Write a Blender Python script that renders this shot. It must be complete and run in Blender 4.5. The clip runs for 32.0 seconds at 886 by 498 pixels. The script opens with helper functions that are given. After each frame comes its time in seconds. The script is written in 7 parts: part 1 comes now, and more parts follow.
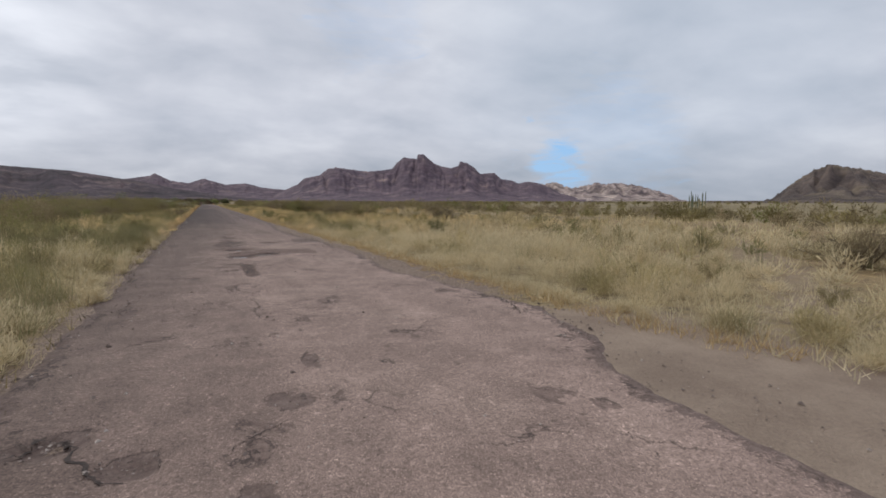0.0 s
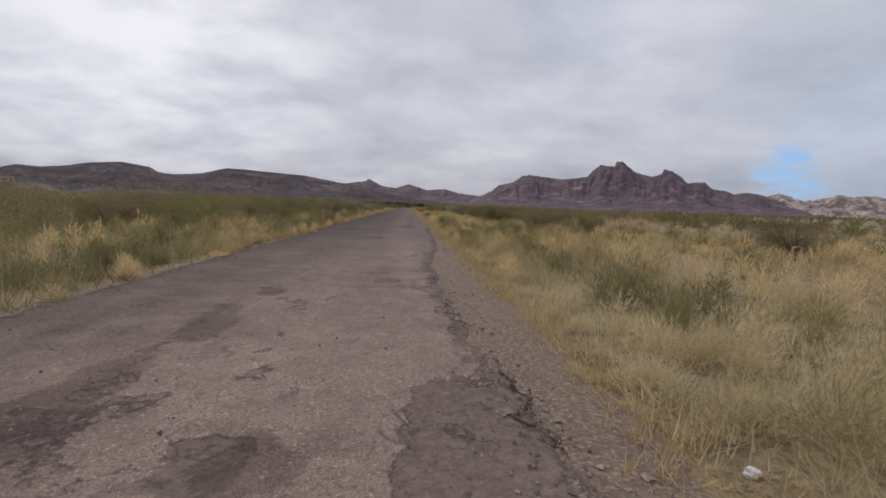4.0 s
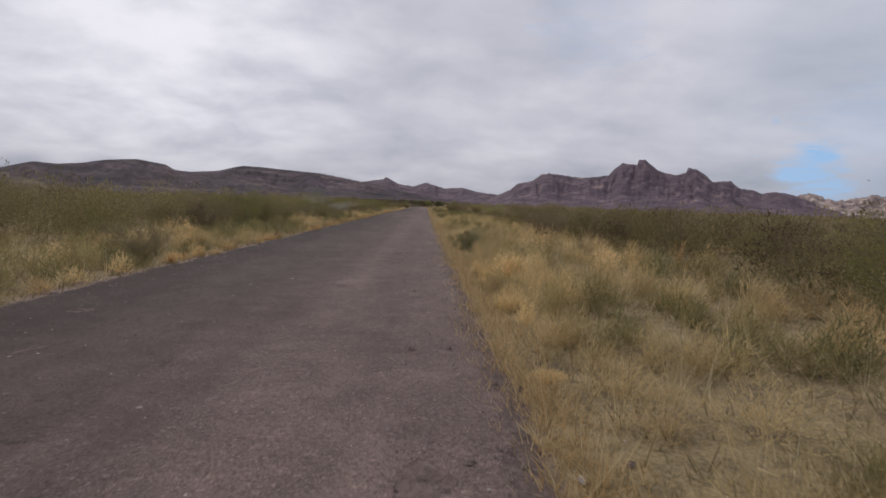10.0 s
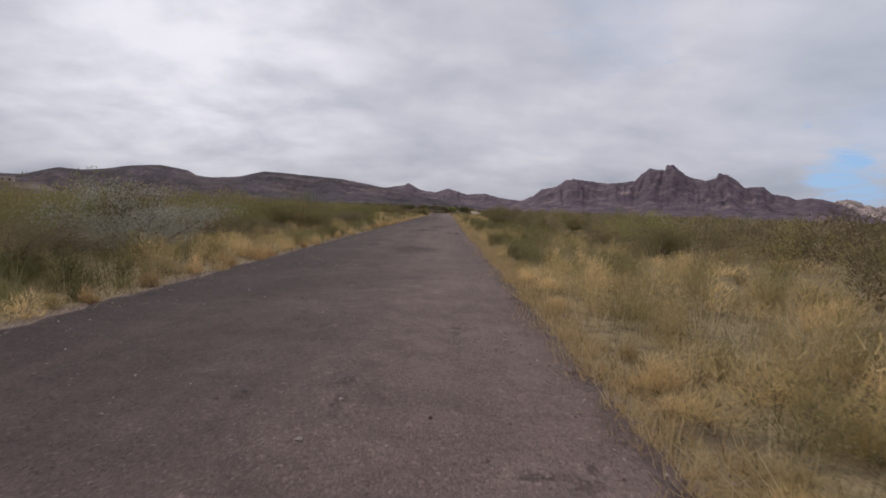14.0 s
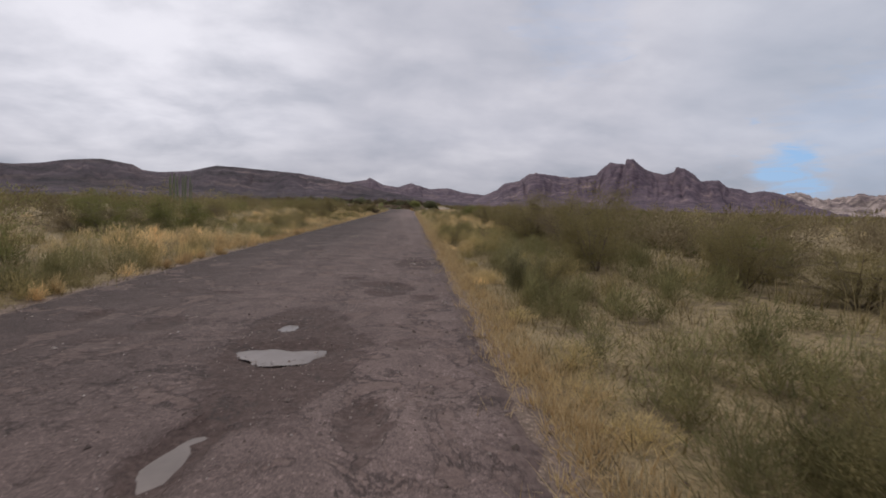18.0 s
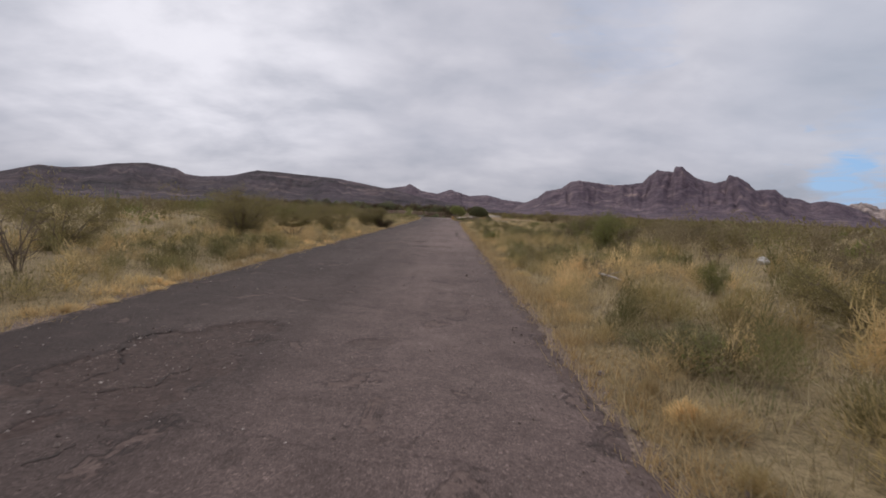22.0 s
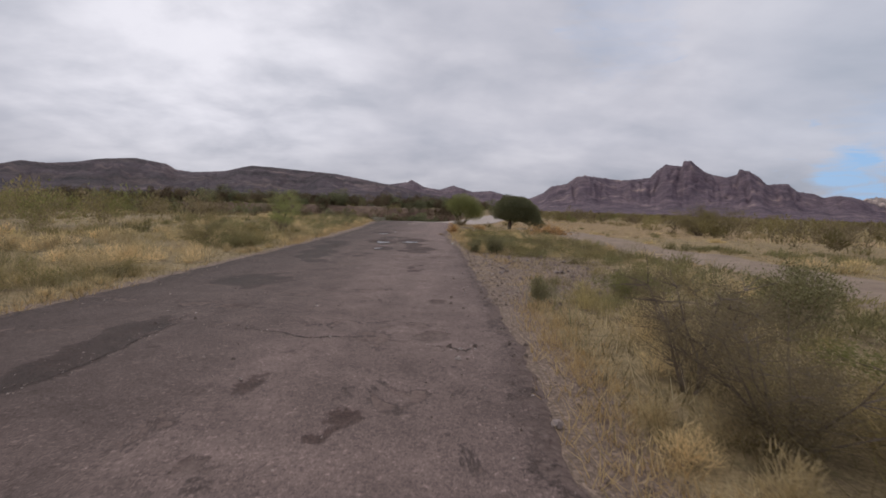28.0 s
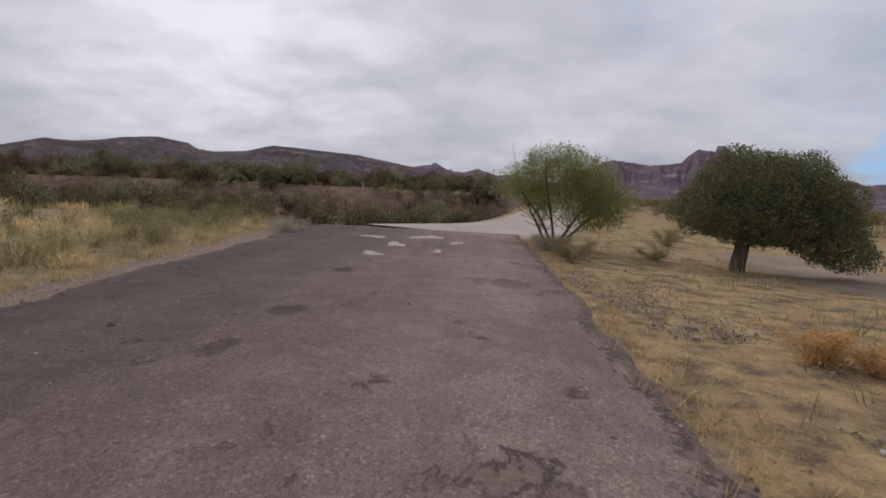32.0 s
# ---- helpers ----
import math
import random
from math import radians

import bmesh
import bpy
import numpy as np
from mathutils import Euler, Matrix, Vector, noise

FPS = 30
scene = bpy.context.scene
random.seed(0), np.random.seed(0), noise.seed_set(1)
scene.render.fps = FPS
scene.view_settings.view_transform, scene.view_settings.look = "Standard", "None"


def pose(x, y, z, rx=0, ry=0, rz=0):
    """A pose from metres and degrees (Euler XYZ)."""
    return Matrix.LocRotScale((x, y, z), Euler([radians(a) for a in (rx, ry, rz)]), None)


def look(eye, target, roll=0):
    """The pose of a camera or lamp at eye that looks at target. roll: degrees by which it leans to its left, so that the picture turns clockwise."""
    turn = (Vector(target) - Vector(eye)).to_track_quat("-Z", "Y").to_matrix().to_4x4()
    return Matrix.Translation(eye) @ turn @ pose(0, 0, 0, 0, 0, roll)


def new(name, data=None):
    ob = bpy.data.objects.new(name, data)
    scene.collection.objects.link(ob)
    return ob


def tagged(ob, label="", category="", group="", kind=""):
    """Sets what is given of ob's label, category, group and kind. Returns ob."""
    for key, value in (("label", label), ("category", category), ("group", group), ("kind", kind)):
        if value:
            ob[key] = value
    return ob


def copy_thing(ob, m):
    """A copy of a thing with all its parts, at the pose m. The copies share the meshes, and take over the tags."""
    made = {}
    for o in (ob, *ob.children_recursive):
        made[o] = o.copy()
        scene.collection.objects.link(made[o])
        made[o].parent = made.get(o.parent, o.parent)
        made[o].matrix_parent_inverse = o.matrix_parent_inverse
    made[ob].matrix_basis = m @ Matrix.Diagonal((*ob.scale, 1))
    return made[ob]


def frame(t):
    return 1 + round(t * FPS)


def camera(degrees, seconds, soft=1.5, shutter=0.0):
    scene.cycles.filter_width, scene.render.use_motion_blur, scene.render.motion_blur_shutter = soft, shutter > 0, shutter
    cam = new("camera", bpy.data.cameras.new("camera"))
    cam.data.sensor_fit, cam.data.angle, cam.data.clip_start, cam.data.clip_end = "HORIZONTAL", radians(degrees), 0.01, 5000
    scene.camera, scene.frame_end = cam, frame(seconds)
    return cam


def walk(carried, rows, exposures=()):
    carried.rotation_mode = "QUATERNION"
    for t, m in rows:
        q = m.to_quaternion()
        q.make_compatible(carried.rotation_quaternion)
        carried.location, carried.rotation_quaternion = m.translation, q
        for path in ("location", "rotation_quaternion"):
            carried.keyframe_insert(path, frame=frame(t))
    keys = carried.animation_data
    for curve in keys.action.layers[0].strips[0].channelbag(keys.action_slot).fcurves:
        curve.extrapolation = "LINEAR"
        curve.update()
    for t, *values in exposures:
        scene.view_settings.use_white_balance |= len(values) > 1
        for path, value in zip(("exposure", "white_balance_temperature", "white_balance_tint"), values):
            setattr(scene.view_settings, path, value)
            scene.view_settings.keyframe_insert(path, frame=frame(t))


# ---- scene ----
cam = camera(80.0, 32.0, soft=1.7, shutter=0.06)
PATH = [
    (0, (-1.383, 0.002, 1.427), (-0.565, 1.818, 1.247), -0.03),
    (0.5, (-0.787, 1.916, 1.382), (-0.080, 3.778, 1.198), 0.08),
    (1, (-0.215, 3.735, 1.385), (0.365, 5.641, 1.214), -0.11),
    (1.5, (0.242, 5.845, 1.385), (0.687, 7.788, 1.226), 0.29),
    (2, (0.531, 8.114, 1.366), (0.863, 10.078, 1.189), 0.79),
    (2.5, (0.768, 10.194, 1.356), (1.093, 12.160, 1.183), 1.53),
    (3, (1.075, 12.135, 1.372), (1.404, 14.100, 1.193), 1.02),
    (3.5, (1.439, 14.467, 1.323), (1.665, 16.446, 1.139), 1.18),
    (4, (1.487, 16.738, 1.289), (1.622, 18.727, 1.127), 1.69),
    (4.5, (1.458, 18.920, 1.310), (1.495, 20.913, 1.147), 1.34),
    (6.5, (1.612, 30.318, 1.351), (1.651, 32.312, 1.197), 2.21),
    (7, (1.648, 33.261, 1.382), (1.691, 35.255, 1.227), 1.95),
    (7.5, (1.698, 36.720, 1.370), (1.744, 38.714, 1.220), 1.93),
    (8, (1.789, 40.068, 1.351), (1.840, 42.062, 1.201), 1.88),
    (8.5, (1.835, 43.603, 1.305), (1.898, 45.595, 1.137), 1.88),
    (9, (1.976, 46.998, 1.357), (2.041, 48.991, 1.198), 2.31),
    (9.5, (2.094, 50.382, 1.371), (2.177, 52.374, 1.202), 1.32),
    (10, (2.202, 54.020, 1.355), (2.272, 56.012, 1.186), 1.88),
    (10.5, (2.237, 58.102, 1.360), (2.277, 60.095, 1.191), 1.78),
    (11, (2.201, 62.068, 1.399), (2.207, 64.062, 1.234), 2.40),
    (11.5, (2.046, 65.956, 1.366), (2.024, 67.949, 1.205), 2.72),
    (12, (1.973, 69.850, 1.376), (1.937, 71.842, 1.207), 2.60),
    (12.5, (1.870, 74.132, 1.351), (1.841, 76.125, 1.182), 2.16),
    (13, (1.838, 78.372, 1.359), (1.817, 80.366, 1.204), 1.61),
    (13.5, (1.780, 82.636, 1.338), (1.758, 84.630, 1.189), 1.96),
    (15.5, (1.180, 100.520, 1.337), (1.204, 102.513, 1.178), 1.63),
    (16, (1.238, 104.816, 1.347), (1.273, 106.809, 1.178), 2.17),
    (16.5, (1.329, 109.333, 1.333), (1.380, 111.326, 1.170), 2.74),
    (17, (1.459, 113.700, 1.332), (1.543, 115.691, 1.168), 2.45),
    (17.5, (1.695, 117.801, 1.389), (1.808, 119.791, 1.215), 2.39),
    (18, (1.967, 122.358, 1.386), (2.093, 124.347, 1.222), 1.57),
    (18.5, (2.168, 127.100, 1.396), (2.261, 129.089, 1.210), 1.95),
    (19, (2.326, 131.651, 1.364), (2.378, 133.644, 1.203), 1.28),
    (19.5, (2.380, 136.338, 1.377), (2.387, 138.331, 1.215), 0.79),
    (20, (2.250, 140.895, 1.350), (2.236, 142.889, 1.192), 1.30),
    (20.5, (2.132, 146.096, 1.346), (2.105, 148.090, 1.195), 1.20),
    (21, (1.981, 151.583, 1.354), (1.951, 153.577, 1.201), 1.72),
    (21.5, (1.795, 156.879, 1.346), (1.768, 158.874, 1.207), 2.04),
    (22, (1.634, 161.445, 1.362), (1.614, 163.440, 1.219), 2.23),
    (22.5, (1.647, 166.321, 1.340), (1.630, 168.315, 1.184), 1.81),
    (23, (1.571, 171.528, 1.341), (1.562, 173.522, 1.180), 1.98),
    (23.5, (1.480, 176.990, 1.360), (1.461, 178.985, 1.219), 1.91),
    (24, (1.397, 182.472, 1.355), (1.377, 184.466, 1.208), 1.49),
    (24.5, (1.294, 187.590, 1.382), (1.289, 189.583, 1.223), 2.27),
    (25, (1.248, 193.369, 1.399), (1.259, 195.363, 1.245), 2.12),
    (25.5, (1.256, 198.991, 1.350), (1.294, 200.985, 1.203), 1.66),
    (27.5, (2.181, 220.010, 1.346), (2.156, 222.002, 1.175), 2.02),
    (28, (2.213, 224.009, 1.384), (2.182, 226.002, 1.227), 2.02),
    (28.5, (2.094, 228.571, 1.348), (2.063, 230.559, 1.136), 1.61),
    (29, (1.988, 232.755, 1.364), (1.929, 234.748, 1.203), 2.43),
    (29.5, (1.800, 237.011, 1.349), (1.734, 239.001, 1.165), 2.15),
    (30, (1.572, 241.159, 1.302), (1.487, 243.145, 1.078), 2.26),
    (30.5, (1.337, 245.144, 1.323), (1.245, 247.130, 1.107), 1.78),
    (31, (1.212, 248.673, 1.318), (1.087, 250.656, 1.095), 2.78),
    (31.5, (1.033, 252.178, 1.341), (0.900, 254.165, 1.150), 3.70),
    (32, (0.899, 255.442, 1.319), (0.787, 257.426, 1.096), 2.83),
]
walk(cam, [(t, look(eye, target, roll)) for t, eye, target, roll in PATH],
     [(0, 0.14, 6250, 7), (1.5, 0.1, 6350, 8.5), (3, 0.06, 6420, 10), (7, 0.0, 6420, 12), (32, 0.0, 6420, 12)])

# ---- world, sun ----
SUN_AZ, SUN_EL = -28.0, 42.0          # degrees clockwise from the road's direction, degrees up


def link(nt, a, b):
    nt.links.new(a, b)


def node(nt, kind, **values):
    n = nt.nodes.new(kind)
    for k, v in values.items():
        if k in n.inputs:
            n.inputs[k].default_value = v
    return n


def maths(nt, op, a, b=0.0, clamp=False):
    n = nt.nodes.new("ShaderNodeMath")
    n.operation, n.use_clamp = op, clamp
    for i, v in enumerate((a, b)):
        if isinstance(v, (int, float)):
            n.inputs[i].default_value = v
        else:
            link(nt, v, n.inputs[i])
    return n.outputs[0]


def mix(nt, fac, a, b, blend="MIX"):
    n = nt.nodes.new("ShaderNodeMix")
    n.data_type, n.blend_type = "RGBA", blend
    for s, v in ((n.inputs["Factor"], fac), (n.inputs[6], a), (n.inputs[7], b)):
        if isinstance(v, (int, float)):
            s.default_value = v
        elif isinstance(v, tuple):
            s.default_value = (*v, 1) if len(v) == 3 else v
        else:
            link(nt, v, s)
    return n.outputs[2]


def ramp(nt, fac, stops):
    n = nt.nodes.new("ShaderNodeValToRGB")
    e = n.color_ramp.elements
    while len(e) < len(stops):
        e.new(0.5)
    for i, (p, c) in enumerate(stops):
        e[i].position = p
        e[i].color = (c, c, c, 1) if isinstance(c, (int, float)) else (*c, 1)
    link(nt, fac, n.inputs[0])
    return n.outputs[0]


def noise_tex(nt, vec, scale, detail=4.0, rough=0.55, distort=0.0):
    n = node(nt, "ShaderNodeTexNoise", Scale=scale, Detail=detail, Roughness=rough, Distortion=distort)
    if vec is not None:
        link(nt, vec, n.inputs["Vector"])
    return n.outputs[0]


def stretch(nt, vec, sx, sy, sz):
    n = nt.nodes.new("ShaderNodeMapping")
    n.inputs["Scale"].default_value = (sx, sy, sz)
    link(nt, vec, n.inputs["Vector"])
    return n.outputs[0]


def build_world():
    w = bpy.data.worlds.new("sky")
    scene.world = w
    w.use_nodes = True
    nt = w.node_tree
    nt.nodes.clear()
    out = nt.nodes.new("ShaderNodeOutputWorld")
    back = nt.nodes.new("ShaderNodeBackground")
    link(nt, back.outputs[0], out.inputs[0])
    sky = nt.nodes.new("ShaderNodeTexSky")
    sky.sky_type, sky.sun_disc = "NISHITA", False
    sky.sun_elevation, sky.sun_rotation = radians(SUN_EL), radians(SUN_AZ)
    blue = mix(nt, 1.0, sky.outputs[0], (0.1, 0.1, 0.1), "MULTIPLY")
    tc = nt.nodes.new("ShaderNodeTexCoord")
    sep = nt.nodes.new("ShaderNodeSeparateXYZ")
    link(nt, tc.outputs["Generated"], sep.inputs[0])
    x, y, z = sep.outputs
    up = maths(nt, "MAXIMUM", maths(nt, "ADD", z, 0.3), 0.05)
    com = nt.nodes.new("ShaderNodeCombineXYZ")
    link(nt, maths(nt, "DIVIDE", x, up), com.inputs[0])
    link(nt, maths(nt, "DIVIDE", y, up), com.inputs[1])
    deck = com.outputs[0]                                   # the cloud deck seen as a flat layer
    lumps = noise_tex(nt, stretch(nt, deck, 2.1, 2.3, 1), 1.0, 6, 0.52, 0.15)
    sheets = noise_tex(nt, stretch(nt, deck, 0.45, 0.6, 1), 1.0, 3, 0.5, 0.3)
    wisps = noise_tex(nt, stretch(nt, deck, 4.0, 5.6, 1), 1.0, 4, 0.5, 0.2)
    v = maths(nt, "ADD", maths(nt, "MULTIPLY", lumps, 0.55), maths(nt, "ADD", maths(nt, "MULTIPLY", sheets, 0.38), maths(nt, "MULTIPLY", wisps, 0.07)))
    cloud = ramp(nt, v, [(0.36, (0.40, 0.425, 0.49)), (0.45, (0.49, 0.502, 0.565)), (0.53, (0.57, 0.573, 0.632)), (0.64, (0.69, 0.686, 0.735))])

    def toward(az, el, inner, outer):
        a, e = radians(az), radians(el)
        dot = nt.nodes.new("ShaderNodeVectorMath")
        dot.operation = "DOT_PRODUCT"
        link(nt, tc.outputs["Generated"], dot.inputs[0])
        dot.inputs[1].default_value = (math.sin(a) * math.cos(e), math.cos(a) * math.cos(e), math.sin(e))
        mr = node(nt, "ShaderNodeMapRange")
        mr.interpolation_type = "SMOOTHSTEP"
        mr.inputs[1].default_value, mr.inputs[2].default_value = math.cos(radians(outer)), math.cos(radians(inner))
        link(nt, dot.outputs["Value"], mr.inputs[0])
        return mr.outputs[0]

    glow = maths(nt, "MULTIPLY", toward(SUN_AZ + 2, 17, 1, 22), ramp(nt, lumps, [(0.38, 0.35), (0.6, 1.0)]))
    cloud = mix(nt, maths(nt, "MULTIPLY", glow, 0.62), cloud, (1.0, 0.99, 1.04))
    cloud = mix(nt, maths(nt, "MULTIPLY", toward(46.0, 14.0, 2.0, 26.0), 0.3), cloud, (0.42, 0.49, 0.59))
    low = node(nt, "ShaderNodeMapRange")
    low.inputs[1].default_value, low.inputs[2].default_value, low.inputs[3].default_value, low.inputs[4].default_value = 0.0, 0.13, 0.78, 1.0
    link(nt, z, low.inputs[0])
    cloud = mix(nt, 1.0, cloud, low.outputs[0], "MULTIPLY")
    torn = noise_tex(nt, stretch(nt, tc.outputs["Generated"], 11, 11, 48), 1.0, 7, 0.62, 0.8)
    ragged = maths(nt, "MULTIPLY", maths(nt, "SUBTRACT", torn, 0.5), 3.0)
    gap = ramp(nt, maths(nt, "ADD", toward(36.6, 3.0, 0.2, 4.3), ragged), [(0.3, 0.0), (0.7, 0.45), (1.15, 1.0)])
    thin = ramp(nt, maths(nt, "ADD", toward(42.0, 6.0, 1.0, 9.5), ragged), [(0.35, 0.0), (1.4, 0.16)])
    veil = ramp(nt, maths(nt, "ADD", toward(17.0, 19.0, 0.5, 8.0), ragged), [(0.3, 0.0), (1.2, 0.15)])
    hole = maths(nt, "MAXIMUM", gap, maths(nt, "MAXIMUM", thin, veil))
    hole = maths(nt, "MULTIPLY", hole, maths(nt, "MAXIMUM", toward(40.0, 5.0, 7.0, 11.0), maths(nt, "MULTIPLY", toward(17.0, 19.0, 2.0, 10.0), 0.8)))
    blue = mix(nt, 0.7, blue, (0.27, 0.49, 0.84))
    link(nt, mix(nt, hole, cloud, blue), back.inputs["Color"])
    back.inputs["Strength"].default_value = 1.0


build_world()
sun = new("sun", bpy.data.lights.new("sun", "SUN"))
sun.data.energy, sun.data.angle, sun.data.color = 1.1, radians(14), (1.0, 0.95, 0.87)
_a, _e = radians(SUN_AZ), radians(SUN_EL)
sun.matrix_basis = look((math.sin(_a) * math.cos(_e) * 100, math.cos(_a) * math.cos(_e) * 100, math.sin(_e) * 100), (0, 0, 0))

# ---- materials ----


def material(name, rough=0.9, spec=0.25):
    m = bpy.data.materials.new(name)
    m.use_nodes = True
    nt = m.node_tree
    b = nt.nodes["Principled BSDF"]
    b.inputs["Roughness"].default_value = rough
    b.inputs["Specular IOR Level"].default_value = spec
    return m, nt, b


def position(nt):
    return nt.nodes.new("ShaderNodeNewGeometry").outputs["Position"]


def bump(nt, b, height, strength, distance):
    n = node(nt, "ShaderNodeBump", Strength=strength, Distance=distance)
    link(nt, height, n.inputs["Height"])
    link(nt, n.outputs[0], b.inputs["Normal"])


def attribute(nt, name):
    n = nt.nodes.new("ShaderNodeAttribute")
    n.attribute_name = name
    return n.outputs["Fac"]


def voronoi(nt, vec, scale, feature="F1", out="Distance"):
    n = node(nt, "ShaderNodeTexVoronoi", Scale=scale)
    n.feature = feature
    link(nt, vec, n.inputs["Vector"])
    return n.outputs[out]


def asphalt_material():
    m, nt, b = material("worn_asphalt", 0.9, 0.2)
    p = position(nt)
    sp = nt.nodes.new("ShaderNodeSeparateXYZ")
    link(nt, p, sp.inputs[0])
    run = maths(nt, "MULTIPLY", sp.outputs[1], 1 / 300)
    base = ramp(nt, noise_tex(nt, p, 0.45, 5, 0.6), [(0.3, (0.140, 0.101, 0.089)), (0.5, (0.167, 0.121, 0.107)), (0.7, (0.197, 0.145, 0.127))])
    lanes = noise_tex(nt, stretch(nt, p, 1.4, 0.05, 1), 1.0, 3, 0.5)
    base = mix(nt, 1.0, base, ramp(nt, lanes, [(0.3, 0.86), (0.7, 1.12)]), "MULTIPLY")
    run_tone = ramp(nt, run, [(0.0, 0.98), (0.035, 0.95), (0.06, 0.84), (0.09, 0.7), (0.14, 0.53), (0.2, 0.46), (0.34, 0.46), (0.39, 0.51), (0.44, 0.5), (0.47, 0.46), (0.54, 0.47), (0.585, 0.48), (0.61, 0.6), (0.65, 0.67), (0.7, 0.6), (0.76, 0.54), (0.8, 0.58), (0.85, 0.68)])   # paler surfacing first; later steps also take up exposure swings
    base = mix(nt, 1.0, base, mix(nt, 1.0, run_tone, (2.0, 2.0, 2.0), "MULTIPLY"), "MULTIPLY")

    base = mix(nt, 1.0, base, ramp(nt, maths(nt, "ADD", maths(nt, "MULTIPLY", sp.outputs[0], 0.2), 0.6), [(0.02, 0.52), (0.35, 0.76), (0.55, 0.97), (0.9, 1.04)]), "MULTIPLY")   # vignetting at lower left, painted in as a darker left lane
    # more painted vignetting left of the middle, varied along the road
    dimmed = mix(nt, ramp(nt, sp.outputs[0], [(0.0, 1.0), (1.0, 0.0)]), (1.0, 1.0, 1.0), ramp(nt, run, [(0.08, 1.0), (0.14, 0.72), (0.33, 0.72), (0.38, 0.93), (0.45, 0.85), (0.5, 0.72), (0.7, 0.72), (0.78, 0.86)]))
    base = mix(nt, 1.0, base, dimmed, "MULTIPLY")

    base = mix(nt, ramp(nt, run, [(0.1, 1.0), (0.15, 0.0)]), base, mix(nt, 1.0, base, (1.0, 0.995, 0.94), "MULTIPLY"))

    def grains(scale, stops):
        sep = nt.nodes.new("ShaderNodeSeparateColor")
        link(nt, voronoi(nt, p, scale, "F1", "Color"), sep.inputs[0])
        return ramp(nt, sep.outputs[0], stops)

    base = mix(nt, 1.0, base, grains(170, [(0.0, 0.55), (0.3, 0.88), (0.7, 1.03), (0.9, 1.2), (0.97, 1.75)]), "MULTIPLY")
    base = mix(nt, 1.0, base, grains(48, [(0.0, 0.72), (0.25, 0.96), (0.8, 1.02), (0.96, 1.1), (0.985, 1.45)]), "MULTIPLY")
    patch = noise_tex(nt, p, 2.3, 6, 0.65, 0.4)
    base = mix(nt, 1.0, base, ramp(nt, patch, [(0.3, 0.82), (0.5, 1.0), (0.7, 1.2)]), "MULTIPLY")
    # flaked surfacing with torn edges where the road is breaking up
    broken = ramp(nt, run, [(0.0, 0.35), (0.12, 0.3), (0.17, 0.05), (0.34, 0.05), (0.39, 0.9), (0.46, 0.9), (0.52, 0.3), (0.56, 0.4), (0.66, 0.35), (0.69, 0.3), (0.73, 0.5), (0.8, 0.25), (1.0, 0.3)])
    flake = maths(nt, "ADD", noise_tex(nt, stretch(nt, p, 1.0, 0.7, 1), 1.5, 9, 0.68, 0.5), maths(nt, "MULTIPLY", broken, 0.11))
    lost = ramp(nt, flake, [(0.645, 0.0), (0.66, 1.0)])
    # dark ragged line paints in the shadow along the flakes' edges
    lip_shade = maths(nt, "MULTIPLY", ramp(nt, flake, [(0.625, 0.0), (0.645, 1.0), (0.652, 1.0), (0.668, 0.0)]), ramp(nt, noise_tex(nt, p, 2.1, 4, 0.6), [(0.42, 0.0), (0.58, 1.0)]))
    warp = nt.nodes.new("ShaderNodeVectorMath")
    warp.operation = "ADD"
    wn = node(nt, "ShaderNodeTexNoise", Scale=1.9, Detail=6.0, Roughness=0.65)
    link(nt, p, wn.inputs["Vector"])
    ws = nt.nodes.new("ShaderNodeVectorMath")
    ws.operation = "SCALE"
    ws.inputs["Scale"].default_value = 0.9
    link(nt, wn.outputs["Color"], ws.inputs[0])
    link(nt, p, warp.inputs[0])
    link(nt, ws.outputs[0], warp.inputs[1])
    edge = voronoi(nt, warp.outputs[0], 0.6, "DISTANCE_TO_EDGE")
    where = maths(nt, "MULTIPLY", ramp(nt, noise_tex(nt, p, 0.5, 3, 0.6), [(0.46, 0.0), (0.56, 1.0)]), ramp(nt, run, [(0.0, 1.0), (0.1, 0.8), (0.16, 0.0), (0.36, 0.0), (0.4, 0.7), (0.7, 0.5), (0.8, 0.35)]))
    crack = maths(nt, "MULTIPLY", ramp(nt, edge, [(0.003, 1.0), (0.009, 0.0)]), where)
    fray = maths(nt, "MULTIPLY", maths(nt, "SUBTRACT", noise_tex(nt, p, 5, 7, 0.75), 0.5), 1.2)
    fray = maths(nt, "ADD", fray, maths(nt, "MULTIPLY", maths(nt, "SUBTRACT", noise_tex(nt, p, 17, 5, 0.7), 0.5), 0.7))
    fine = noise_tex(nt, p, 22, 5, 0.75)
    dirt = ramp(nt, maths(nt, "ADD", attribute(nt, "dirt"), fray), [(0.4, 0.0), (0.5, 1.0)])
    crisp = ramp(nt, run, [(0.76, 1.0), (0.79, 0.45)])
    damp = ramp(nt, maths(nt, "ADD", attribute(nt, "damp"), maths(nt, "MULTIPLY", fray, crisp)), [(0.25, 0.0), (0.8, 1.0)])
    soil = ramp(nt, noise_tex(nt, p, 14, 6, 0.75), [(0.35, (0.095, 0.065, 0.056)), (0.55, (0.165, 0.12, 0.104)), (0.75, (0.27, 0.212, 0.183))])
    base = mix(nt, maths(nt, "MULTIPLY", lost, 0.6), base, mix(nt, 1.0, soil, (1.15, 1.12, 1.1), "MULTIPLY"))
    base = mix(nt, maths(nt, "MULTIPLY", dirt, 0.75), base, soil)
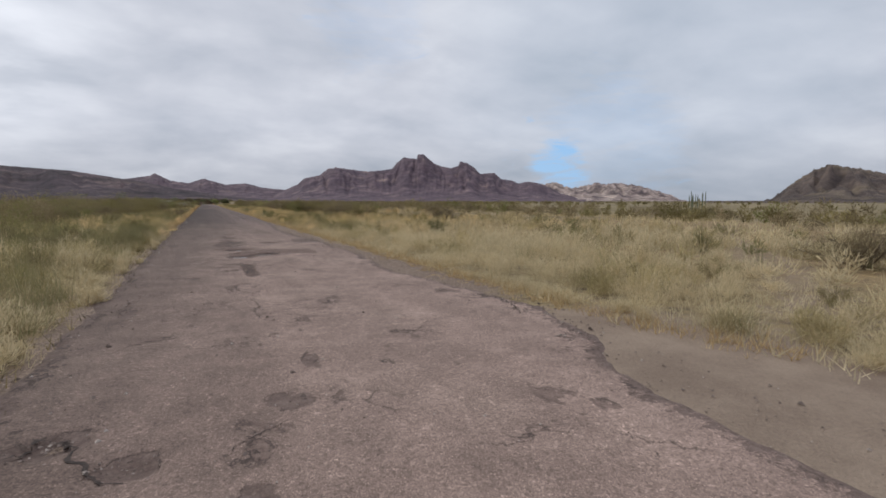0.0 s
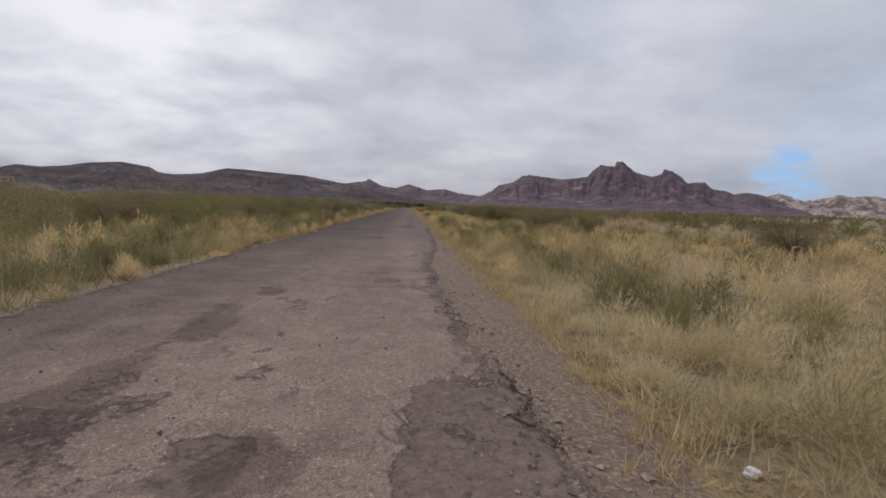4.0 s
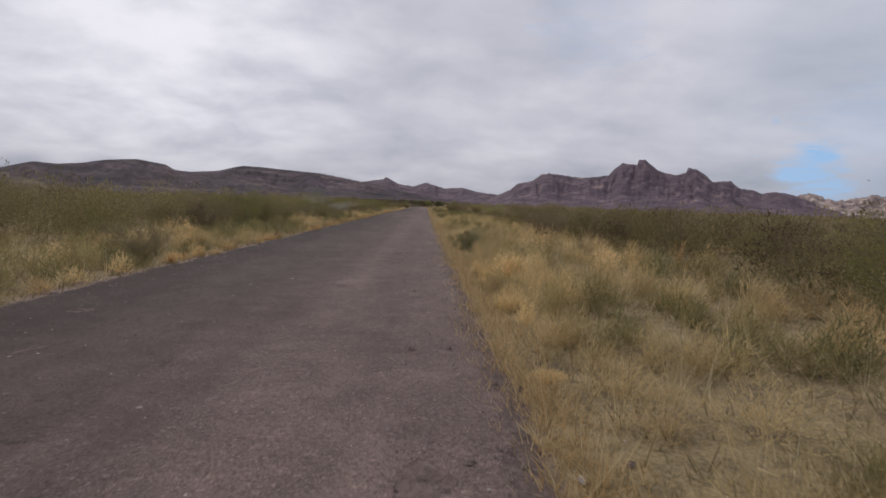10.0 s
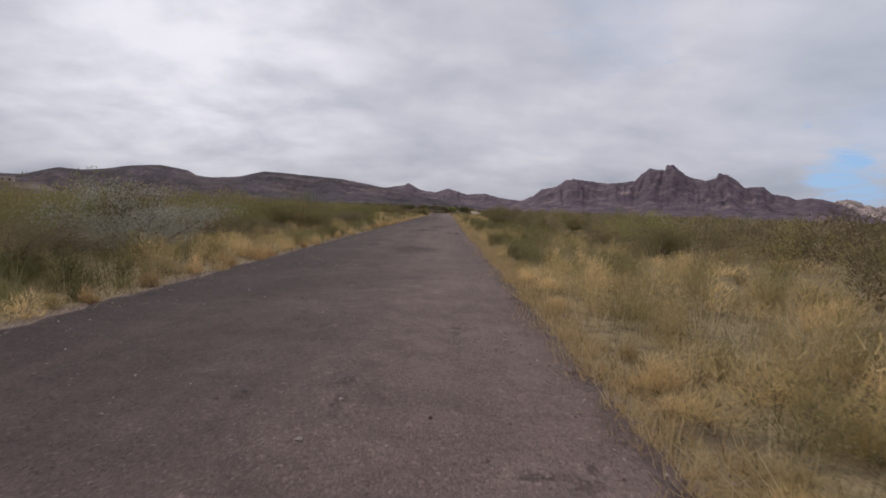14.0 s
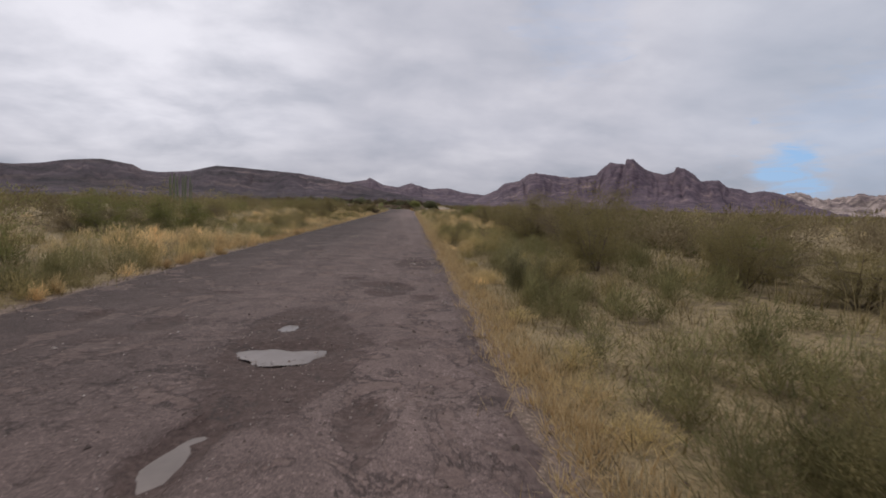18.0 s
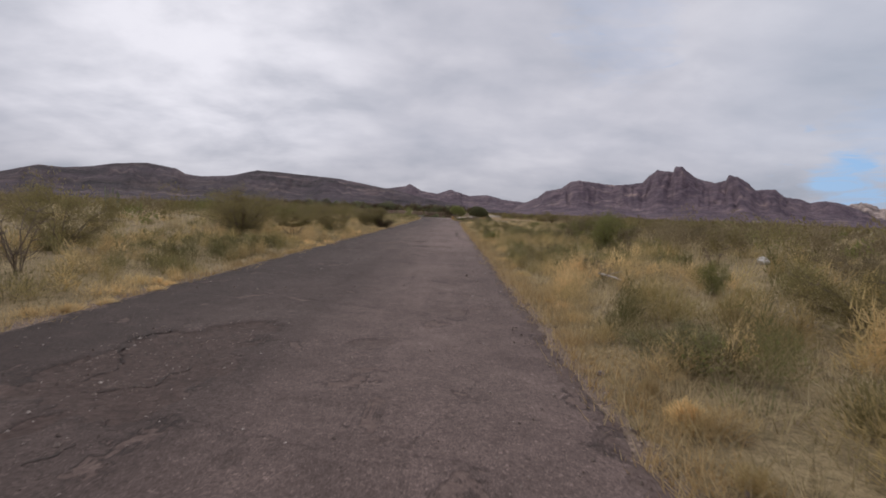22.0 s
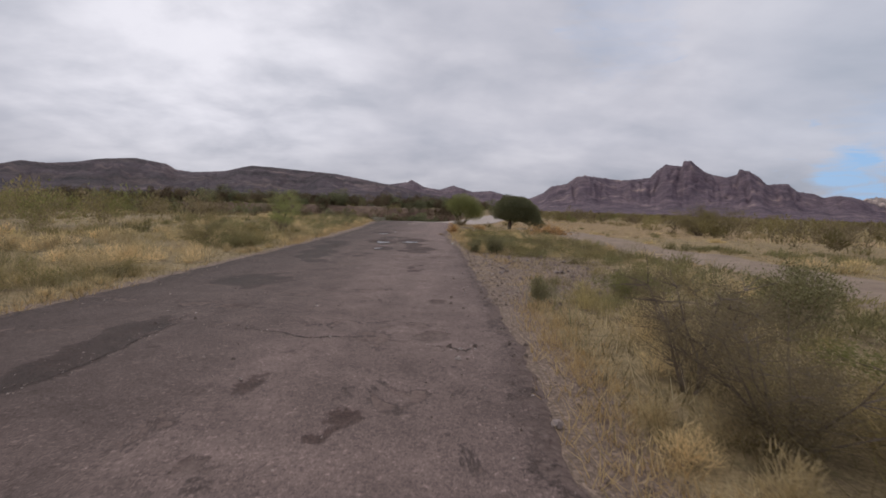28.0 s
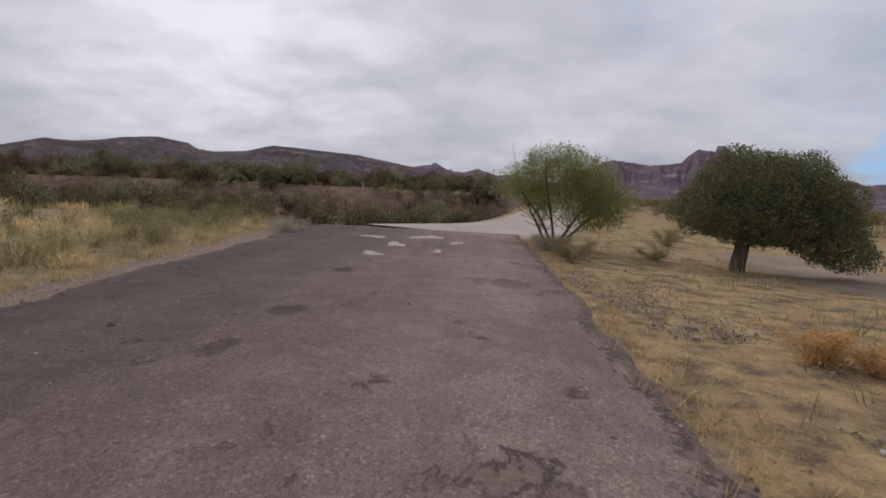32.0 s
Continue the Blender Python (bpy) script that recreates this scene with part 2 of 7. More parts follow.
    base = mix(nt, damp, base, mix(nt, 1.0, base, mix(nt, ramp(nt, fine, [(0.35, 0.0), (0.65, 1.0)]), (0.45, 0.41, 0.4), (0.74, 0.68, 0.66)), "MULTIPLY"))
    rain = maths(nt, "ADD", maths(nt, "ADD", maths(nt, "MULTIPLY", attribute(nt, "wet"), 0.5), 0.5), maths(nt, "MULTIPLY", fray, 0.3))
    rain = ramp(nt, rain, [(0.47, 0.0), (0.51, 0.82), (0.7, 1.0)])
    rain = maths(nt, "MULTIPLY", rain, ramp(nt, run, [(0.08, 0.62), (0.13, 1.0)]))
    base = mix(nt, rain, base, mix(nt, 1.0, base, mix(nt, ramp(nt, fine, [(0.35, 0.0), (0.65, 1.0)]), (0.31, 0.25, 0.235), (0.46, 0.38, 0.355)), "MULTIPLY"))
    torn = ramp(nt, maths(nt, "ADD", attribute(nt, "dirt"), fray), [(0.34, 0.0), (0.41, 1.0), (0.45, 1.0), (0.52, 0.0)])
    torn = maths(nt, "MULTIPLY", torn, ramp(nt, noise_tex(nt, p, 1.6, 4, 0.65), [(0.47, 0.0), (0.6, 1.0)]))
    base = mix(nt, maths(nt, "MULTIPLY", maths(nt, "MAXIMUM", torn, lip_shade), 0.78), base, (0.045, 0.035, 0.032))
    base = mix(nt, maths(nt, "MULTIPLY", crack, 0.6), base, (0.045, 0.036, 0.033))
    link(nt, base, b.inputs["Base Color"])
    link(nt, ramp(nt, maths(nt, "MAXIMUM", rain, maths(nt, "MULTIPLY", damp, 0.5)), [(0.0, 0.92), (1.0, 0.78)]), b.inputs["Roughness"])
    h = maths(nt, "ADD", maths(nt, "MULTIPLY", voronoi(nt, p, 120), 0.35), maths(nt, "MULTIPLY", fine, 1.0))
    h = maths(nt, "SUBTRACT", h, maths(nt, "MULTIPLY", crack, 1.2))
    h = maths(nt, "SUBTRACT", h, maths(nt, "MULTIPLY", maths(nt, "MAXIMUM", dirt, lost), 1.0))
    bump(nt, b, h, 0.6, 0.013)
    return m


def ground_material():
    m, nt, b = material("desert_soil", 0.95, 0.15)
    p = position(nt)
    base = ramp(nt, noise_tex(nt, p, 0.5, 6, 0.6), [(0.3, (0.11, 0.081, 0.055)), (0.5, (0.17, 0.127, 0.083)), (0.7, (0.25, 0.192, 0.122))])
    straw = ramp(nt, noise_tex(nt, p, 1.7, 6, 0.7), [(0.34, 0.0), (0.5, 0.92)])
    base = mix(nt, straw, base, (0.38, 0.29, 0.16))
    fine = noise_tex(nt, p, 35, 6, 0.8)
    base = mix(nt, ramp(nt, noise_tex(nt, p, 6, 6, 0.75), [(0.45, 0.0), (0.63, 0.6)]), base, (0.125, 0.104, 0.055))
    base = mix(nt, 1.0, base, ramp(nt, fine, [(0.3, 0.45), (0.7, 1.45)]), "MULTIPLY")
    grey = voronoi(nt, p, 50, "F1", "Color")
    sep = nt.nodes.new("ShaderNodeSeparateColor")
    link(nt, grey, sep.inputs[0])
    pebble = mix(nt, 1.0, (0.245, 0.183, 0.142), ramp(nt, sep.outputs[0], [(0.0, 0.65), (0.5, 0.95), (0.85, 1.2), (0.97, 1.6)]), "MULTIPLY")
    fray = maths(nt, "MULTIPLY", maths(nt, "SUBTRACT", noise_tex(nt, p, 4, 5, 0.7), 0.5), 0.9)
    gravel = ramp(nt, maths(nt, "ADD", attribute(nt, "gravel"), fray), [(0.35, 0.0), (0.6, 1.0)])
    base = mix(nt, gravel, base, pebble)
    path = ramp(nt, maths(nt, "ADD", attribute(nt, "track"), fray), [(0.35, 0.0), (0.6, 1.0)])
    dust = ramp(nt, noise_tex(nt, p, 1.1, 5, 0.65), [(0.35, (0.26, 0.195, 0.148)), (0.65, (0.36, 0.277, 0.21))])
    base = mix(nt, path, base, mix(nt, 1.0, dust, ramp(nt, fine, [(0.3, 0.8), (0.7, 1.15)]), "MULTIPLY"))
    mown = ramp(nt, maths(nt, "ADD", attribute(nt, "trodden"), fray), [(0.35, 0.0), (0.6, 1.0)])
    gold = ramp(nt, noise_tex(nt, p, 2.4, 6, 0.7), [(0.37, (0.16, 0.11, 0.078)), (0.5, (0.34, 0.24, 0.128)), (0.68, (0.52, 0.375, 0.19))])
    mown = maths(nt, "MULTIPLY", mown, maths(nt, "SUBTRACT", 1.0, path))
    base = mix(nt, mown, base, mix(nt, 1.0, gold, ramp(nt, fine, [(0.3, 0.65), (0.7, 1.25)]), "MULTIPLY"))
    earth = ramp(nt, noise_tex(nt, p, 0.9, 6, 0.7), [(0.35, (0.1, 0.064, 0.046)), (0.58, (0.19, 0.128, 0.09)), (0.72, (0.31, 0.228, 0.15))])
    base = mix(nt, ramp(nt, maths(nt, "ADD", attribute(nt, "bank"), fray), [(0.35, 0.0), (0.6, 1.0)]), base, earth)
    far = ramp(nt, attribute(nt, "far"), [(0.0, 0.0), (1.0, 1.0)])
    scrub = ramp(nt, noise_tex(nt, p, 0.12, 6, 0.7), [(0.35, (0.16, 0.133, 0.075)), (0.55, (0.26, 0.208, 0.12)), (0.7, (0.45, 0.36, 0.21))])
    base = mix(nt, far, base, scrub)
    link(nt, base, b.inputs["Base Color"])
    bump(nt, b, maths(nt, "ADD", fine, maths(nt, "MULTIPLY", voronoi(nt, p, 50), 0.6)), 0.7, 0.02)
    return m


def leaf_material(name, stops, along=None, patch=None, pass_share=0.3, bleach=False, spread_share=1.0):
    """Thin leaves and blades: colour by piece, some light passing."""
    m = bpy.data.materials.new(name)
    m.use_nodes = True
    nt = m.node_tree
    nt.nodes.clear()
    out = nt.nodes.new("ShaderNodeOutputMaterial")
    geo = nt.nodes.new("ShaderNodeNewGeometry")
    mid = stops[len(stops) // 2][1]
    calm = [(p, tuple(m + (a - m) * spread_share for a, m in zip(c, mid))) for p, c in stops]
    col = ramp(nt, geo.outputs["Random Per Island"], calm)
    if patch:
        lush = maths(nt, "SUBTRACT", noise_tex(nt, geo.outputs["Position"], 0.42, 4, 0.6, 0.3), maths(nt, "MULTIPLY", maths(nt, "SUBTRACT", attribute(nt, "dry"), 0.5), 0.42))
        col = mix(nt, ramp(nt, lush, [(0.42, 0.0), (0.58, 1.0)]), col, ramp(nt, geo.outputs["Random Per Island"], patch))
    if patch or bleach:
        sp = nt.nodes.new("ShaderNodeSeparateXYZ")
        link(nt, geo.outputs["Position"], sp.inputs[0])
        bleached = maths(nt, "MULTIPLY", ramp(nt, maths(nt, "MULTIPLY", sp.outputs[1], 0.01), [(0.18, 0.8), (0.3, 0.2), (0.9, 0.08), (1.0, 0.2)]), attribute(nt, "dry"), True)
        col = mix(nt, bleached, col, (0.66, 0.57, 0.385))
        col = mix(nt, 1.0, col, ramp(nt, attribute(nt, "tone"), [(0.0, 0.55), (0.5, 0.95), (1.0, 1.3)]), "MULTIPLY")
    if along:
        col = mix(nt, maths(nt, "MULTIPLY", attribute(nt, "along"), 0.55), col, along)
    plant = maths(nt, "ADD", 1.0, attribute(nt, "plant"))
    col = mix(nt, 1.0, col, plant, "MULTIPLY")
    thin_shader(nt, out, col, pass_share)
    return m


def thin_shader(nt, out, col, pass_share):
    """Matt on both faces, with a share of the light passing through."""
    d = nt.nodes.new("ShaderNodeBsdfDiffuse")
    t = nt.nodes.new("ShaderNodeBsdfTranslucent")
    s = nt.nodes.new("ShaderNodeMixShader")
    s.inputs[0].default_value = pass_share
    for q in (d, t):
        link(nt, col, q.inputs["Color"])
    link(nt, d.outputs[0], s.inputs[1])
    link(nt, t.outputs[0], s.inputs[2])
    link(nt, s.outputs[0], out.inputs["Surface"])


def tuft_material():
    """Verge plants: the attribute hue runs from grey-green over olive and straw to bleached and rusty plants."""
    m = bpy.data.materials.new("verge_tuft")
    m.use_nodes = True
    nt = m.node_tree
    nt.nodes.clear()
    out = nt.nodes.new("ShaderNodeOutputMaterial")
    geo = nt.nodes.new("ShaderNodeNewGeometry")
    blade = geo.outputs["Random Per Island"]
    hue = maths(nt, "ADD", attribute(nt, "hue"), maths(nt, "MULTIPLY", maths(nt, "SUBTRACT", blade, 0.5), 0.2))
    col = ramp(nt, hue, [(0.0, (0.19, 0.18, 0.082)), (0.2, (0.27, 0.235, 0.105)), (0.4, (0.40, 0.32, 0.142)), (0.6, (0.63, 0.465, 0.215)), (0.78, (0.77, 0.58, 0.3)), (0.88, (0.64, 0.435, 0.2)), (1.0, (0.44, 0.285, 0.135))])
    col = mix(nt, 1.0, col, maths(nt, "ADD", 1.0, attribute(nt, "plant")), "MULTIPLY")
    sp = nt.nodes.new("ShaderNodeSeparateXYZ")
    link(nt, geo.outputs["Position"], sp.inputs[0])
    pale = maths(nt, "MULTIPLY", ramp(nt, maths(nt, "MULTIPLY", sp.outputs[1], 1 / 300), [(0.06, 0.85), (0.115, 0.15), (0.62, 0.1), (0.66, 0.35)]), ramp(nt, hue, [(0.3, 0.15), (0.6, 1.0)]))
    col = mix(nt, pale, col, (0.66, 0.575, 0.385))
    grain = maths(nt, "FRACT", maths(nt, "MULTIPLY", blade, 37.0))
    col = mix(nt, 1.0, col, ramp(nt, grain, [(0.0, 0.82), (1.0, 1.16)]), "MULTIPLY")
    thin_shader(nt, out, col, 0.45)
    return m


def rough_material(name, stops, scale, bump_scale, strength=0.6, distance=0.02, rough=0.9, streak=None, strength_range=(0.6, 1.4)):
    m, nt, b = material(name, rough, 0.2)
    p = position(nt)
    big = noise_tex(nt, p, scale, 6, 0.65, 0.3)
    col = ramp(nt, big, stops)
    fine = noise_tex(nt, p, bump_scale, 6, 0.7)
    col = mix(nt, 1.0, col, ramp(nt, fine, [(0.3, 0.7), (0.7, 1.25)]), "MULTIPLY")
    if streak:
        bands = noise_tex(nt, stretch(nt, p, *streak), 1.0, 5, 0.6)
        col = mix(nt, 1.0, col, ramp(nt, bands, [(0.35, strength_range[0]), (0.65, strength_range[1])]), "MULTIPLY")
    link(nt, col, b.inputs["Base Color"])
    bump(nt, b, fine, strength, distance)
    return m


def water_material(name, low, high, shoal, soft_edge, full=1.0):
    m, nt, b = material(name, 0.16, 0.12)
    p = position(nt)
    link(nt, ramp(nt, noise_tex(nt, p, 2.6, 4, 0.6), [(0.3, low), (0.7, high)]), b.inputs["Base Color"])
    edge = maths(nt, "ADD", attribute(nt, "depth"), maths(nt, "MULTIPLY", maths(nt, "SUBTRACT", noise_tex(nt, p, 6, 6, 0.65), 0.5), shoal))
    link(nt, ramp(nt, edge, [(0.12, 0.0), (0.12 + soft_edge, full)]), b.inputs["Alpha"])
    bump(nt, b, noise_tex(nt, p, 7, 2, 0.5), 0.02, 0.01)
    return m


ASPHALT, SOIL = asphalt_material(), ground_material()
# base colours hold mud tone and part of the sky's pale reflection
MUD_WATER = water_material("muddy_water", (0.165, 0.133, 0.115), (0.225, 0.185, 0.16), 0.5, 0.04)
CLEAR_WATER = water_material("clear_water", (0.07, 0.057, 0.053), (0.125, 0.104, 0.097), 1.3, 0.4)
WATER_FILM = water_material("water_film", (0.12, 0.1, 0.09), (0.16, 0.135, 0.12), 1.5, 0.6, 0.42)
CONCRETE = rough_material("pale_concrete", [(0.3, (0.36, 0.30, 0.26)), (0.7, (0.48, 0.41, 0.36))], 0.6, 18, 0.4, 0.01)
DRIED_MUD = rough_material("dried_mud", [(0.3, (0.19, 0.155, 0.13)), (0.7, (0.25, 0.205, 0.17))], 3, 40, 0.3, 0.005)
STONE = rough_material("field_stone", [(0.3, (0.20, 0.155, 0.14)), (0.7, (0.34, 0.28, 0.25))], 6, 40, 0.6, 0.01)
GRAVEL = leaf_material("loose_gravel", [(0.0, (0.125, 0.097, 0.083)), (0.5, (0.225, 0.178, 0.152)), (0.8, (0.33, 0.268, 0.23)), (1.0, (0.5, 0.435, 0.385))], None, None, 0.0)
WHITE_STONE = rough_material("white_stone", [(0.3, (0.6, 0.56, 0.5)), (0.7, (0.78, 0.75, 0.7))], 6, 40, 0.5, 0.01)
BARK = rough_material("grey_brown_bark", [(0.3, (0.07, 0.05, 0.037)), (0.7, (0.14, 0.105, 0.08))], 4, 30, 0.8, 0.02)
TWIG = rough_material("bare_twig", [(0.3, (0.12, 0.092, 0.07)), (0.7, (0.22, 0.175, 0.14))], 4, 30, 0.5, 0.01)
DEAD = rough_material("dead_wood", [(0.3, (0.36, 0.31, 0.27)), (0.7, (0.55, 0.5, 0.45))], 3, 25, 0.7, 0.01)
CRACK = rough_material("open_crack", [(0.3, (0.04, 0.031, 0.028)), (0.7, (0.095, 0.073, 0.064))], 14, 60, 0.8, 0.01)
RUBBER = rough_material("dusty_rubber", [(0.3, (0.17, 0.148, 0.127)), (0.7, (0.28, 0.245, 0.21))], 5, 40, 0.4, 0.01)
CACTUS = rough_material("cactus_skin", [(0.3, (0.15, 0.175, 0.115)), (0.7, (0.24, 0.26, 0.175))], 1.2, 12, 0.4, 0.02)
# bluish purple includes the distance haze, put into the rock's colour
ROCK = rough_material("hazed_purple_rock", [(0.36, (0.082, 0.058, 0.076)), (0.48, (0.124, 0.088, 0.107)), (0.6, (0.165, 0.117, 0.132)), (0.7, (0.34, 0.25, 0.222))], 0.011, 0.06, 0.7, 9.0, streak=(0.02, 0.02, 0.014), strength_range=(0.8, 1.2))
MESA = rough_material("dark_mesa_rock", [(0.34, (0.045, 0.034, 0.043)), (0.5, (0.08, 0.058, 0.068)), (0.66, (0.16, 0.113, 0.11))], 0.012, 0.07, 1.0, 8.0, streak=(0.004, 0.004, 0.06))
# sunlight on the far-right range, put into a paler rock colour
SUNLIT_ROCK = rough_material("sunlit_rock", [(0.36, (0.15, 0.115, 0.12)), (0.47, (0.33, 0.255, 0.235)), (0.62, (0.62, 0.5, 0.43))], 0.011, 0.04, 1.0, 20.0, streak=(0.02, 0.02, 0.009))
HILL = rough_material("brown_hill_rock", [(0.32, (0.065, 0.05, 0.047)), (0.5, (0.12, 0.09, 0.076)), (0.7, (0.23, 0.18, 0.125))], 0.02, 0.06, 0.9, 5.0, streak=(0.006, 0.006, 0.03))
STRAW = leaf_material("dry_grass", [(0.0, (0.264, 0.191, 0.098)), (0.4, (0.451, 0.348, 0.187)), (0.75, (0.612, 0.497, 0.289)), (1.0, (0.340, 0.225, 0.111))],
                      (0.595, 0.476, 0.264), [(0.0, (0.115, 0.098, 0.037)), (0.5, (0.191, 0.163, 0.066)), (1.0, (0.297, 0.242, 0.111))], 0.4, False, 0.5)
PLUME = leaf_material("pale_seed_heads", [(0.0, (0.54, 0.43, 0.25)), (0.6, (0.73, 0.61, 0.39)), (1.0, (0.82, 0.72, 0.5))], None, None, 0.45)
EDGE_STRAW = leaf_material("edge_straw", [(0.0, (0.39, 0.27, 0.13)), (0.5, (0.555, 0.405, 0.21)), (1.0, (0.65, 0.51, 0.30))], None, None, 0.35)
LITTER = leaf_material("dead_grass_litter", [(0.0, (0.148, 0.112, 0.056)), (0.4, (0.226, 0.180, 0.088)), (0.75, (0.328, 0.258, 0.131)), (1.0, (0.451, 0.357, 0.193))], None, None, 0.35, True)
TUFT = tuft_material()
SAGE = leaf_material("grey_green_shrub", [(0.0, (0.155, 0.15, 0.072)), (0.5, (0.26, 0.242, 0.124)), (1.0, (0.37, 0.335, 0.19))], (0.42, 0.385, 0.235))
LEAF = {
    "olive": leaf_material("olive_leaves", [(0.0, (0.151, 0.127, 0.056)), (0.5, (0.243, 0.206, 0.095)), (1.0, (0.357, 0.297, 0.149))], None, None, 0.42, False, 0.5),
    "brown": leaf_material("brown_twig_leaves", [(0.0, (0.155, 0.124, 0.074)), (0.5, (0.25, 0.203, 0.122)), (1.0, (0.36, 0.295, 0.185))], None, None, 0.42, False, 0.5),
    "green": leaf_material("green_leaves", [(0.0, (0.128, 0.135, 0.047)), (0.5, (0.210, 0.212, 0.080)), (1.0, (0.320, 0.301, 0.130))], None, None, 0.42, False, 0.5),
    "mound": leaf_material("pale_olive_mound", [(0.0, (0.19, 0.16, 0.072)), (0.5, (0.31, 0.265, 0.125)), (1.0, (0.46, 0.39, 0.205))], None, None, 0.42, False, 0.5),
    "grey": leaf_material("silver_leaves", [(0.0, (0.26, 0.25, 0.19)), (0.5, (0.40, 0.385, 0.31)), (1.0, (0.52, 0.5, 0.42))]),
    "dark": leaf_material("dark_tree_leaves", [(0.0, (0.115, 0.122, 0.068)), (0.5, (0.188, 0.194, 0.106)), (1.0, (0.32, 0.315, 0.175))], None, None, 0.3, False, 0.8),
    "fresh": leaf_material("fresh_green_sprays", [(0.0, (0.225, 0.241, 0.095)), (0.5, (0.338, 0.355, 0.142)), (1.0, (0.495, 0.490, 0.223))], None, None, 0.42, False, 0.5),
    "thicket": leaf_material("dark_thicket_leaves", [(0.0, (0.085, 0.064, 0.041)), (0.5, (0.145, 0.111, 0.071)), (1.0, (0.221, 0.170, 0.111))], None, None, 0.3, False, 0.5),
    "dead": leaf_material("dead_brown_leaves", [(0.0, (0.17, 0.11, 0.056)), (0.5, (0.27, 0.175, 0.085)), (1.0, (0.40, 0.275, 0.14))]),
    "rust": leaf_material("rust_dry_leaves", [(0.0, (0.454, 0.259, 0.102)), (0.5, (0.605, 0.392, 0.180)), (1.0, (0.706, 0.511, 0.276))]),
}

# ---- numbers for the ground ----


def smooth(a, b, v):
    t = np.clip((np.asarray(v, float) - a) / (b - a), 0, 1)
    return t * t * (3 - 2 * t)


def lattice(ix, iy, seed):
    h = (ix.astype(np.int64) * 374761393 + iy.astype(np.int64) * 668265263 + seed * 974634777) & 0x7FFFFFFF
    h = ((h ^ (h >> 13)) * 1274126177) & 0x7FFFFFFF
    return ((h ^ (h >> 16)) & 0xFFFF) / 65535.0


def vnoise(x, y, seed=0):
    """Value noise, 0 to 1."""
    x, y = np.broadcast_arrays(np.asarray(x, float), np.asarray(y, float))
    ix, iy = np.floor(x), np.floor(y)
    fx, fy = x - ix, y - iy
    fx, fy = fx * fx * (3 - 2 * fx), fy * fy * (3 - 2 * fy)
    ix, iy = ix.astype(np.int64), iy.astype(np.int64)
    a, b = lattice(ix, iy, seed), lattice(ix + 1, iy, seed)
    c, d = lattice(ix, iy + 1, seed), lattice(ix + 1, iy + 1, seed)
    return (a * (1 - fx) + b * fx) * (1 - fy) + (c * (1 - fx) + d * fx) * fy


def fnoise(x, y, seed=0, octaves=4, gain=0.5):
    total, amp, norm = 0, 1.0, 0.0
    for k in range(octaves):
        total = total + amp * vnoise(np.asarray(x) * 2**k, np.asarray(y) * 2**k, seed + 17 * k)
        norm += amp
        amp *= gain
    return total / norm


EDGE_Y = [-8, 2, 3.4, 4.4, 6, 11, 14, 19.5, 22, 28, 34, 43, 55, 110, 118, 215, 230, 238, 243, 250, 255, 258.5, 275]
EDGE_X = [1.4, 1.5, 1.75, 2.3, 2.7, 2.1, 2.4, 2.3, 2.05, 1.95, 2.4, 2.6, 2.85, 2.8, 2.65, 2.85, 2.9, 2.6, 2.4, 1.8, 1.9, 2.25, 2.3]


def road_right(y):
    return np.interp(y, EDGE_Y, EDGE_X) + 0.22 * (fnoise(np.asarray(y) * 0.9, 0.5, 3, 4, 0.65) - 0.5)


def road_left(y):
    return np.interp(y, [-8, 246, 256, 262, 271], [-2.75, -2.8, -3.2, -3.7, -4.2]) + 0.25 * (fnoise(np.asarray(y) * 0.8, 9.5, 5, 4, 0.65) - 0.5)


def grass_right(y):
    """Where the grass begins on the right verge."""
    return np.interp(y, [-8, 2, 5, 12, 20, 40, 205, 224, 231, 236, 241, 250, 262, 275], [4.2, 3.6, 3.1, 3.05, 2.95, 2.9, 2.95, 3.15, 3.35, 3.9, 3.0, 2.35, 2.35, 2.4]) + 0.2 * (fnoise(np.asarray(y) * 1.3, 2.5, 8, 3) - 0.5)


def grass_left(y):
    return np.interp(y, [-8, 200, 225, 240, 258, 268, 276], [-2.75, -2.85, -2.9, -3.1, -3.9, -4.8, -5.0]) + 0.25 * (fnoise(np.asarray(y) * 1.1, 4.5, 9, 3) - 0.5)


def along_path(x, y, pts):
    """Distance to a broken line, and how far along it the nearest place lies."""
    x, y = np.broadcast_arrays(np.asarray(x, float), np.asarray(y, float))
    best, where, run = np.full(x.shape, 1e9), np.zeros(x.shape), 0.0
    for (ax, ay), (bx, by) in zip(pts[:-1], pts[1:]):
        dx, dy = bx - ax, by - ay
        ll = math.hypot(dx, dy)
        t = np.clip(((x - ax) * dx + (y - ay) * dy) / ll**2, 0, 1)
        d = np.hypot(x - ax - t * dx, y - ay - t * dy)
        near = d < best
        where = np.where(near, run + t * ll, where)
        best = np.where(near, d, best)
        run += ll
    return best, where


SIDE_TRACK = [(14, 205), (12, 216), (10.2, 228), (11.2, 240), (9.8, 249), (9.4, 258), (9.2, 266), (9.6, 271)]
FIRST_TRACK = [(5.2, 3.6), (8.2, 5.9), (17.5, 14.5), (34, 27)]
FORD = [(-0.7, 272.0, -0.012), (1.1, 275.5, -0.12), (3.2, 279.5, -0.2), (4.9, 286, -0.15), (6.6, 294, 0.0), (8.4, 303, 0.15), (11.5, 316, 0.35), (17, 332, 0.5)]
FORD_XY = [(a, b) for a, b, _ in FORD]
FORD_RUN = [0.0]
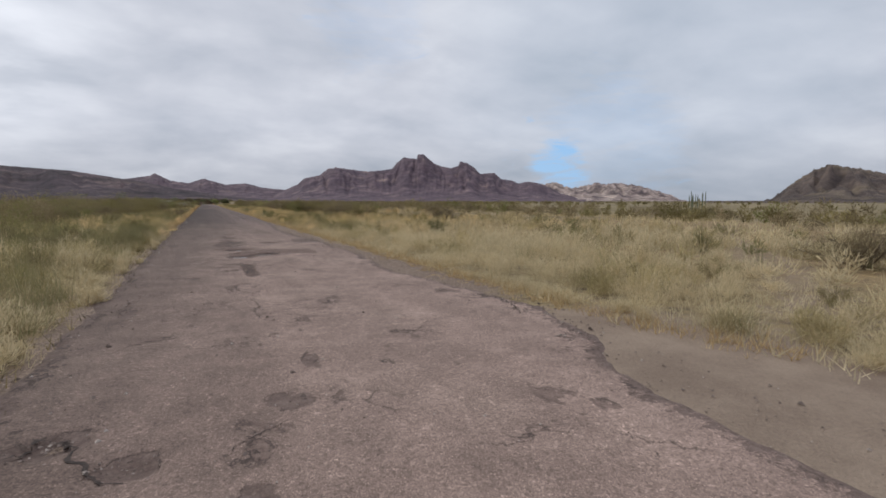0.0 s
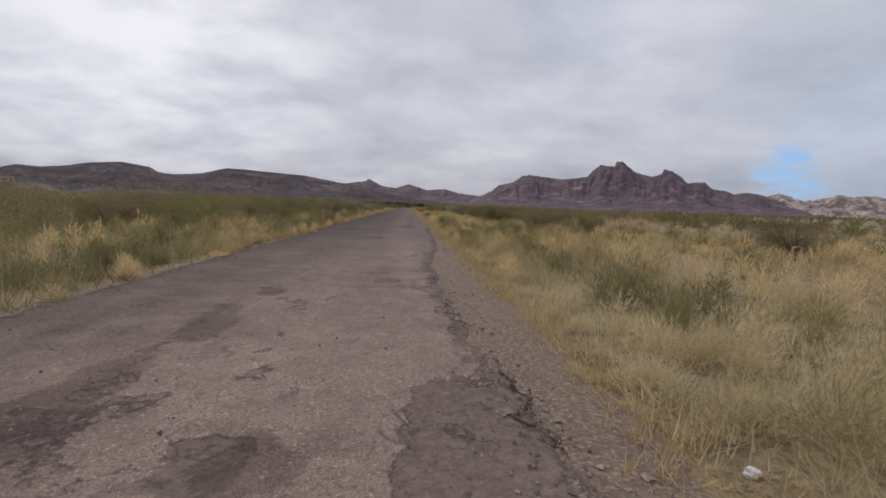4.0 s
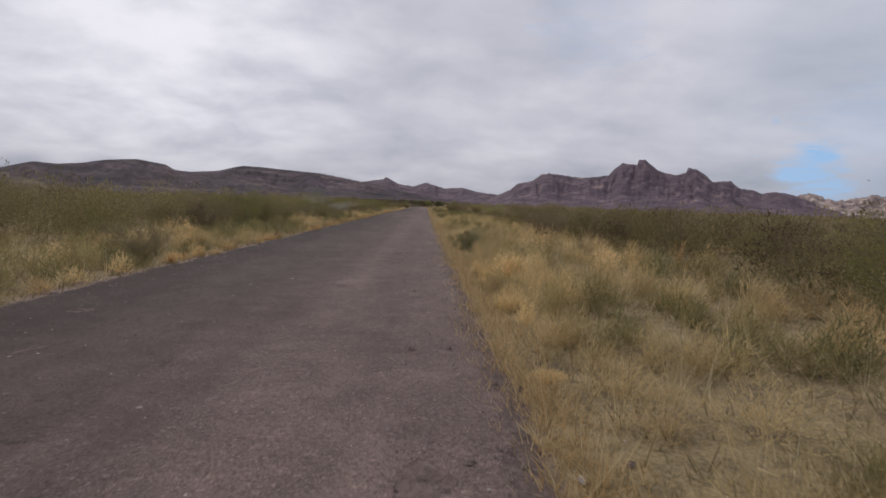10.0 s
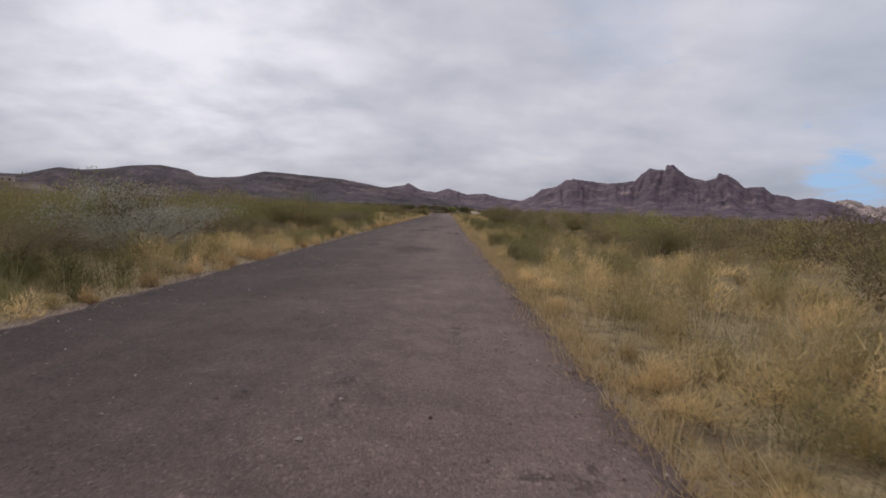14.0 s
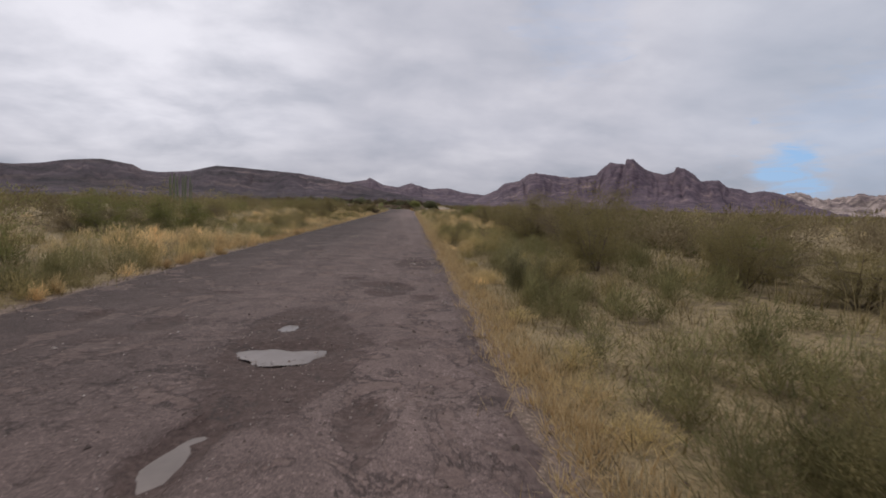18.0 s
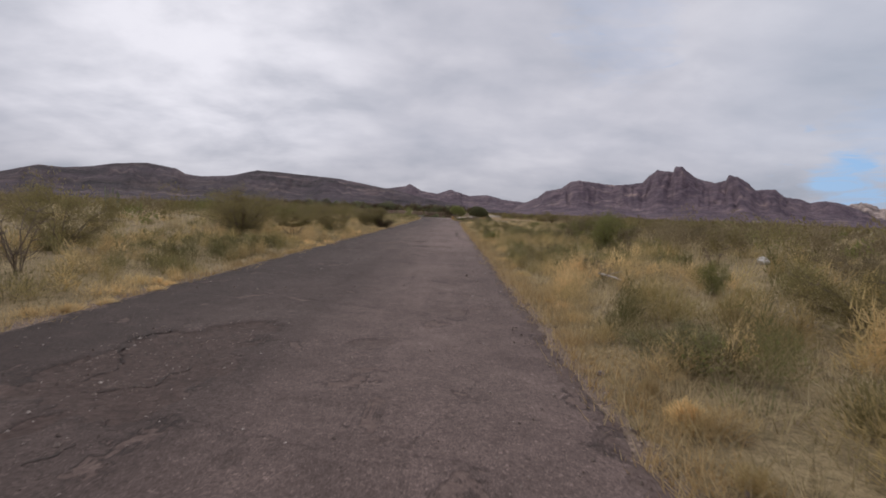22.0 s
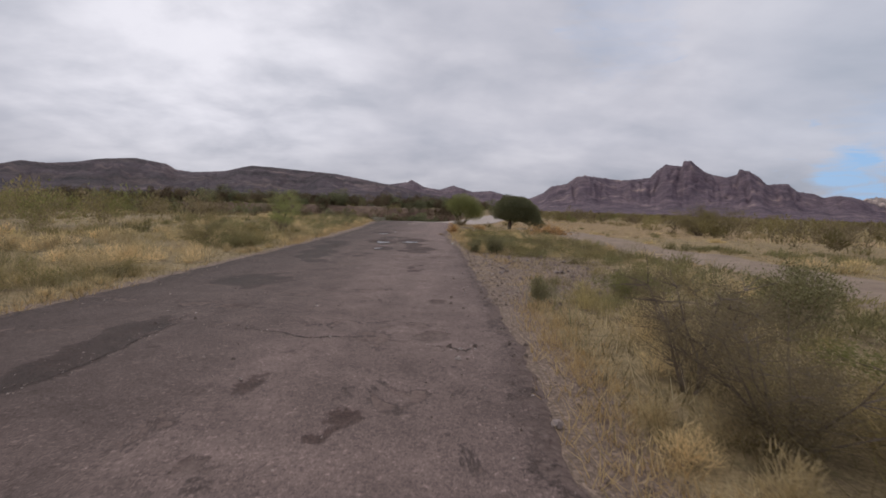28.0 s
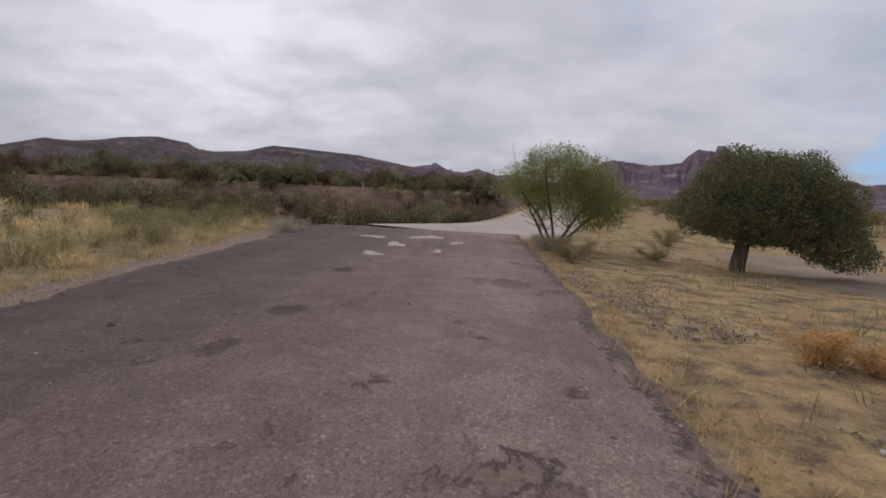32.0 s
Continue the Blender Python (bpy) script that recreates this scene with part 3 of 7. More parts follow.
for _p, _q in zip(FORD_XY[:-1], FORD_XY[1:]):
    FORD_RUN.append(FORD_RUN[-1] + math.dist(_p, _q))


def bare(x, y):
    """How bare of grass the ground is: dirt tracks, pullout."""
    d1, _ = along_path(x, y, SIDE_TRACK)
    d2, s2 = along_path(x, y, FIRST_TRACK)
    wob = 0.7 * (fnoise(np.asarray(x) * 0.5, np.asarray(y) * 0.5, 21, 3) - 0.5)
    a = 1 - smooth(1.2, 1.9, d1 + wob)
    b = 1 - smooth(0.6, 1.3, d2 + wob)
    return np.maximum(a, b * 0.5)


def ground_z(x, y):
    x, y = np.broadcast_arrays(np.asarray(x, float), np.asarray(y, float))
    out = np.maximum(x - 3.2, -x - 3.2)
    roll = smooth(0.3, 10, out)
    z = -0.034 + roll * (0.34 * (fnoise(x / 9, y / 9, 31, 3) - 0.5) + 0.12 * (fnoise(x / 2.2, y / 2.2, 37, 3) - 0.5))
    z = z + smooth(6, 40, out) * 0.25 * (fnoise(x / 30, y / 30, 41, 2) - 0.5)
    z = z - 1.1 * smooth(25, 62, x) * (1 - smooth(70, 130, y))
    brow = 293.5 + 5.0 * (fnoise(x / 9, 0.3, 47, 3) - 0.5)
    inside = 1 - smooth(-2.5, 1.5, x - np.interp(y, [272, 276, 280, 287, 295, 304, 317, 330], [-0.7, 1.1, 3.2, 4.9, 6.6, 8.4, 11.5, 17]))
    bed = smooth(271, 280, y + 0.04 * x) * (1 - smooth(0, 2.2, y - brow))
    z = z - bed * (1.2 + 0.3 * (fnoise(x / 5, y / 5, 43, 3) - 0.5)) * inside
    z = z + 1.1 * smooth(0.3, 5.0, y - brow) * (1 - smooth(335, 900, y)) * smooth(75, 25, np.abs(x)) * inside
    z = z - 0.22 * np.exp(-((x - 8.5) / 4.0) ** 2 - ((y - 268.5) / 6.0) ** 2)
    d, s = along_path(x, y, FORD_XY)
    deck = np.interp(s, FORD_RUN, [c for _, _, c in FORD]) - 0.05
    return np.where((y > 268) | (d < 3), z + (deck - z) * (1 - smooth(2.9, 4.6, d)) * smooth(270, 274, y), z)


# ---- meshes ----


def from_arrays(name, verts, faces, sizes, mat, attrs=(), shade=False):
    """A mesh from a vertex array, a flat list of corners and the faces' corner counts."""
    me = bpy.data.meshes.new(name)
    me.vertices.add(len(verts))
    me.vertices.foreach_set("co", np.ascontiguousarray(verts, dtype=np.float32).ravel())
    me.loops.add(len(faces))
    me.loops.foreach_set("vertex_index", np.ascontiguousarray(faces, dtype=np.int32))
    me.polygons.add(len(sizes))
    starts = np.zeros(len(sizes), dtype=np.int32)
    starts[1:] = np.cumsum(sizes)[:-1]
    me.polygons.foreach_set("loop_start", starts)
    me.update(calc_edges=True)
    for key, values in attrs:
        me.attributes.new(key, "FLOAT", "POINT").data.foreach_set("value", np.ascontiguousarray(values, dtype=np.float32))
    me.polygons.foreach_set("use_smooth", np.full(len(sizes), bool(shade)))
    me.materials.append(mat)
    return me


def grid_mesh(name, X, Y, Z, mat, attrs=(), keep=None, shade=True):
    nr, nc = X.shape
    idx = np.arange(nr * nc).reshape(nr, nc)
    q = np.stack([idx[:-1, :-1], idx[:-1, 1:], idx[1:, 1:], idx[1:, :-1]], -1).reshape(-1, 4)
    if keep is not None:
        k = keep[:-1, :-1] | keep[:-1, 1:] | keep[1:, 1:] | keep[1:, :-1]
        q = q[k.ravel()]
    v = np.stack([X.ravel(), Y.ravel(), Z.ravel()], 1)
    used = np.zeros(len(v), bool)
    used[q.ravel()] = True
    remap = np.cumsum(used) - 1
    return from_arrays(name, v[used], remap[q].ravel(), np.full(len(q), 4), mat, [(k, a.ravel()[used]) for k, a in attrs], shade)


def part(name, me, parent=None, label=""):
    ob = new(name, me)
    if parent is not None:
        ob.parent = parent
    if label:
        ob["label"] = label
    return ob


def thing(name, label, category, group="", at=None):
    e = new(name)
    e.empty_display_size = 0.2
    if at is not None:
        e.matrix_basis = at
    return tagged(e, label, category, group)


# ---- ground, road, ford ----


def spread(lo, hi, step, end_lo, end_hi, grow=1.22):
    mid = list(np.arange(lo, hi + 1e-6, step))
    a, s = mid[-1], step
    while a < end_hi:
        s *= grow
        a += s
        mid.append(a)
    a, s = mid[0], step
    while a > end_lo:
        s *= grow
        a -= s
        mid.insert(0, a)
    return np.array(mid)


def build_ground():
    xs, ys = spread(-16, 18, 0.6, -4800, 4800), spread(-8, 318, 0.9, -1500, 4900)
    X, Y = np.meshgrid(xs, ys)
    Z = ground_z(X, Y)
    inner = np.maximum(X - road_right(Y), road_left(Y) - X)
    Z = Z - 0.14 * (1 - smooth(-1.1, -0.55, inner)) * (Y < 271)
    rim = np.maximum(X - grass_right(Y), grass_left(Y) - X)
    gravel = 1 - smooth(-0.1, 0.35, rim)
    bank = smooth(231, 234.5, Y) * (1 - smooth(238, 244, Y)) * (1 - smooth(5.0, 6.6, X)) * (X > 0)
    gravel = np.maximum(gravel * (1 - smooth(275, 279, Y)), 0.85 * bank) * np.where(X > 0, smooth(4.5, 9, Y), 1.0)
    far = smooth(30, 90, np.abs(X)) + smooth(330, 420, Y)
    strip = smooth(246, 252, Y) * (1 - smooth(266, 270, Y)) * (1 - smooth(0.5, 1.1, X - road_right(Y))) * (X > 0)
    ob = part("ground", grid_mesh("ground", X, Y, Z, SOIL, [("gravel", np.maximum(gravel, 0.75 * strip)), ("track", np.maximum.reduce([0.2 * strip, bare(X, Y), 0.2 * bank, 0.85 * (1 - smooth(4.5, 7.5, Y)) * (1 - smooth(3.4, 5.0, X)) * (X > 0)])), ("far", np.clip(far, 0, 1)), ("trodden", 0.5 * smooth(6, 9, X) * (1 - smooth(32, 46, Y)) * (1 - smooth(60, 110, X)) + np.maximum(smooth(252, 257, Y), 0.4 * smooth(231, 234.5, Y)) * (1 - smooth(300, 320, Y)) * smooth(2.0, 2.5, X) * (1 - smooth(26, 40, X))), ("bank", smooth(275, 281, Y) * (1 - smooth(300, 330, Y)) * (X < np.interp(Y, [272, 280, 295, 317], [-3, 0, 3.4, 8])))]))
    tagged(ob, "dry brown desert soil with straw and gravel verges", "ground", kind="structure")


# potholes and stains: x, y, half width, half length, depth, damp, bare soil
HOLES_1 = [(-0.88, 3.85, 0.17, 0.2, 0.02, 0.1, 0.7), (-0.55, 4.75, 0.1, 0.2, 0.02, 0.25, 0.7), (-2.25, 3.65, 0.2, 0.16, 0.04, 0.3, 1), (-1.82, 3.2, 0.2, 0.16, 0.04, 0.3, 1),
           (-0.55, 11.6, 0.17, 1.2, 0.02, 0.75, 0.5), (0.05, 15.05, 0.35, 0.35, 0.06, 0, 1), (-0.56, 16.6, 0.38, 0.38, 0.06, 0, 1), (-0.7, 15.6, 0.21, 0.23, 0.06, 0, 1),
           (-0.62, 14.6, 0.26, 0.31, 0.05, 0, 1), (-0.55, 19, 0.28, 2.2, 0.01, 0, 0.4), (-0.52, 22.2, 0.34, 0.7, 0.02, 0, 0.3), (0.52, 19.3, 0.24, 0.36, 0.03, 0, 0.6)]
HOLES_2 = [(0.5, 16.45, 0.12, 0.14, 0.03, 0, 0.8), (1.85, 17.6, 0.16, 0.2, 0.02, 0, 0.9), (-0.48, 24.4, 0.25, 0.4, 0.02, 1, 0.3), (1.9, 19.6, 0.42, 1.0, 0.012, 0, 0.7),
           (0.34, 37.48, 0.36, 0.5, 0.025, 1, 0.5), (1.3, 48.1, 0.62, 1.1, 0.008, 0, 0.3), (-0.35, 48.6, 0.26, 0.5, 0.015, 0, 0.3),
           (1.87, 51.3, 0.15, 0.48, 0.05, 0.4, 0.9), (0.0, 53.9, 0.48, 0.6, 0.03, 0.3, 0.9), (-0.28, 51.8, 0.16, 0.3, 0.03, 0.3, 0.9), (0.6, 104.3, 0.6, 1.5, 0.015, 1, 0.3), (-1.0, 106.1, 0.25, 0.4, 0.02, 1, 0.4)]
HOLES_3 = [(0.0, 121.0, 0.42, 0.62, 0.06, 1, 1), (0.15, 119.0, 0.18, 0.23, 0.05, 1, 1), (0.05, 120.4, 0.75, 1.3, 0.012, 1, 0.8), (1.72, 117.4, 0.13, 1.5, 0.045, 0.5, 1), (2.2, 117.1, 0.11, 1.1, 0.045, 0.5, 1),
           (-0.4, 116.8, 0.75, 0.9, 0.025, 0.3, 0.9), (0.8, 127.2, 0.48, 0.4, 0.06, 1, 1), (0.64, 128.25, 0.14, 0.21, 0.05, 1, 1), (0.67, 125.2, 0.23, 0.42, 0.06, 1, 1), (0.85, 127.3, 0.62, 1.9, 0.015, 1, 0.8),
           (1.6, 131.0, 0.34, 0.7, 0.03, 0.8, 0.7), (1.7, 125.7, 0.2, 0.5, 0.04, 0.7, 1), (2.1, 135.0, 0.52, 1.1, 0.03, 0.9, 0.9)]
HOLES_4 = [(-0.65, 137.1, 0.34, 1.1, 0.025, 0.4, 0.9), (-0.24, 135.4, 0.26, 0.28, 0.02, 0, 0.6), (-0.38, 144.9, 0.26, 0.36, 0.01, 0, 0.3), (1.65, 145.2, 0.3, 2.2, 0.012, 0.35, 0.4), (0.5, 149.6, 0.36, 0.8, 0.025, 0.8, 0.8),
           (-0.72, 166.0, 0.6, 1.5, 0.045, 1, 1), (0.9, 181.5, 0.9, 0.5, 0.02, 0.5, 0.6), (-0.7, 182.6, 0.55, 0.8, 0.02, 0.5, 0.7), (-1.5, 178.9, 0.28, 0.25, 0.02, 0.5, 0.7), (0.36, 190.7, 0.45, 0.65, 0.03, 0, 0.3),
           (2.15, 193.4, 0.1, 1.2, 0.02, 0.9, 0.6), (0.4, 197.25, 0.2, 0.22, 0.02, 0, 0.3), (0.16, 196.85, 0.12, 0.17, 0.02, 0, 0.3)]
HOLES_5 = [(0.6, 196.25, 0.6, 0.5, 0.02, 0, 0.3), (0.87, 198.15, 0.18, 0.24, 0.03, 0, 0.3), (1.88, 199, 0.12, 0.36, 0.02, 0, 0.3), (2.13, 198.35, 0.1, 0.42, 0.02, 0, 0.3), (2.15, 196.1, 0.14, 0.24, 0.02, 0, 0.3),
           (1.4, 196.05, 0.36, 0.13, 0.02, 0, 0.3), (-0.2, 225.0, 0.36, 0.38, 0.02, 0.9, 0.6), (0.78, 224.4, 0.3, 0.7, 0.02, 1, 0.4), (1.82, 224.0, 0.22, 0.75, 0.025, 1, 0.6), (0.47, 223.3, 0.12, 0.36, 0.02, 0.9, 0.6),
           (0.0, 223.7, 0.1, 0.3, 0.02, 0.9, 0.6), (2.35, 223.6, 0.08, 0.3, 0.02, 0.9, 0.6)]
HOLES_6 = [(-0.9, 228.8, 0.22, 1.3, 0.02, 0, 0.3), (1.44, 227.06, 0.07, 0.11, 0.03, 0, 0.3), (1.55, 227.35, 0.1, 0.13, 0.03, 0, 0.3), (0.72, 228, 0.08, 0.25, 0.03, 0, 0.3), (-1.1, 232.9, 0.5, 1, 0.015, 0, 0.3),
           (-1.5, 238.5, 0.5, 3.4, 0.02, 0, 0.3), (-0.1, 241.1, 0.4, 0.8, 0.025, 0, 0.3), (1.15, 241, 0.55, 0.9, 0.015, 0, 0.3), (-0.42, 244.3, 0.36, 0.78, 0.06, 0, 0.3), (0.62, 244.9, 0.49, 0.72, 0.06, 0, 0.3),
           (0.6, 246, 0.25, 0.36, 0.06, 0, 0.3), (-1.2, 250.6, 0.49, 0.65, 0.05, 0, 0.3)]
HOLES_7 = [(0.95, 242.6, 0.36, 1.3, 0.012, 0, 0.2), (0.95, 240, 0.36, 0.7, 0.012, 0, 0.2), (0.05, 242.6, 0.3, 1, 0.012, 0, 0.15), (1.62, 251.1, 0.2, 0.32, 0.05, 0, 0.3), (0.95, 243.75, 0.17, 0.42, 0.012, 0, 0.2), (-0.93, 254, 0.15, 0.25, 0.02, 0, 0.3), (-1.08, 251.6, 0.14, 1.1, 0.015, 0, 0.2), (-1.0, 260.75, 0.17, 0.24, 0.02, 1, 0.4), (-1.06, 259.4, 0.11, 0.25, 0.02, 1, 0.3), (-1.1, 263.5, 0.15, 0.22, 0.03, 0.8, 0.5),
           (1.66, 258.9, 0.09, 0.1, 0.03, 0.6, 0.6), (0.63, 253, 0.1, 0.14, 0.02, 0, 0.3)]
HOLES_8 = [(-0.23, 241.38, 0.26, 0.36, 0.05, 0, 0.2), (-0.21, 243.0, 0.22, 0.26, 0.05, 0, 0.2), (-1.57, 241.1, 0.2, 0.26, 0.05, 0, 0.2), (-1.74, 241.7, 0.14, 0.22, 0.05, 0, 0.2), (1.36, 48.0, 0.22, 0.36, 0.006, 0, 0.1), (-0.94, 147.46, 0.2, 0.22, 0.02, 0.3, 0.5), (-0.33, 151.8, 0.18, 0.3, 0.02, 0.3, 0.5)]
HOLES = HOLES_1 + HOLES_2 + HOLES_3 + HOLES_4 + HOLES_5 + HOLES_6 + HOLES_7 + HOLES_8

# dark patches, most of them wet: x, y, half width, half length
WET_1 = [(-0.57, 16.9, 0.6, 0.85), (-0.22, 15.4, 0.8, 0.85), (0.95, 15.5, 0.62, 0.6), (0.35, 15.9, 0.6, 0.5), (-0.58, 22.3, 0.24, 0.9), (-0.68, 20.1, 0.28, 1.1), (-0.88, 18.5, 0.26, 0.95), (0.72, 19.3, 0.24, 0.32), (0.5, 16.44, 0.08, 0.14)]
WET_2 = [(1.4, 47.9, 0.52, 0.95), (0.9, 48.1, 0.3, 0.4), (1.82, 47.8, 0.25, 0.4), (1.15, 48.8, 0.14, 0.4), (-0.3, 48.75, 0.3, 0.3), (-0.42, 48.1, 0.24, 0.26), (-0.94, 147.46, 0.16, 0.16), (0.69, 149.16, 0.14, 0.24), (-0.33, 151.8, 0.14, 0.24), (0.9, 191.29, 0.15, 0.2), (1.44, 192.1, 0.09, 0.22), (2.03, 192.0, 0.15, 0.6), (0.73, 190.3, 0.16, 0.34), (0.48, 190.4, 0.1, 0.1), (2.14, 190.6, 0.14, 0.42), (2.09, 195.0, 0.1, 0.7), (-1.47, 192.0, 0.16, 0.3)]
WET_3 = [(0.38, 197.24, 0.22, 0.15), (0.17, 196.85, 0.13, 0.12), (0.5, 196.25, 0.5, 0.32), (0.85, 196.5, 0.32, 0.2), (0.7, 195.95, 0.4, 0.25), (1.46, 196.1, 0.36, 0.13), (2.14, 196.1, 0.13, 0.26), (0.88, 198.17, 0.18, 0.18), (1.87, 198.98, 0.11, 0.3), (2.14, 198.36, 0.09, 0.34), (0.95, 198.9, 0.28, 0.16), (1.55, 227.36, 0.1, 0.13), (1.45, 227.08, 0.06, 0.09)]
WET_4 = [(0.72, 227.95, 0.08, 0.25), (-0.95, 228.2, 0.2, 0.9), (-1.05, 229.3, 0.2, 0.8), (-1.25, 233.1, 0.5, 0.7), (-1.2, 236.7, 0.36, 0.45), (-1.4, 237.7, 0.42, 0.7), (-1.55, 239.3, 0.42, 0.9), (-1.75, 241.2, 0.42, 1.3), (-2.0, 243.0, 0.4, 0.8), (-0.32, 238.2, 0.15, 0.2), (-0.2, 239.0, 0.24, 0.16), (1.72, 238.4, 0.12, 0.16), (1.5, 236.4, 0.08, 0.15), (1.32, 235.9, 0.05, 0.3), (1.44, 235.3, 0.13, 0.17)]
WET_5 = [(-0.05, 241.2, 0.34, 0.72), (0.05, 240.6, 0.3, 0.34), (1.2, 241.3, 0.42, 1.0), (0.8, 240.5, 0.34, 0.33), (1.25, 239.9, 0.34, 0.34), (1.55, 241.2, 0.22, 0.4), (0.85, 242.7, 0.28, 0.9), (-0.35, 244.1, 0.6, 1.0), (-0.5, 245.4, 0.42, 1.1), (0.45, 245.0, 0.72, 0.75), (0.7, 246.1, 0.5, 0.6), (1.15, 245.4, 0.36, 0.3), (-0.3, 247.0, 0.55, 1.0), (0.55, 243.9, 0.42, 0.5), (0.94, 243.65, 0.18, 0.3)]
WET_6 = [(-1.2, 250.6, 0.5, 0.8), (-0.98, 251.1, 0.17, 0.26), (-1.07, 251.6, 0.13, 0.4), (-1.12, 252.1, 0.22, 0.2), (-0.97, 253.97, 0.2, 0.22), (-1.26, 255.5, 0.12, 0.2), (0.82, 252.0, 0.07, 0.1), (-2.6, 254.7, 0.3, 0.2)]
WET = WET_1 + WET_2 + WET_3 + WET_4 + WET_5 + WET_6

# cracks: half width, then the bends
CRACKS_0 = [(0.02, (-0.42, 143.9), (-0.34, 144.05), (-0.26, 143.88)), (0.012, (-0.45, 142.72), (-0.31, 142.75), (-0.2, 142.66), (-0.15, 142.8)), (0.012, (-0.8, 142.85), (-0.65, 142.82)), (0.02, (-0.5, 146.3), (-0.38, 146.25)), (0.014, (1.85, 46.7), (1.95, 46.62), (2.02, 46.75)), (0.016, (-0.4, 53.95), (-0.2, 53.88)), (0.016, (1.78, 51.0), (1.95, 51.05))]
CRACKS_1 = [(0.008, (-2.5, 7.6), (-2.2, 9.1), (-1.0, 8.85), (-0.88, 10.1)), (0.009, (-1.67, 7.0), (-1.57, 7.7), (-1.35, 8.1)), (0.01, (-0.65, 6.5), (-0.71, 7.5), (-0.98, 9.0)), (0.007, (-0.63, 7.03), (-0.25, 7.17), (0.15, 7.0)),
            (0.02, (2.6, 6.95), (2.46, 6.2), (2.3, 5.75)), (0.022, (-2.5, 3.5), (-2.37, 3.79), (-2.1, 3.55), (-1.81, 3.0)), (0.008, (-0.94, 3.46), (-1.3, 3.1))]
CRACKS_2 = [(0.02, (-0.62, 10.7), (-0.61, 11.6), (-0.48, 12.9)), (0.008, (-1.6, 12.45), (-0.7, 12.05)), (0.009, (-2.4, 13.4), (-1.4, 13.25), (-1.2, 14.2)), (0.016, (2.0, 16.5), (2.15, 15.65), (1.9, 15.1), (1.98, 14.3)),
            (0.018, (-0.3, 15.62), (0.1, 15.4), (0.35, 15.22)), (0.02, (1.88, 27.5), (2.05, 23.8), (1.97, 22.8), (2.26, 22.0)), (0.025, (2.27, 21.3), (2.3, 20.4), (2.38, 19.4))]
CRACKS_3 = [(0.014, (-0.6, 54.4), (-0.1, 54.3), (0.5, 53.75)), (0.014, (0.5, 53.72), (0.2, 53.4), (-0.2, 53.6)), (0.018, (-0.38, 51.4), (-0.33, 51.9), (-0.18, 52.2)), (0.02, (1.72, 51.5), (1.97, 51.66), (1.95, 51.2), (1.76, 51.15)), (0.01, (1.8, 49.4), (2.06, 49.56)),
            (0.02, (-0.57, 113.5), (-0.5, 114.0)), (0.02, (-0.55, 112.87), (-0.2, 112.8)), (0.012, (-0.76, 113.6), (-0.48, 114.3), (-0.55, 116.7))]
CRACKS_4 = [(0.022, (2.44, 44.4), (2.47, 43.5), (2.52, 42.5)), (0.012, (1.5, 111.9), (1.75, 112.0), (1.78, 111.6)), (0.02, (-0.56, 115.7), (0.35, 115.56)), (0.018, (1.2, 115.4), (1.38, 115.55)), (0.025, (-0.65, 118.0), (-0.2, 118.6)), (0.028, (-0.7, 116.95), (-0.42, 117.3)), (0.022, (0.16, 116.6), (0.36, 116.85)), (0.025, (-0.1, 117.95), (0.28, 117.75)),
            (0.028, (1.7, 118.3), (1.73, 117.5), (1.83, 116.8)), (0.028, (2.1, 117.9), (2.22, 117.4), (2.3, 116.2)), (0.02, (1.64, 116.15), (1.8, 116.45), (1.93, 116.15)), (0.025, (-0.35, 116.3), (-0.3, 117.0))]
CRACKS_5 = [(0.018, (1.64, 134.8), (1.7, 135.4), (1.6, 136.1)), (0.014, (1.42, 134.6), (1.5, 134.0)), (0.03, (-0.6, 136.0), (-0.52, 136.6), (-0.5, 137.9)), (0.014, (-0.56, 135.4), (0.1, 135.05), (0.02, 135.45)), (0.03, (-0.48, 164.0), (-0.38, 164.25)), (0.024, (-1.15, 165.2), (-1.42, 166.4), (-1.25, 167.4)), (0.024, (-0.95, 165.1), (-0.54, 165.3), (-0.5, 165.9)),
            (0.014, (1.18, 191.4), (1.09, 190.7), (1.08, 190.1)), (0.016, (-0.1, 190.9), (0.16, 190.67), (0.48, 190.35)), (0.018, (-1.3, 190.6), (-1.46, 191.3), (-1.25, 192.0))]
CRACKS_6 = [(0.01, (-1.1, 193.2), (-0.4, 192.75)), (0.012, (1.1, 197.4), (1.08, 196.8), (1.0, 196.1)), (0.014, (-2.15, 199.5), (-0.9, 199.7)), (0.022, (-0.02, 229.72), (0.86, 229.34), (1.8, 229.28)), (0.018, (2.0, 229.2), (2.4, 229.05), (2.62, 229.3)), (0.016, (-0.88, 230.2), (-0.78, 228.4), (-0.85, 227.3)), (0.016, (-0.76, 243.5), (-0.82, 244.7), (-0.8, 245.8), (-1.05, 248.5))]
CRACKS = CRACKS_0 + CRACKS_1 + CRACKS_2 + CRACKS_3 + CRACKS_4 + CRACKS_5 + CRACKS_6


def small_holes():
    rng = random.Random(5)
    out = []
    for y0, y1, n in ((1, 32, 5), (44, 58, 5), (100, 112, 8), (112, 140, 46), (140, 170, 9), (172, 200, 10), (215, 236, 16), (236, 274, 9)):
        for _ in range(n):
            r = rng.uniform(0.05, 0.16)
            out.append((rng.uniform(-2.4, 2.4), rng.uniform(y0, y1), r * rng.uniform(0.8, 1.9), r * rng.uniform(0.9, 3.2), rng.uniform(0.012, 0.03), rng.choice((0, 0.4, 0.8)), rng.uniform(0.5, 0.95)))
    return out


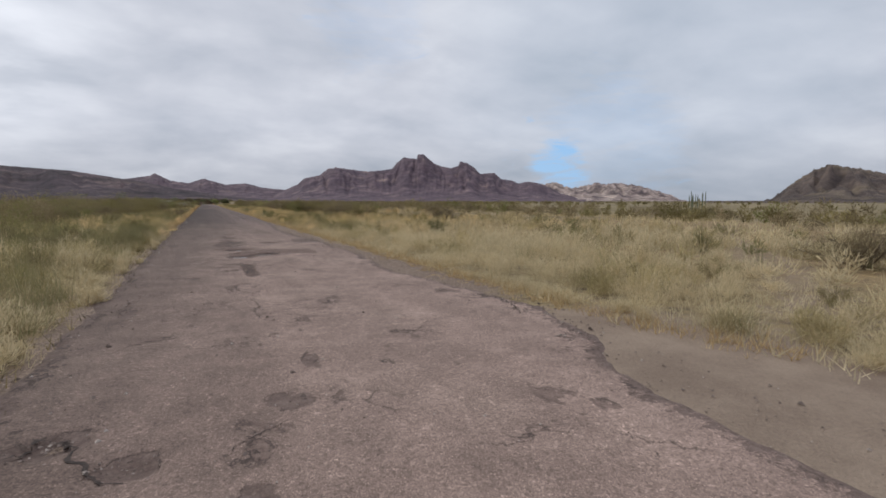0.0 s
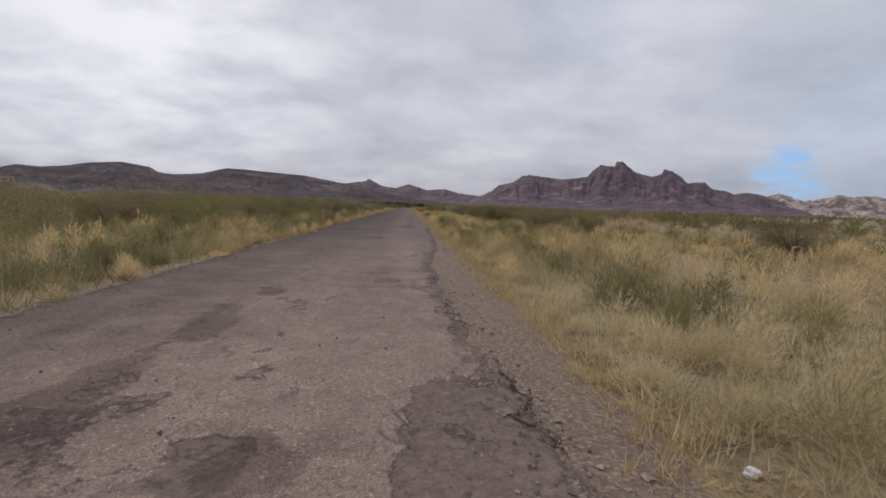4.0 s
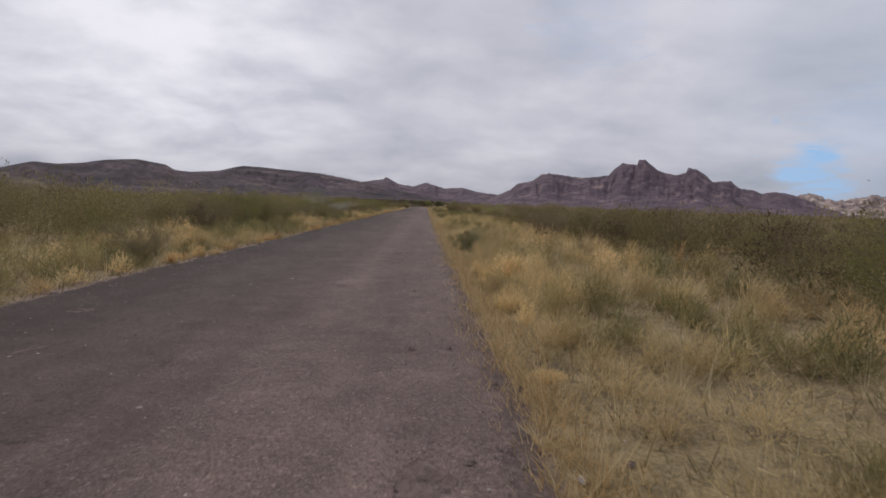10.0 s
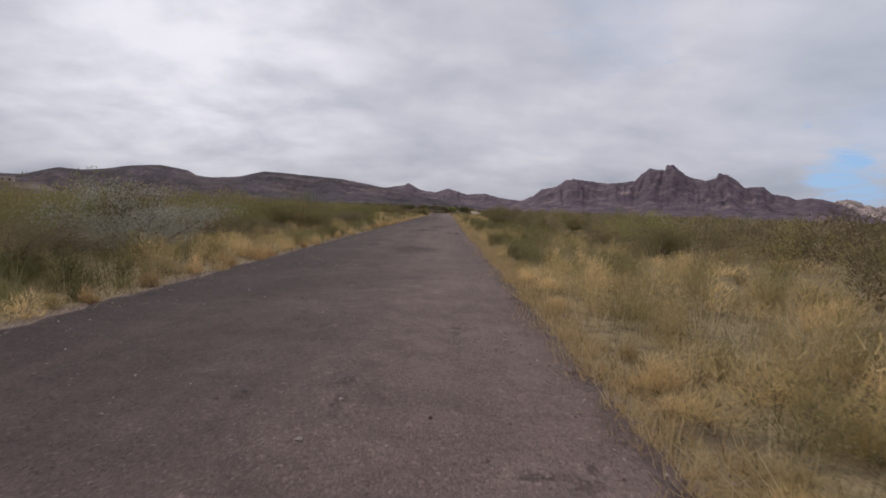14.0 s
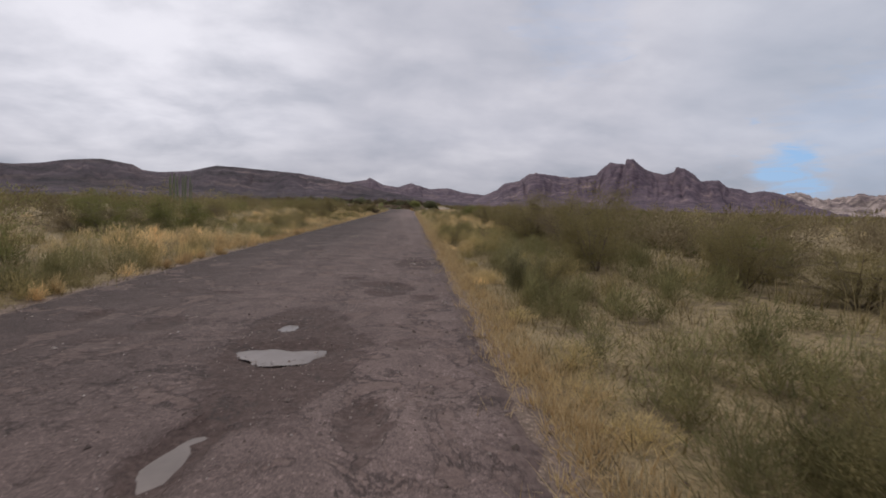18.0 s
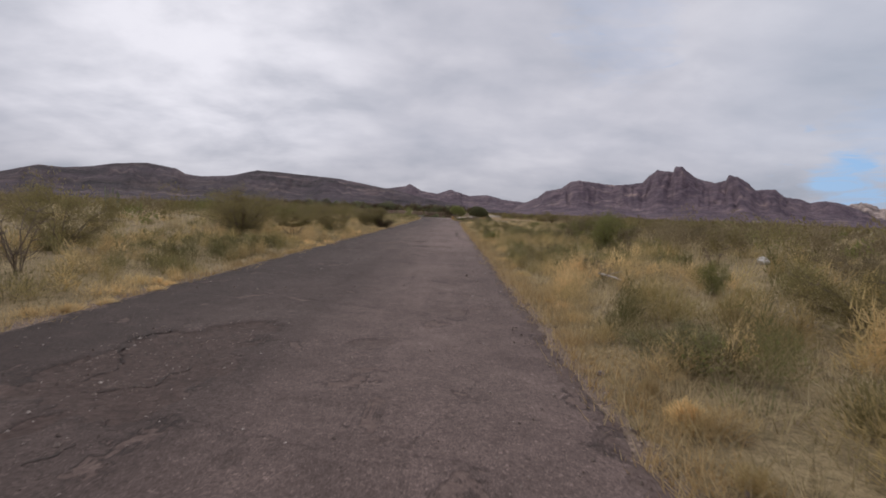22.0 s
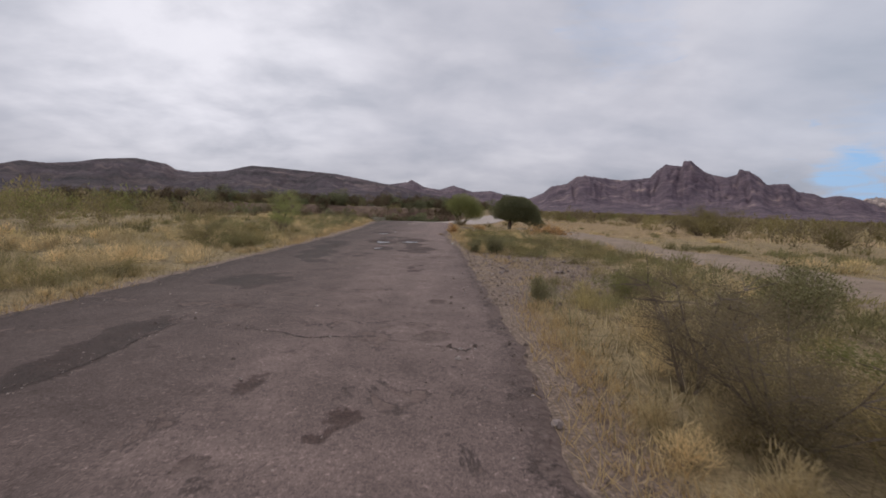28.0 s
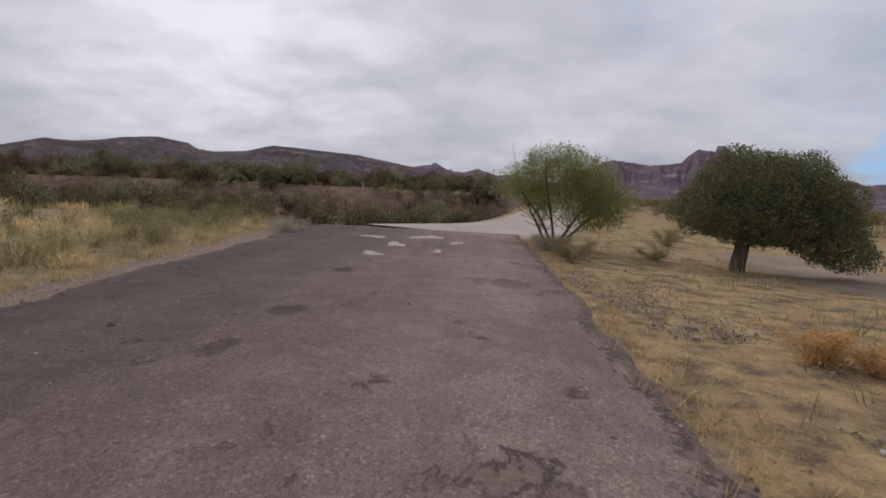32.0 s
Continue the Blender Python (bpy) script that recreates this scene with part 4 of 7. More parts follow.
def build_road():
    xs, ys = np.arange(-4.6, 3.31, 0.08), np.arange(-6, 272.61, 0.1)
    X, Y = np.meshgrid(xs, ys)
    Z = 0.006 * (fnoise(X * 1.4, Y * 1.4, 61, 3) - 0.5) + 0.012 * (fnoise(X * 0.3, Y * 0.3, 62, 2) - 0.5)
    dirt, damp = np.zeros_like(X), np.zeros_like(X)
    rag = 1.25 * (fnoise(X * 2.9, Y * 2.1, 63, 4, 0.65) - 0.5)
    blot = smooth(0.36, 0.56, fnoise(X * 1.5, Y * 1.1, 68, 4, 0.6)) - 1
    blot = 1.18 + blot * np.where(Y > 236, 0.5, 0.8)
    rag = rag + 0.5 * (fnoise(X * 0.9, Y * 0.7, 69, 2) - 0.5)
    dirt += 0.24 * smooth(0.5, 0.72, fnoise(X * 0.9, Y * 0.5, 64, 4)) * (0.6 + 0.9 * smooth(108, 114, Y) * (1 - smooth(140, 150, Y)))
    for cx, cy, rx, ry, deep, wet, soil in HOLES + small_holes():
        i0, i1 = np.searchsorted(ys, (cy - 2.1 * ry - 0.4, cy + 2.1 * ry + 0.4))
        j0, j1 = np.searchsorted(xs, (cx - 2.1 * rx - 0.4, cx + 2.1 * rx + 0.4))
        if i1 <= i0 or j1 <= j0:
            continue
        s = np.s_[i0:i1, j0:j1]
        d = np.hypot((X[s] - cx) / rx, (Y[s] - cy) / ry) + rag[s]
        m = 1 - smooth(0.78, 1.12, d)
        Z[s] -= deep * (m * 0.6 + 0.4 * (1 - smooth(0.0, 0.9, d)))
        dirt[s] = np.maximum(dirt[s], soil * m)
        damp[s] = np.maximum(damp[s], wet * (1 - smooth(0.7, 1.35, d)) * (np.maximum(blot[s], 0.85) if rx < 0.7 else blot[s]))
    wet = np.full_like(X, -1.0)
    for cx, cy, rx, ry in WET:
        i0, i1 = np.searchsorted(ys, (cy - 2 * ry - 0.2, cy + 2 * ry + 0.2))
        j0, j1 = np.searchsorted(xs, (cx - 2 * rx - 0.2, cx + 2 * rx + 0.2))
        s = np.s_[i0:i1, j0:j1]
        d = np.hypot((X[s] - cx) / rx, (Y[s] - cy) / ry) + (1.35 if rx > 0.3 else 0.9) * rag[s] + 0.5 * ((fnoise(X[s] * 7, Y[s] * 6, 73, 2) - 0.5))
        wet[s] = np.maximum(wet[s], np.clip(1 - d, -1, 1) * min(1.0, 3.0 * rx))
    over = np.maximum(X - road_right(Y), road_left(Y) - X) + 0.16 * (fnoise(X * 3.2, Y * 3.2, 66, 3, 0.6) - 0.5)
    Z = Z - 0.075 * smooth(-0.02, 0.16, over)
    dirt = np.maximum(dirt, 0.62 * smooth(-0.45, 0.12, over))
    ob = part("road", grid_mesh("road", X, Y, Z, ASPHALT, [("dirt", dirt), ("damp", damp), ("wet", wet)], keep=Z > -0.07))
    tagged(ob, "worn reddish-grey asphalt road with potholes, cracks and damp stains", "road", kind="structure")
    rng = random.Random(19)
    for half, *bends in CRACKS:
        part("crack", crack_mesh(rng, half, bends, xs, ys, Z), ob)


def crack_mesh(rng, half, bends, xs, ys, Z):
    """A jagged open crack through the bends, widest in its middle, lying on the road's surface."""
    line = [Vector((*b, 0)) for b in bends]
    for k in range(4):
        fine = [line[0]]
        for a, b in zip(line[:-1], line[1:]):
            side = Vector((b.y - a.y, a.x - b.x, 0))
            fine += [(a + b) / 2 + side * rng.uniform(-0.19, 0.19), b]
        line = fine
        if len(line) > 50:
            break
    n = len(line)
    V, F = [], []
    for i, c in enumerate(line):
        t = line[min(i + 1, n - 1)] - line[max(i - 1, 0)]
        side = Vector((t.y, -t.x, 0)).normalized()
        w = 0.6 * half * (0.15 + 0.9 * math.sin(math.pi * (i + 0.5) / n) ** 0.6) * rng.uniform(0.2, 1.5) * (0.35 if rng.random() < 0.25 else 1.0)
        j, q = min(max(np.searchsorted(xs, c.x), 1), len(xs) - 1), min(max(np.searchsorted(ys, c.y), 1), len(ys) - 1)
        z = float(Z[q - 1:q + 1, j - 1:j + 1].max()) + 0.003
        V += [(c.x - side.x * w, c.y - side.y * w, z), (c.x, c.y, z + 0.001), (c.x + side.x * w, c.y + side.y * w, z)]
        if i:
            F += [3 * i - 3, 3 * i - 2, 3 * i + 1, 3 * i, 3 * i - 2, 3 * i - 1, 3 * i + 2, 3 * i + 1]
    return from_arrays("crack", np.array(V), F, [4] * (2 * n - 2), CRACK)


def blob_outline(rng, n, rx, ry, rough=0.25):
    ph = [rng.uniform(0, 6.28) for _ in range(4)]
    pts = []
    for i in range(n):
        a = 2 * math.pi * i / n
        k = 1 + rough * (0.5 * math.sin(2 * a + ph[0]) + 0.35 * math.sin(3 * a + ph[1]) + 0.25 * math.sin(5 * a + ph[2]))
        pts.append((rx * k * math.cos(a), ry * k * math.sin(a)))
    return pts


# x, y, half width, half length, share of the hole's depth left dry
PUDDLES = ((0.05, 15.05, 0.34, 0.3, 0.6), (-0.56, 16.65, 0.33, 0.34, 0.6), (-0.7, 15.6, 0.16, 0.18, 0.66), (-0.62, 14.6, 0.2, 0.24, 0.72), (0.0, 121.0, 0.32, 0.48, 0.72), (0.15, 119.0, 0.14, 0.18, 0.72),
           (0.8, 127.2, 0.27, 0.25, 0.72), (0.64, 128.25, 0.11, 0.16, 0.72), (0.67, 125.2, 0.18, 0.32, 0.72), (-0.42, 244.2, 0.3, 0.48, 0.55), (0.6, 244.95, 0.5, 0.5, 0.55), (0.6, 246.0, 0.19, 0.28, 0.72), (-1.2, 250.6, 0.38, 0.5, 0.72), (-0.23, 241.38, 0.17, 0.24, 0.6), (-0.21, 243.0, 0.14, 0.17, 0.6), (-1.57, 241.1, 0.13, 0.18, 0.6), (-1.74, 241.7, 0.08, 0.15, 0.6), (1.36, 48.0, 0.2, 0.36, 0.2))


def build_puddles():
    rng = random.Random(3)
    for cx, cy, rx, ry, dry in PUDDLES:
        pts = blob_outline(rng, 36, rx * 1.45, ry * 1.45, 0.4)
        hole = min(HOLES, key=lambda q: math.hypot(q[0] - cx, q[1] - cy))
        deep = dry * hole[4]
        v = np.array([(0, 0, -deep)] + [(a, b, -deep) for a, b in pts] + [(a * 0.97, b * 0.97, -deep - 0.03) for a, b in pts])
        n = len(pts)
        f, sizes = [], []
        for i in range(n):
            j = (i + 1) % n
            f += [0, 1 + i, 1 + j]
            sizes.append(3)
            f += [1 + i, 1 + n + i, 1 + n + j, 1 + j]
            sizes.append(4)
        ob = new("puddle", from_arrays("puddle", v, f, sizes, CLEAR_WATER if cy > 200 else WATER_FILM if 40 < cy < 60 else MUD_WATER, [("depth", np.array([1.0] + [0.0] * (2 * n)))]))
        ob.location = (cx, cy, 0.0)
        tagged(ob, "shallow clear rain puddle on damp asphalt" if cy > 200 or 40 < cy < 60 else "shallow muddy rain puddle in a road pothole", "puddle", "puddles on the road")


def build_patches():
    flat_patch("dried_mud", ((-0.33, 48.38, 0.17, 0.2), (0.2, 46.9, 0.15, 0.13), (-0.37, 144.88, 0.15, 0.27), (-0.24, 146.29, 0.12, 0.14)), 0.004, DRIED_MUD, "smooth pale dried mud", 31)
    flat_patch("concrete_patch", ((-0.9, 267.6, 0.24, 0.42), (-1.1, 265.7, 0.2, 0.3), (-0.35, 269.8, 0.34, 0.5), (0.5, 268.6, 0.16, 0.34), (0.15, 266.6, 0.12, 0.24), (-1.7, 269.2, 0.3, 0.3)), 0.012, CONCRETE, "pale concrete filling", 29)


def flat_patch(name, spots, rise, mat, label, seed):
    """Thin fillings with uneven outlines in the worn asphalt."""
    rng = random.Random(seed)
    for x, y, rx, ry in spots:
        pts = blob_outline(rng, 26, rx, ry, 0.7)
        n = len(pts)
        v = np.array([(0, 0, rise)] + [(a * 0.9, b * 0.9, rise * 0.85) for a, b in pts] + [(a, b, -0.03) for a, b in pts])
        f = [q for i in range(n) for q in (0, 1 + i, 1 + (i + 1) % n)] + [q for i in range(n) for q in (1 + i, 1 + n + i, 1 + n + (i + 1) % n, 1 + (i + 1) % n)]
        ob = part(name, from_arrays(name, v, f, [3] * n + [4] * n, mat), bpy.data.objects["road"], label)
        ob.location = (x, y, 0.0)


def build_ford():
    us = np.linspace(0, FORD_RUN[-1], 90)
    cx = np.interp(us, FORD_RUN, [p[0] for p in FORD])
    cy = np.interp(us, FORD_RUN, [p[1] for p in FORD])
    cz = np.interp(us, FORD_RUN, [p[2] for p in FORD])
    k = np.ones(9) / 9
    pad = lambda q: np.convolve(np.r_[[q[0]] * 4, q, [q[-1]] * 4], k, "valid")
    cx, cy, cz = pad(cx), pad(cy), pad(cz)
    tx, ty = np.gradient(cx), np.gradient(cy)
    ll = np.hypot(tx, ty)
    nx, ny = ty / ll, -tx / ll
    half = 3.1 - 0.7 * smooth(0, 14, us)
    across = np.array([-1.02, -1.0, -0.9, -0.5, 0, 0.5, 0.9, 1.0, 1.02])
    X = cx[:, None] + nx[:, None] * half[:, None] * across
    Y = cy[:, None] + ny[:, None] * half[:, None] * across
    Z = cz[:, None] + np.array([-0.18, 0.0, 0.012, 0.015, 0.015, 0.015, 0.012, 0.0, -0.18]) + 0.01 * (fnoise(X, Y, 71, 3) - 0.5)
    ob = part("ford_pavement", grid_mesh("ford_pavement", X, Y, Z, CONCRETE))
    tagged(ob, "pale concrete road slab dipping through a dry wash", "pavement", kind="structure")


# ---- mountains ----


def ridge(name, label, eye, keys, far, front, mat, seed, jag=0.05, step=0.13, cliff=0.55, gully=0.5):
    """A range: crest bearings and heights as seen from one end of the road, with foothills, gullies and a back slope."""
    az, el = np.array(keys).T
    A = np.arange(az[0], az[-1] + 1e-6, step)
    crest = np.interp(A, az, el) + jag * (fnoise(A * 2.3, 0.5, seed, 4, 0.6) - 0.5) * 2 + 1.7 * jag * (fnoise(A * 6.5, 2.5, seed + 9, 2) - 0.5)
    U = np.r_[np.linspace(0, 1, 44), np.linspace(1.06, 1.7, 9)]
    AA, UU = np.meshgrid(A, U)
    R = far * (1 + 0.06 * (fnoise(A * 0.12, 3.5, seed + 1, 3) - 0.5))
    H = np.maximum(R * np.tan(np.radians(crest)) + 1.4, 2.0)
    rr = R[None] - front * (1 - UU) * (0.8 + 0.4 * fnoise(AA * 0.2, 0.0 * UU + 1.5, seed + 2, 2))
    prof = (1 - cliff) * UU**1.25 + cliff * smooth(0.42, 1.0, UU)
    drift = 1.6 * (fnoise(AA * 0.8, UU * 3.0, seed + 5, 3) - 0.5)
    spur = np.abs(fnoise(AA * 0.55 + 0.9 * UU + 0.5 * drift, UU * 2.4 + 0.4 * drift, seed + 3, 5, 0.5) - 0.5) * 2
    fine = np.abs(fnoise(AA * 1.8 + 2.0 * drift, UU * 6.0 + drift, seed + 4, 4, 0.5) - 0.5) * 2
    cut = np.clip(4 * UU * (1 - UU), 0, 1) ** 0.7
    prof = prof * (1 + cut * gully * (spur - 0.35) + cut * 0.22 * (fine - 0.3))
    prof = np.where(UU > 1, np.maximum(1 - 1.1 * (UU - 1) - 0.25 * (UU - 1) * spur, 0), np.clip(prof, 0, 0.985 * (0.25 + 0.75 * UU**0.6)))
    prof = np.where(np.abs(UU - 1) < 1e-9, 1.0, prof)
    Z = H[None] * prof - 3.0 * (1 - smooth(0.0, 0.08, UU))
    X = eye[0] + rr * np.sin(np.radians(AA))
    Y = eye[1] + rr * np.cos(np.radians(AA))
    ob = part(name, grid_mesh(name, X, Y, Z, mat))
    return tagged(ob, label, "mountain", kind="structure")


def build_mountains():
    eye = (1.98, 47.0)
    ridge("mesa_range", "dark layered flat-topped mesa range under cloud", eye,
          [(-56, 1.2), (-50, 1.9), (-44, 2.3), (-41, 1.75), (-38.1, 1.75), (-35.7, 2.5), (-34, 2.4), (-31.9, 2.67), (-30.6, 2.98), (-28, 3.25), (-25.6, 2.9), (-24.9, 2.46), (-23.6, 2.32), (-21.1, 2.55),
           (-18.8, 3.18), (-16.9, 3.13), (-14.1, 2.95), (-11.2, 2.8), (-7.1, 2.13), (-5.5, 1.9), (-3, 1.3), (2, 0.6), (6, 0.2)], 1650, 900, MESA, 101, 0.03, cliff=0.45)
    ridge("far_pinnacles", "low distant purple mountains with small pinnacles", eye,
          [(-10, 1.2), (-7.4, 2.0), (-5.3, 2.37), (-4.75, 2.45), (-4.3, 2.7), (-3.7, 2.4), (-2.9, 2.0), (-1.4, 1.78), (-0.6, 2.05), (0, 2.27), (0.7, 2.05), (2, 1.67), (3.8, 1.84), (5.4, 1.44), (7.5, 1.22), (10, 1.2), (13, 0.8)], 3500, 1300, ROCK, 151, 0.05, step=0.09)
    ridge("main_range", "rugged purple-brown mountain with two blunt summits", eye,
          [(6.5, 0.6), (8.1, 1.36), (9, 1.76), (9.8, 2.45), (11.3, 2.74), (12.15, 3.47), (13, 3.6), (14.5, 3.42), (16, 3.24), (17.1, 3.26), (19, 3.48), (19.5, 4.1), (20.3, 4.75), (21.7, 4.58), (21.82, 5.1), (22.5, 5.06), (23, 4.57), (23.6, 4.08), (24.3, 3.8),
           (25.4, 3.6), (26.25, 3.82), (26.4, 4.32), (27.1, 4.17), (28, 3.6), (28.6, 2.97), (30.2, 3.03), (30.8, 2.42), (32, 2.23), (32.8, 1.9), (33.6, 2.1), (35, 1.9), (35.9, 1.5), (37.2, 0.9), (39, 0.4), (42, 0.1)], 3100, 1300, ROCK, 201, 0.065, step=0.1)
    ridge("sunlit_range", "craggy distant range, its rock coloured pale as if sunlit", eye,
          [(31, 0.9), (34.4, 1.6), (35.6, 1.8), (36.4, 2.0), (37.2, 1.75), (38.2, 1.4), (39.4, 1.55), (40.8, 2.0), (41.8, 1.75), (42.9, 1.85), (44, 1.7), (45, 1.55), (46.7, 1.1), (48.2, 0.5), (49.5, -0.05), (51, -0.1)], 3400, 1100, SUNLIT_ROCK, 251, 0.16, step=0.1, gully=1.0)
    ridge("side_hill", "steep brown rocky hill with pale grassy ledges", (-1.38, 0.0),
          [(50.5, -0.5), (51.7, -0.1), (53, -0.5), (54, 0.0), (55, -0.2), (56.1, 0.3), (57.1, 1.1), (58, 2.0), (58.9, 2.6), (60.2, 3.25), (61.1, 3.0), (62.6, 2.65), (64, 2.3), (68, 2.1), (74, 1.9), (82, 1.0), (88, 0.1)], 850, 430, HILL, 301, 0.14, cliff=0.35, gully=1.0)


build_ground()
build_road()
build_puddles()
build_patches()
build_ford()
build_mountains()

# ---- grass ----
RNG = np.random.default_rng(11)


def dryness(x, y):
    """How far the grass has turned to straw, 0 to 1."""
    rim = np.maximum(x - grass_right(y), grass_left(y) - x)
    right = np.interp(y, [0, 33, 40, 48, 56, 72, 86, 104, 112, 118, 143, 148, 155, 176, 182, 195, 215, 240], [1.0, 0.95, 0.5, 0.55, 0.95, 0.85, 0.8, 0.55, 0.3, 0.0, -0.15, 0.2, 0.8, 0.8, 0.45, 0.55, 0.7, 0.3])
    left = np.interp(y, [0, 30, 60, 130, 150, 195, 205, 236, 246, 270], [0.1, 0.2, 0.25, 0.3, 0.75, 0.85, 0.95, 0.8, 0.4, 0.3])
    d = np.where(x > 0, right, left) + np.where((x > 0) | (y > 140), 0.45, 0.0) * (1 - smooth(0.2, 1.3, rim)) + 1.2 * (fnoise(x * 0.26, y * 0.26, 97, 3) - 0.5)
    return np.clip(d, 0, 1.1)


def blades(name, roots, z, height, per, radius, width, lean, mat, along=True):
    """Bunches of bent blades, joined. roots (n, 2), z and height (n)."""
    n = len(roots) * per
    h = np.repeat(height, per) * RNG.uniform(0.55, 1.08, n)
    a, b = RNG.uniform(0, 2 * np.pi, n), RNG.uniform(0, 2 * np.pi, n)
    out = np.repeat(radius, per) if np.ndim(radius) else radius
    rad = np.abs(RNG.normal(0, 1, n)) * out
    bx, by, bz = np.repeat(roots[:, 0], per) + rad * np.cos(a), np.repeat(roots[:, 1], per) + rad * np.sin(a), np.repeat(z, per)
    u = RNG.uniform(0.1, 1.0, n)
    tilt = lean * u * h
    h = h * (1 - 0.42 * u * u)
    dx, dy = np.cos(a + RNG.normal(0, 0.7, n)) * tilt, np.sin(a + RNG.normal(0, 0.7, n)) * tilt
    wx, wy = np.cos(b) * width * 0.5, np.sin(b) * width * 0.5
    base = np.stack([bx, by, bz], 1)
    v = np.empty((n, 3, 3))
    v[:, 0] = base + np.stack([-wx, -wy, 0 * wx], 1)
    v[:, 1] = base + np.stack([wx, wy, 0 * wx], 1)
    v[:, 2] = base + np.stack([dx, dy, h], 1)
    faces, sizes = np.arange(3 * n), np.full(n, 3)
    up = np.tile([0.0, 0.0, 1.0], n)
    m = len(roots)
    dry = np.repeat(np.repeat(dryness(roots[:, 0], roots[:, 1]) + RNG.normal(0, 0.22, m), per), 3)
    tone = np.repeat(np.repeat(np.clip(0.55 + RNG.normal(0, 0.18, m) + 1.1 * (fnoise(roots[:, 0] * 0.45, roots[:, 1] * 0.45, 99, 3) - 0.5), 0, 1), per), 3)
    return from_arrays(name, v.reshape(-1, 3), faces, sizes, mat, [("along", up), ("dry", dry), ("tone", tone)] if along else ())


def scatter(x0, x1, y0, y1, per_m2):
    n = int(abs(x1 - x0) * (y1 - y0) * per_m2)
    return np.stack([RNG.uniform(x0, x1, n), RNG.uniform(y0, y1, n)], 1)


def open_ground(p, slack=0.0):
    x, y = p[:, 0], p[:, 1]
    ok = (x > grass_right(y) - slack) | (x < grass_left(y) + slack)
    d, _ = along_path(x, y, FORD_XY)
    return ok & (RNG.random(len(p)) > 1.15 * bare(x, y)) & (d > 3.1) & ~((y > 277) & (x < 3)) & ~((np.abs(x) < 4.4) & (y > 270.5) & (y < 276))


def field(p):
    """Height of the grass: tall and patchy, lower at the verge and in the open stretch by the side track."""
    x, y = p[:, 0], p[:, 1]
    rim = np.maximum(x - grass_right(y), grass_left(y) - x)
    h = 0.26 + 0.58 * fnoise(x * 0.45, y * 0.45, 81, 3)
    h = h * (0.32 + 0.68 * smooth(0.0, 0.9, rim))
    low = np.where(x > 0, smooth(224, 233, y), smooth(205, 222, y)) * (1 - smooth(300, 320, y)) * np.where(x > 0, 1.0, 1 - smooth(250, 258, y))
    h = h * np.where(x < 0, np.where(y < 140, 1.15, 0.8 + 0.22 * smooth(195, 205, y) * (1 - smooth(240, 250, y))), 1.08)
    h = h * (1 - (0.15 * smooth(236, 244, y) + 0.45 * smooth(256, 261, y)) * (x > 0) * (y < 300))
    return h * (1 - 0.45 * low * np.where(x > 0, 1.0, 0.55)) * (1 - 0.25 * (1 - smooth(4, 12, y)) * (x > 0))


def stuff(name, me, label, category):
    return tagged(part(name, me), label, category, kind="stuff")


def trodden(p):
    """The flattened straw ground round the shade tree."""
    return smooth(253, 258, p[:, 1] + 0.8 * p[:, 0] - 2.5) * (p[:, 0] > 0) * (1 - smooth(290, 300, p[:, 1]))


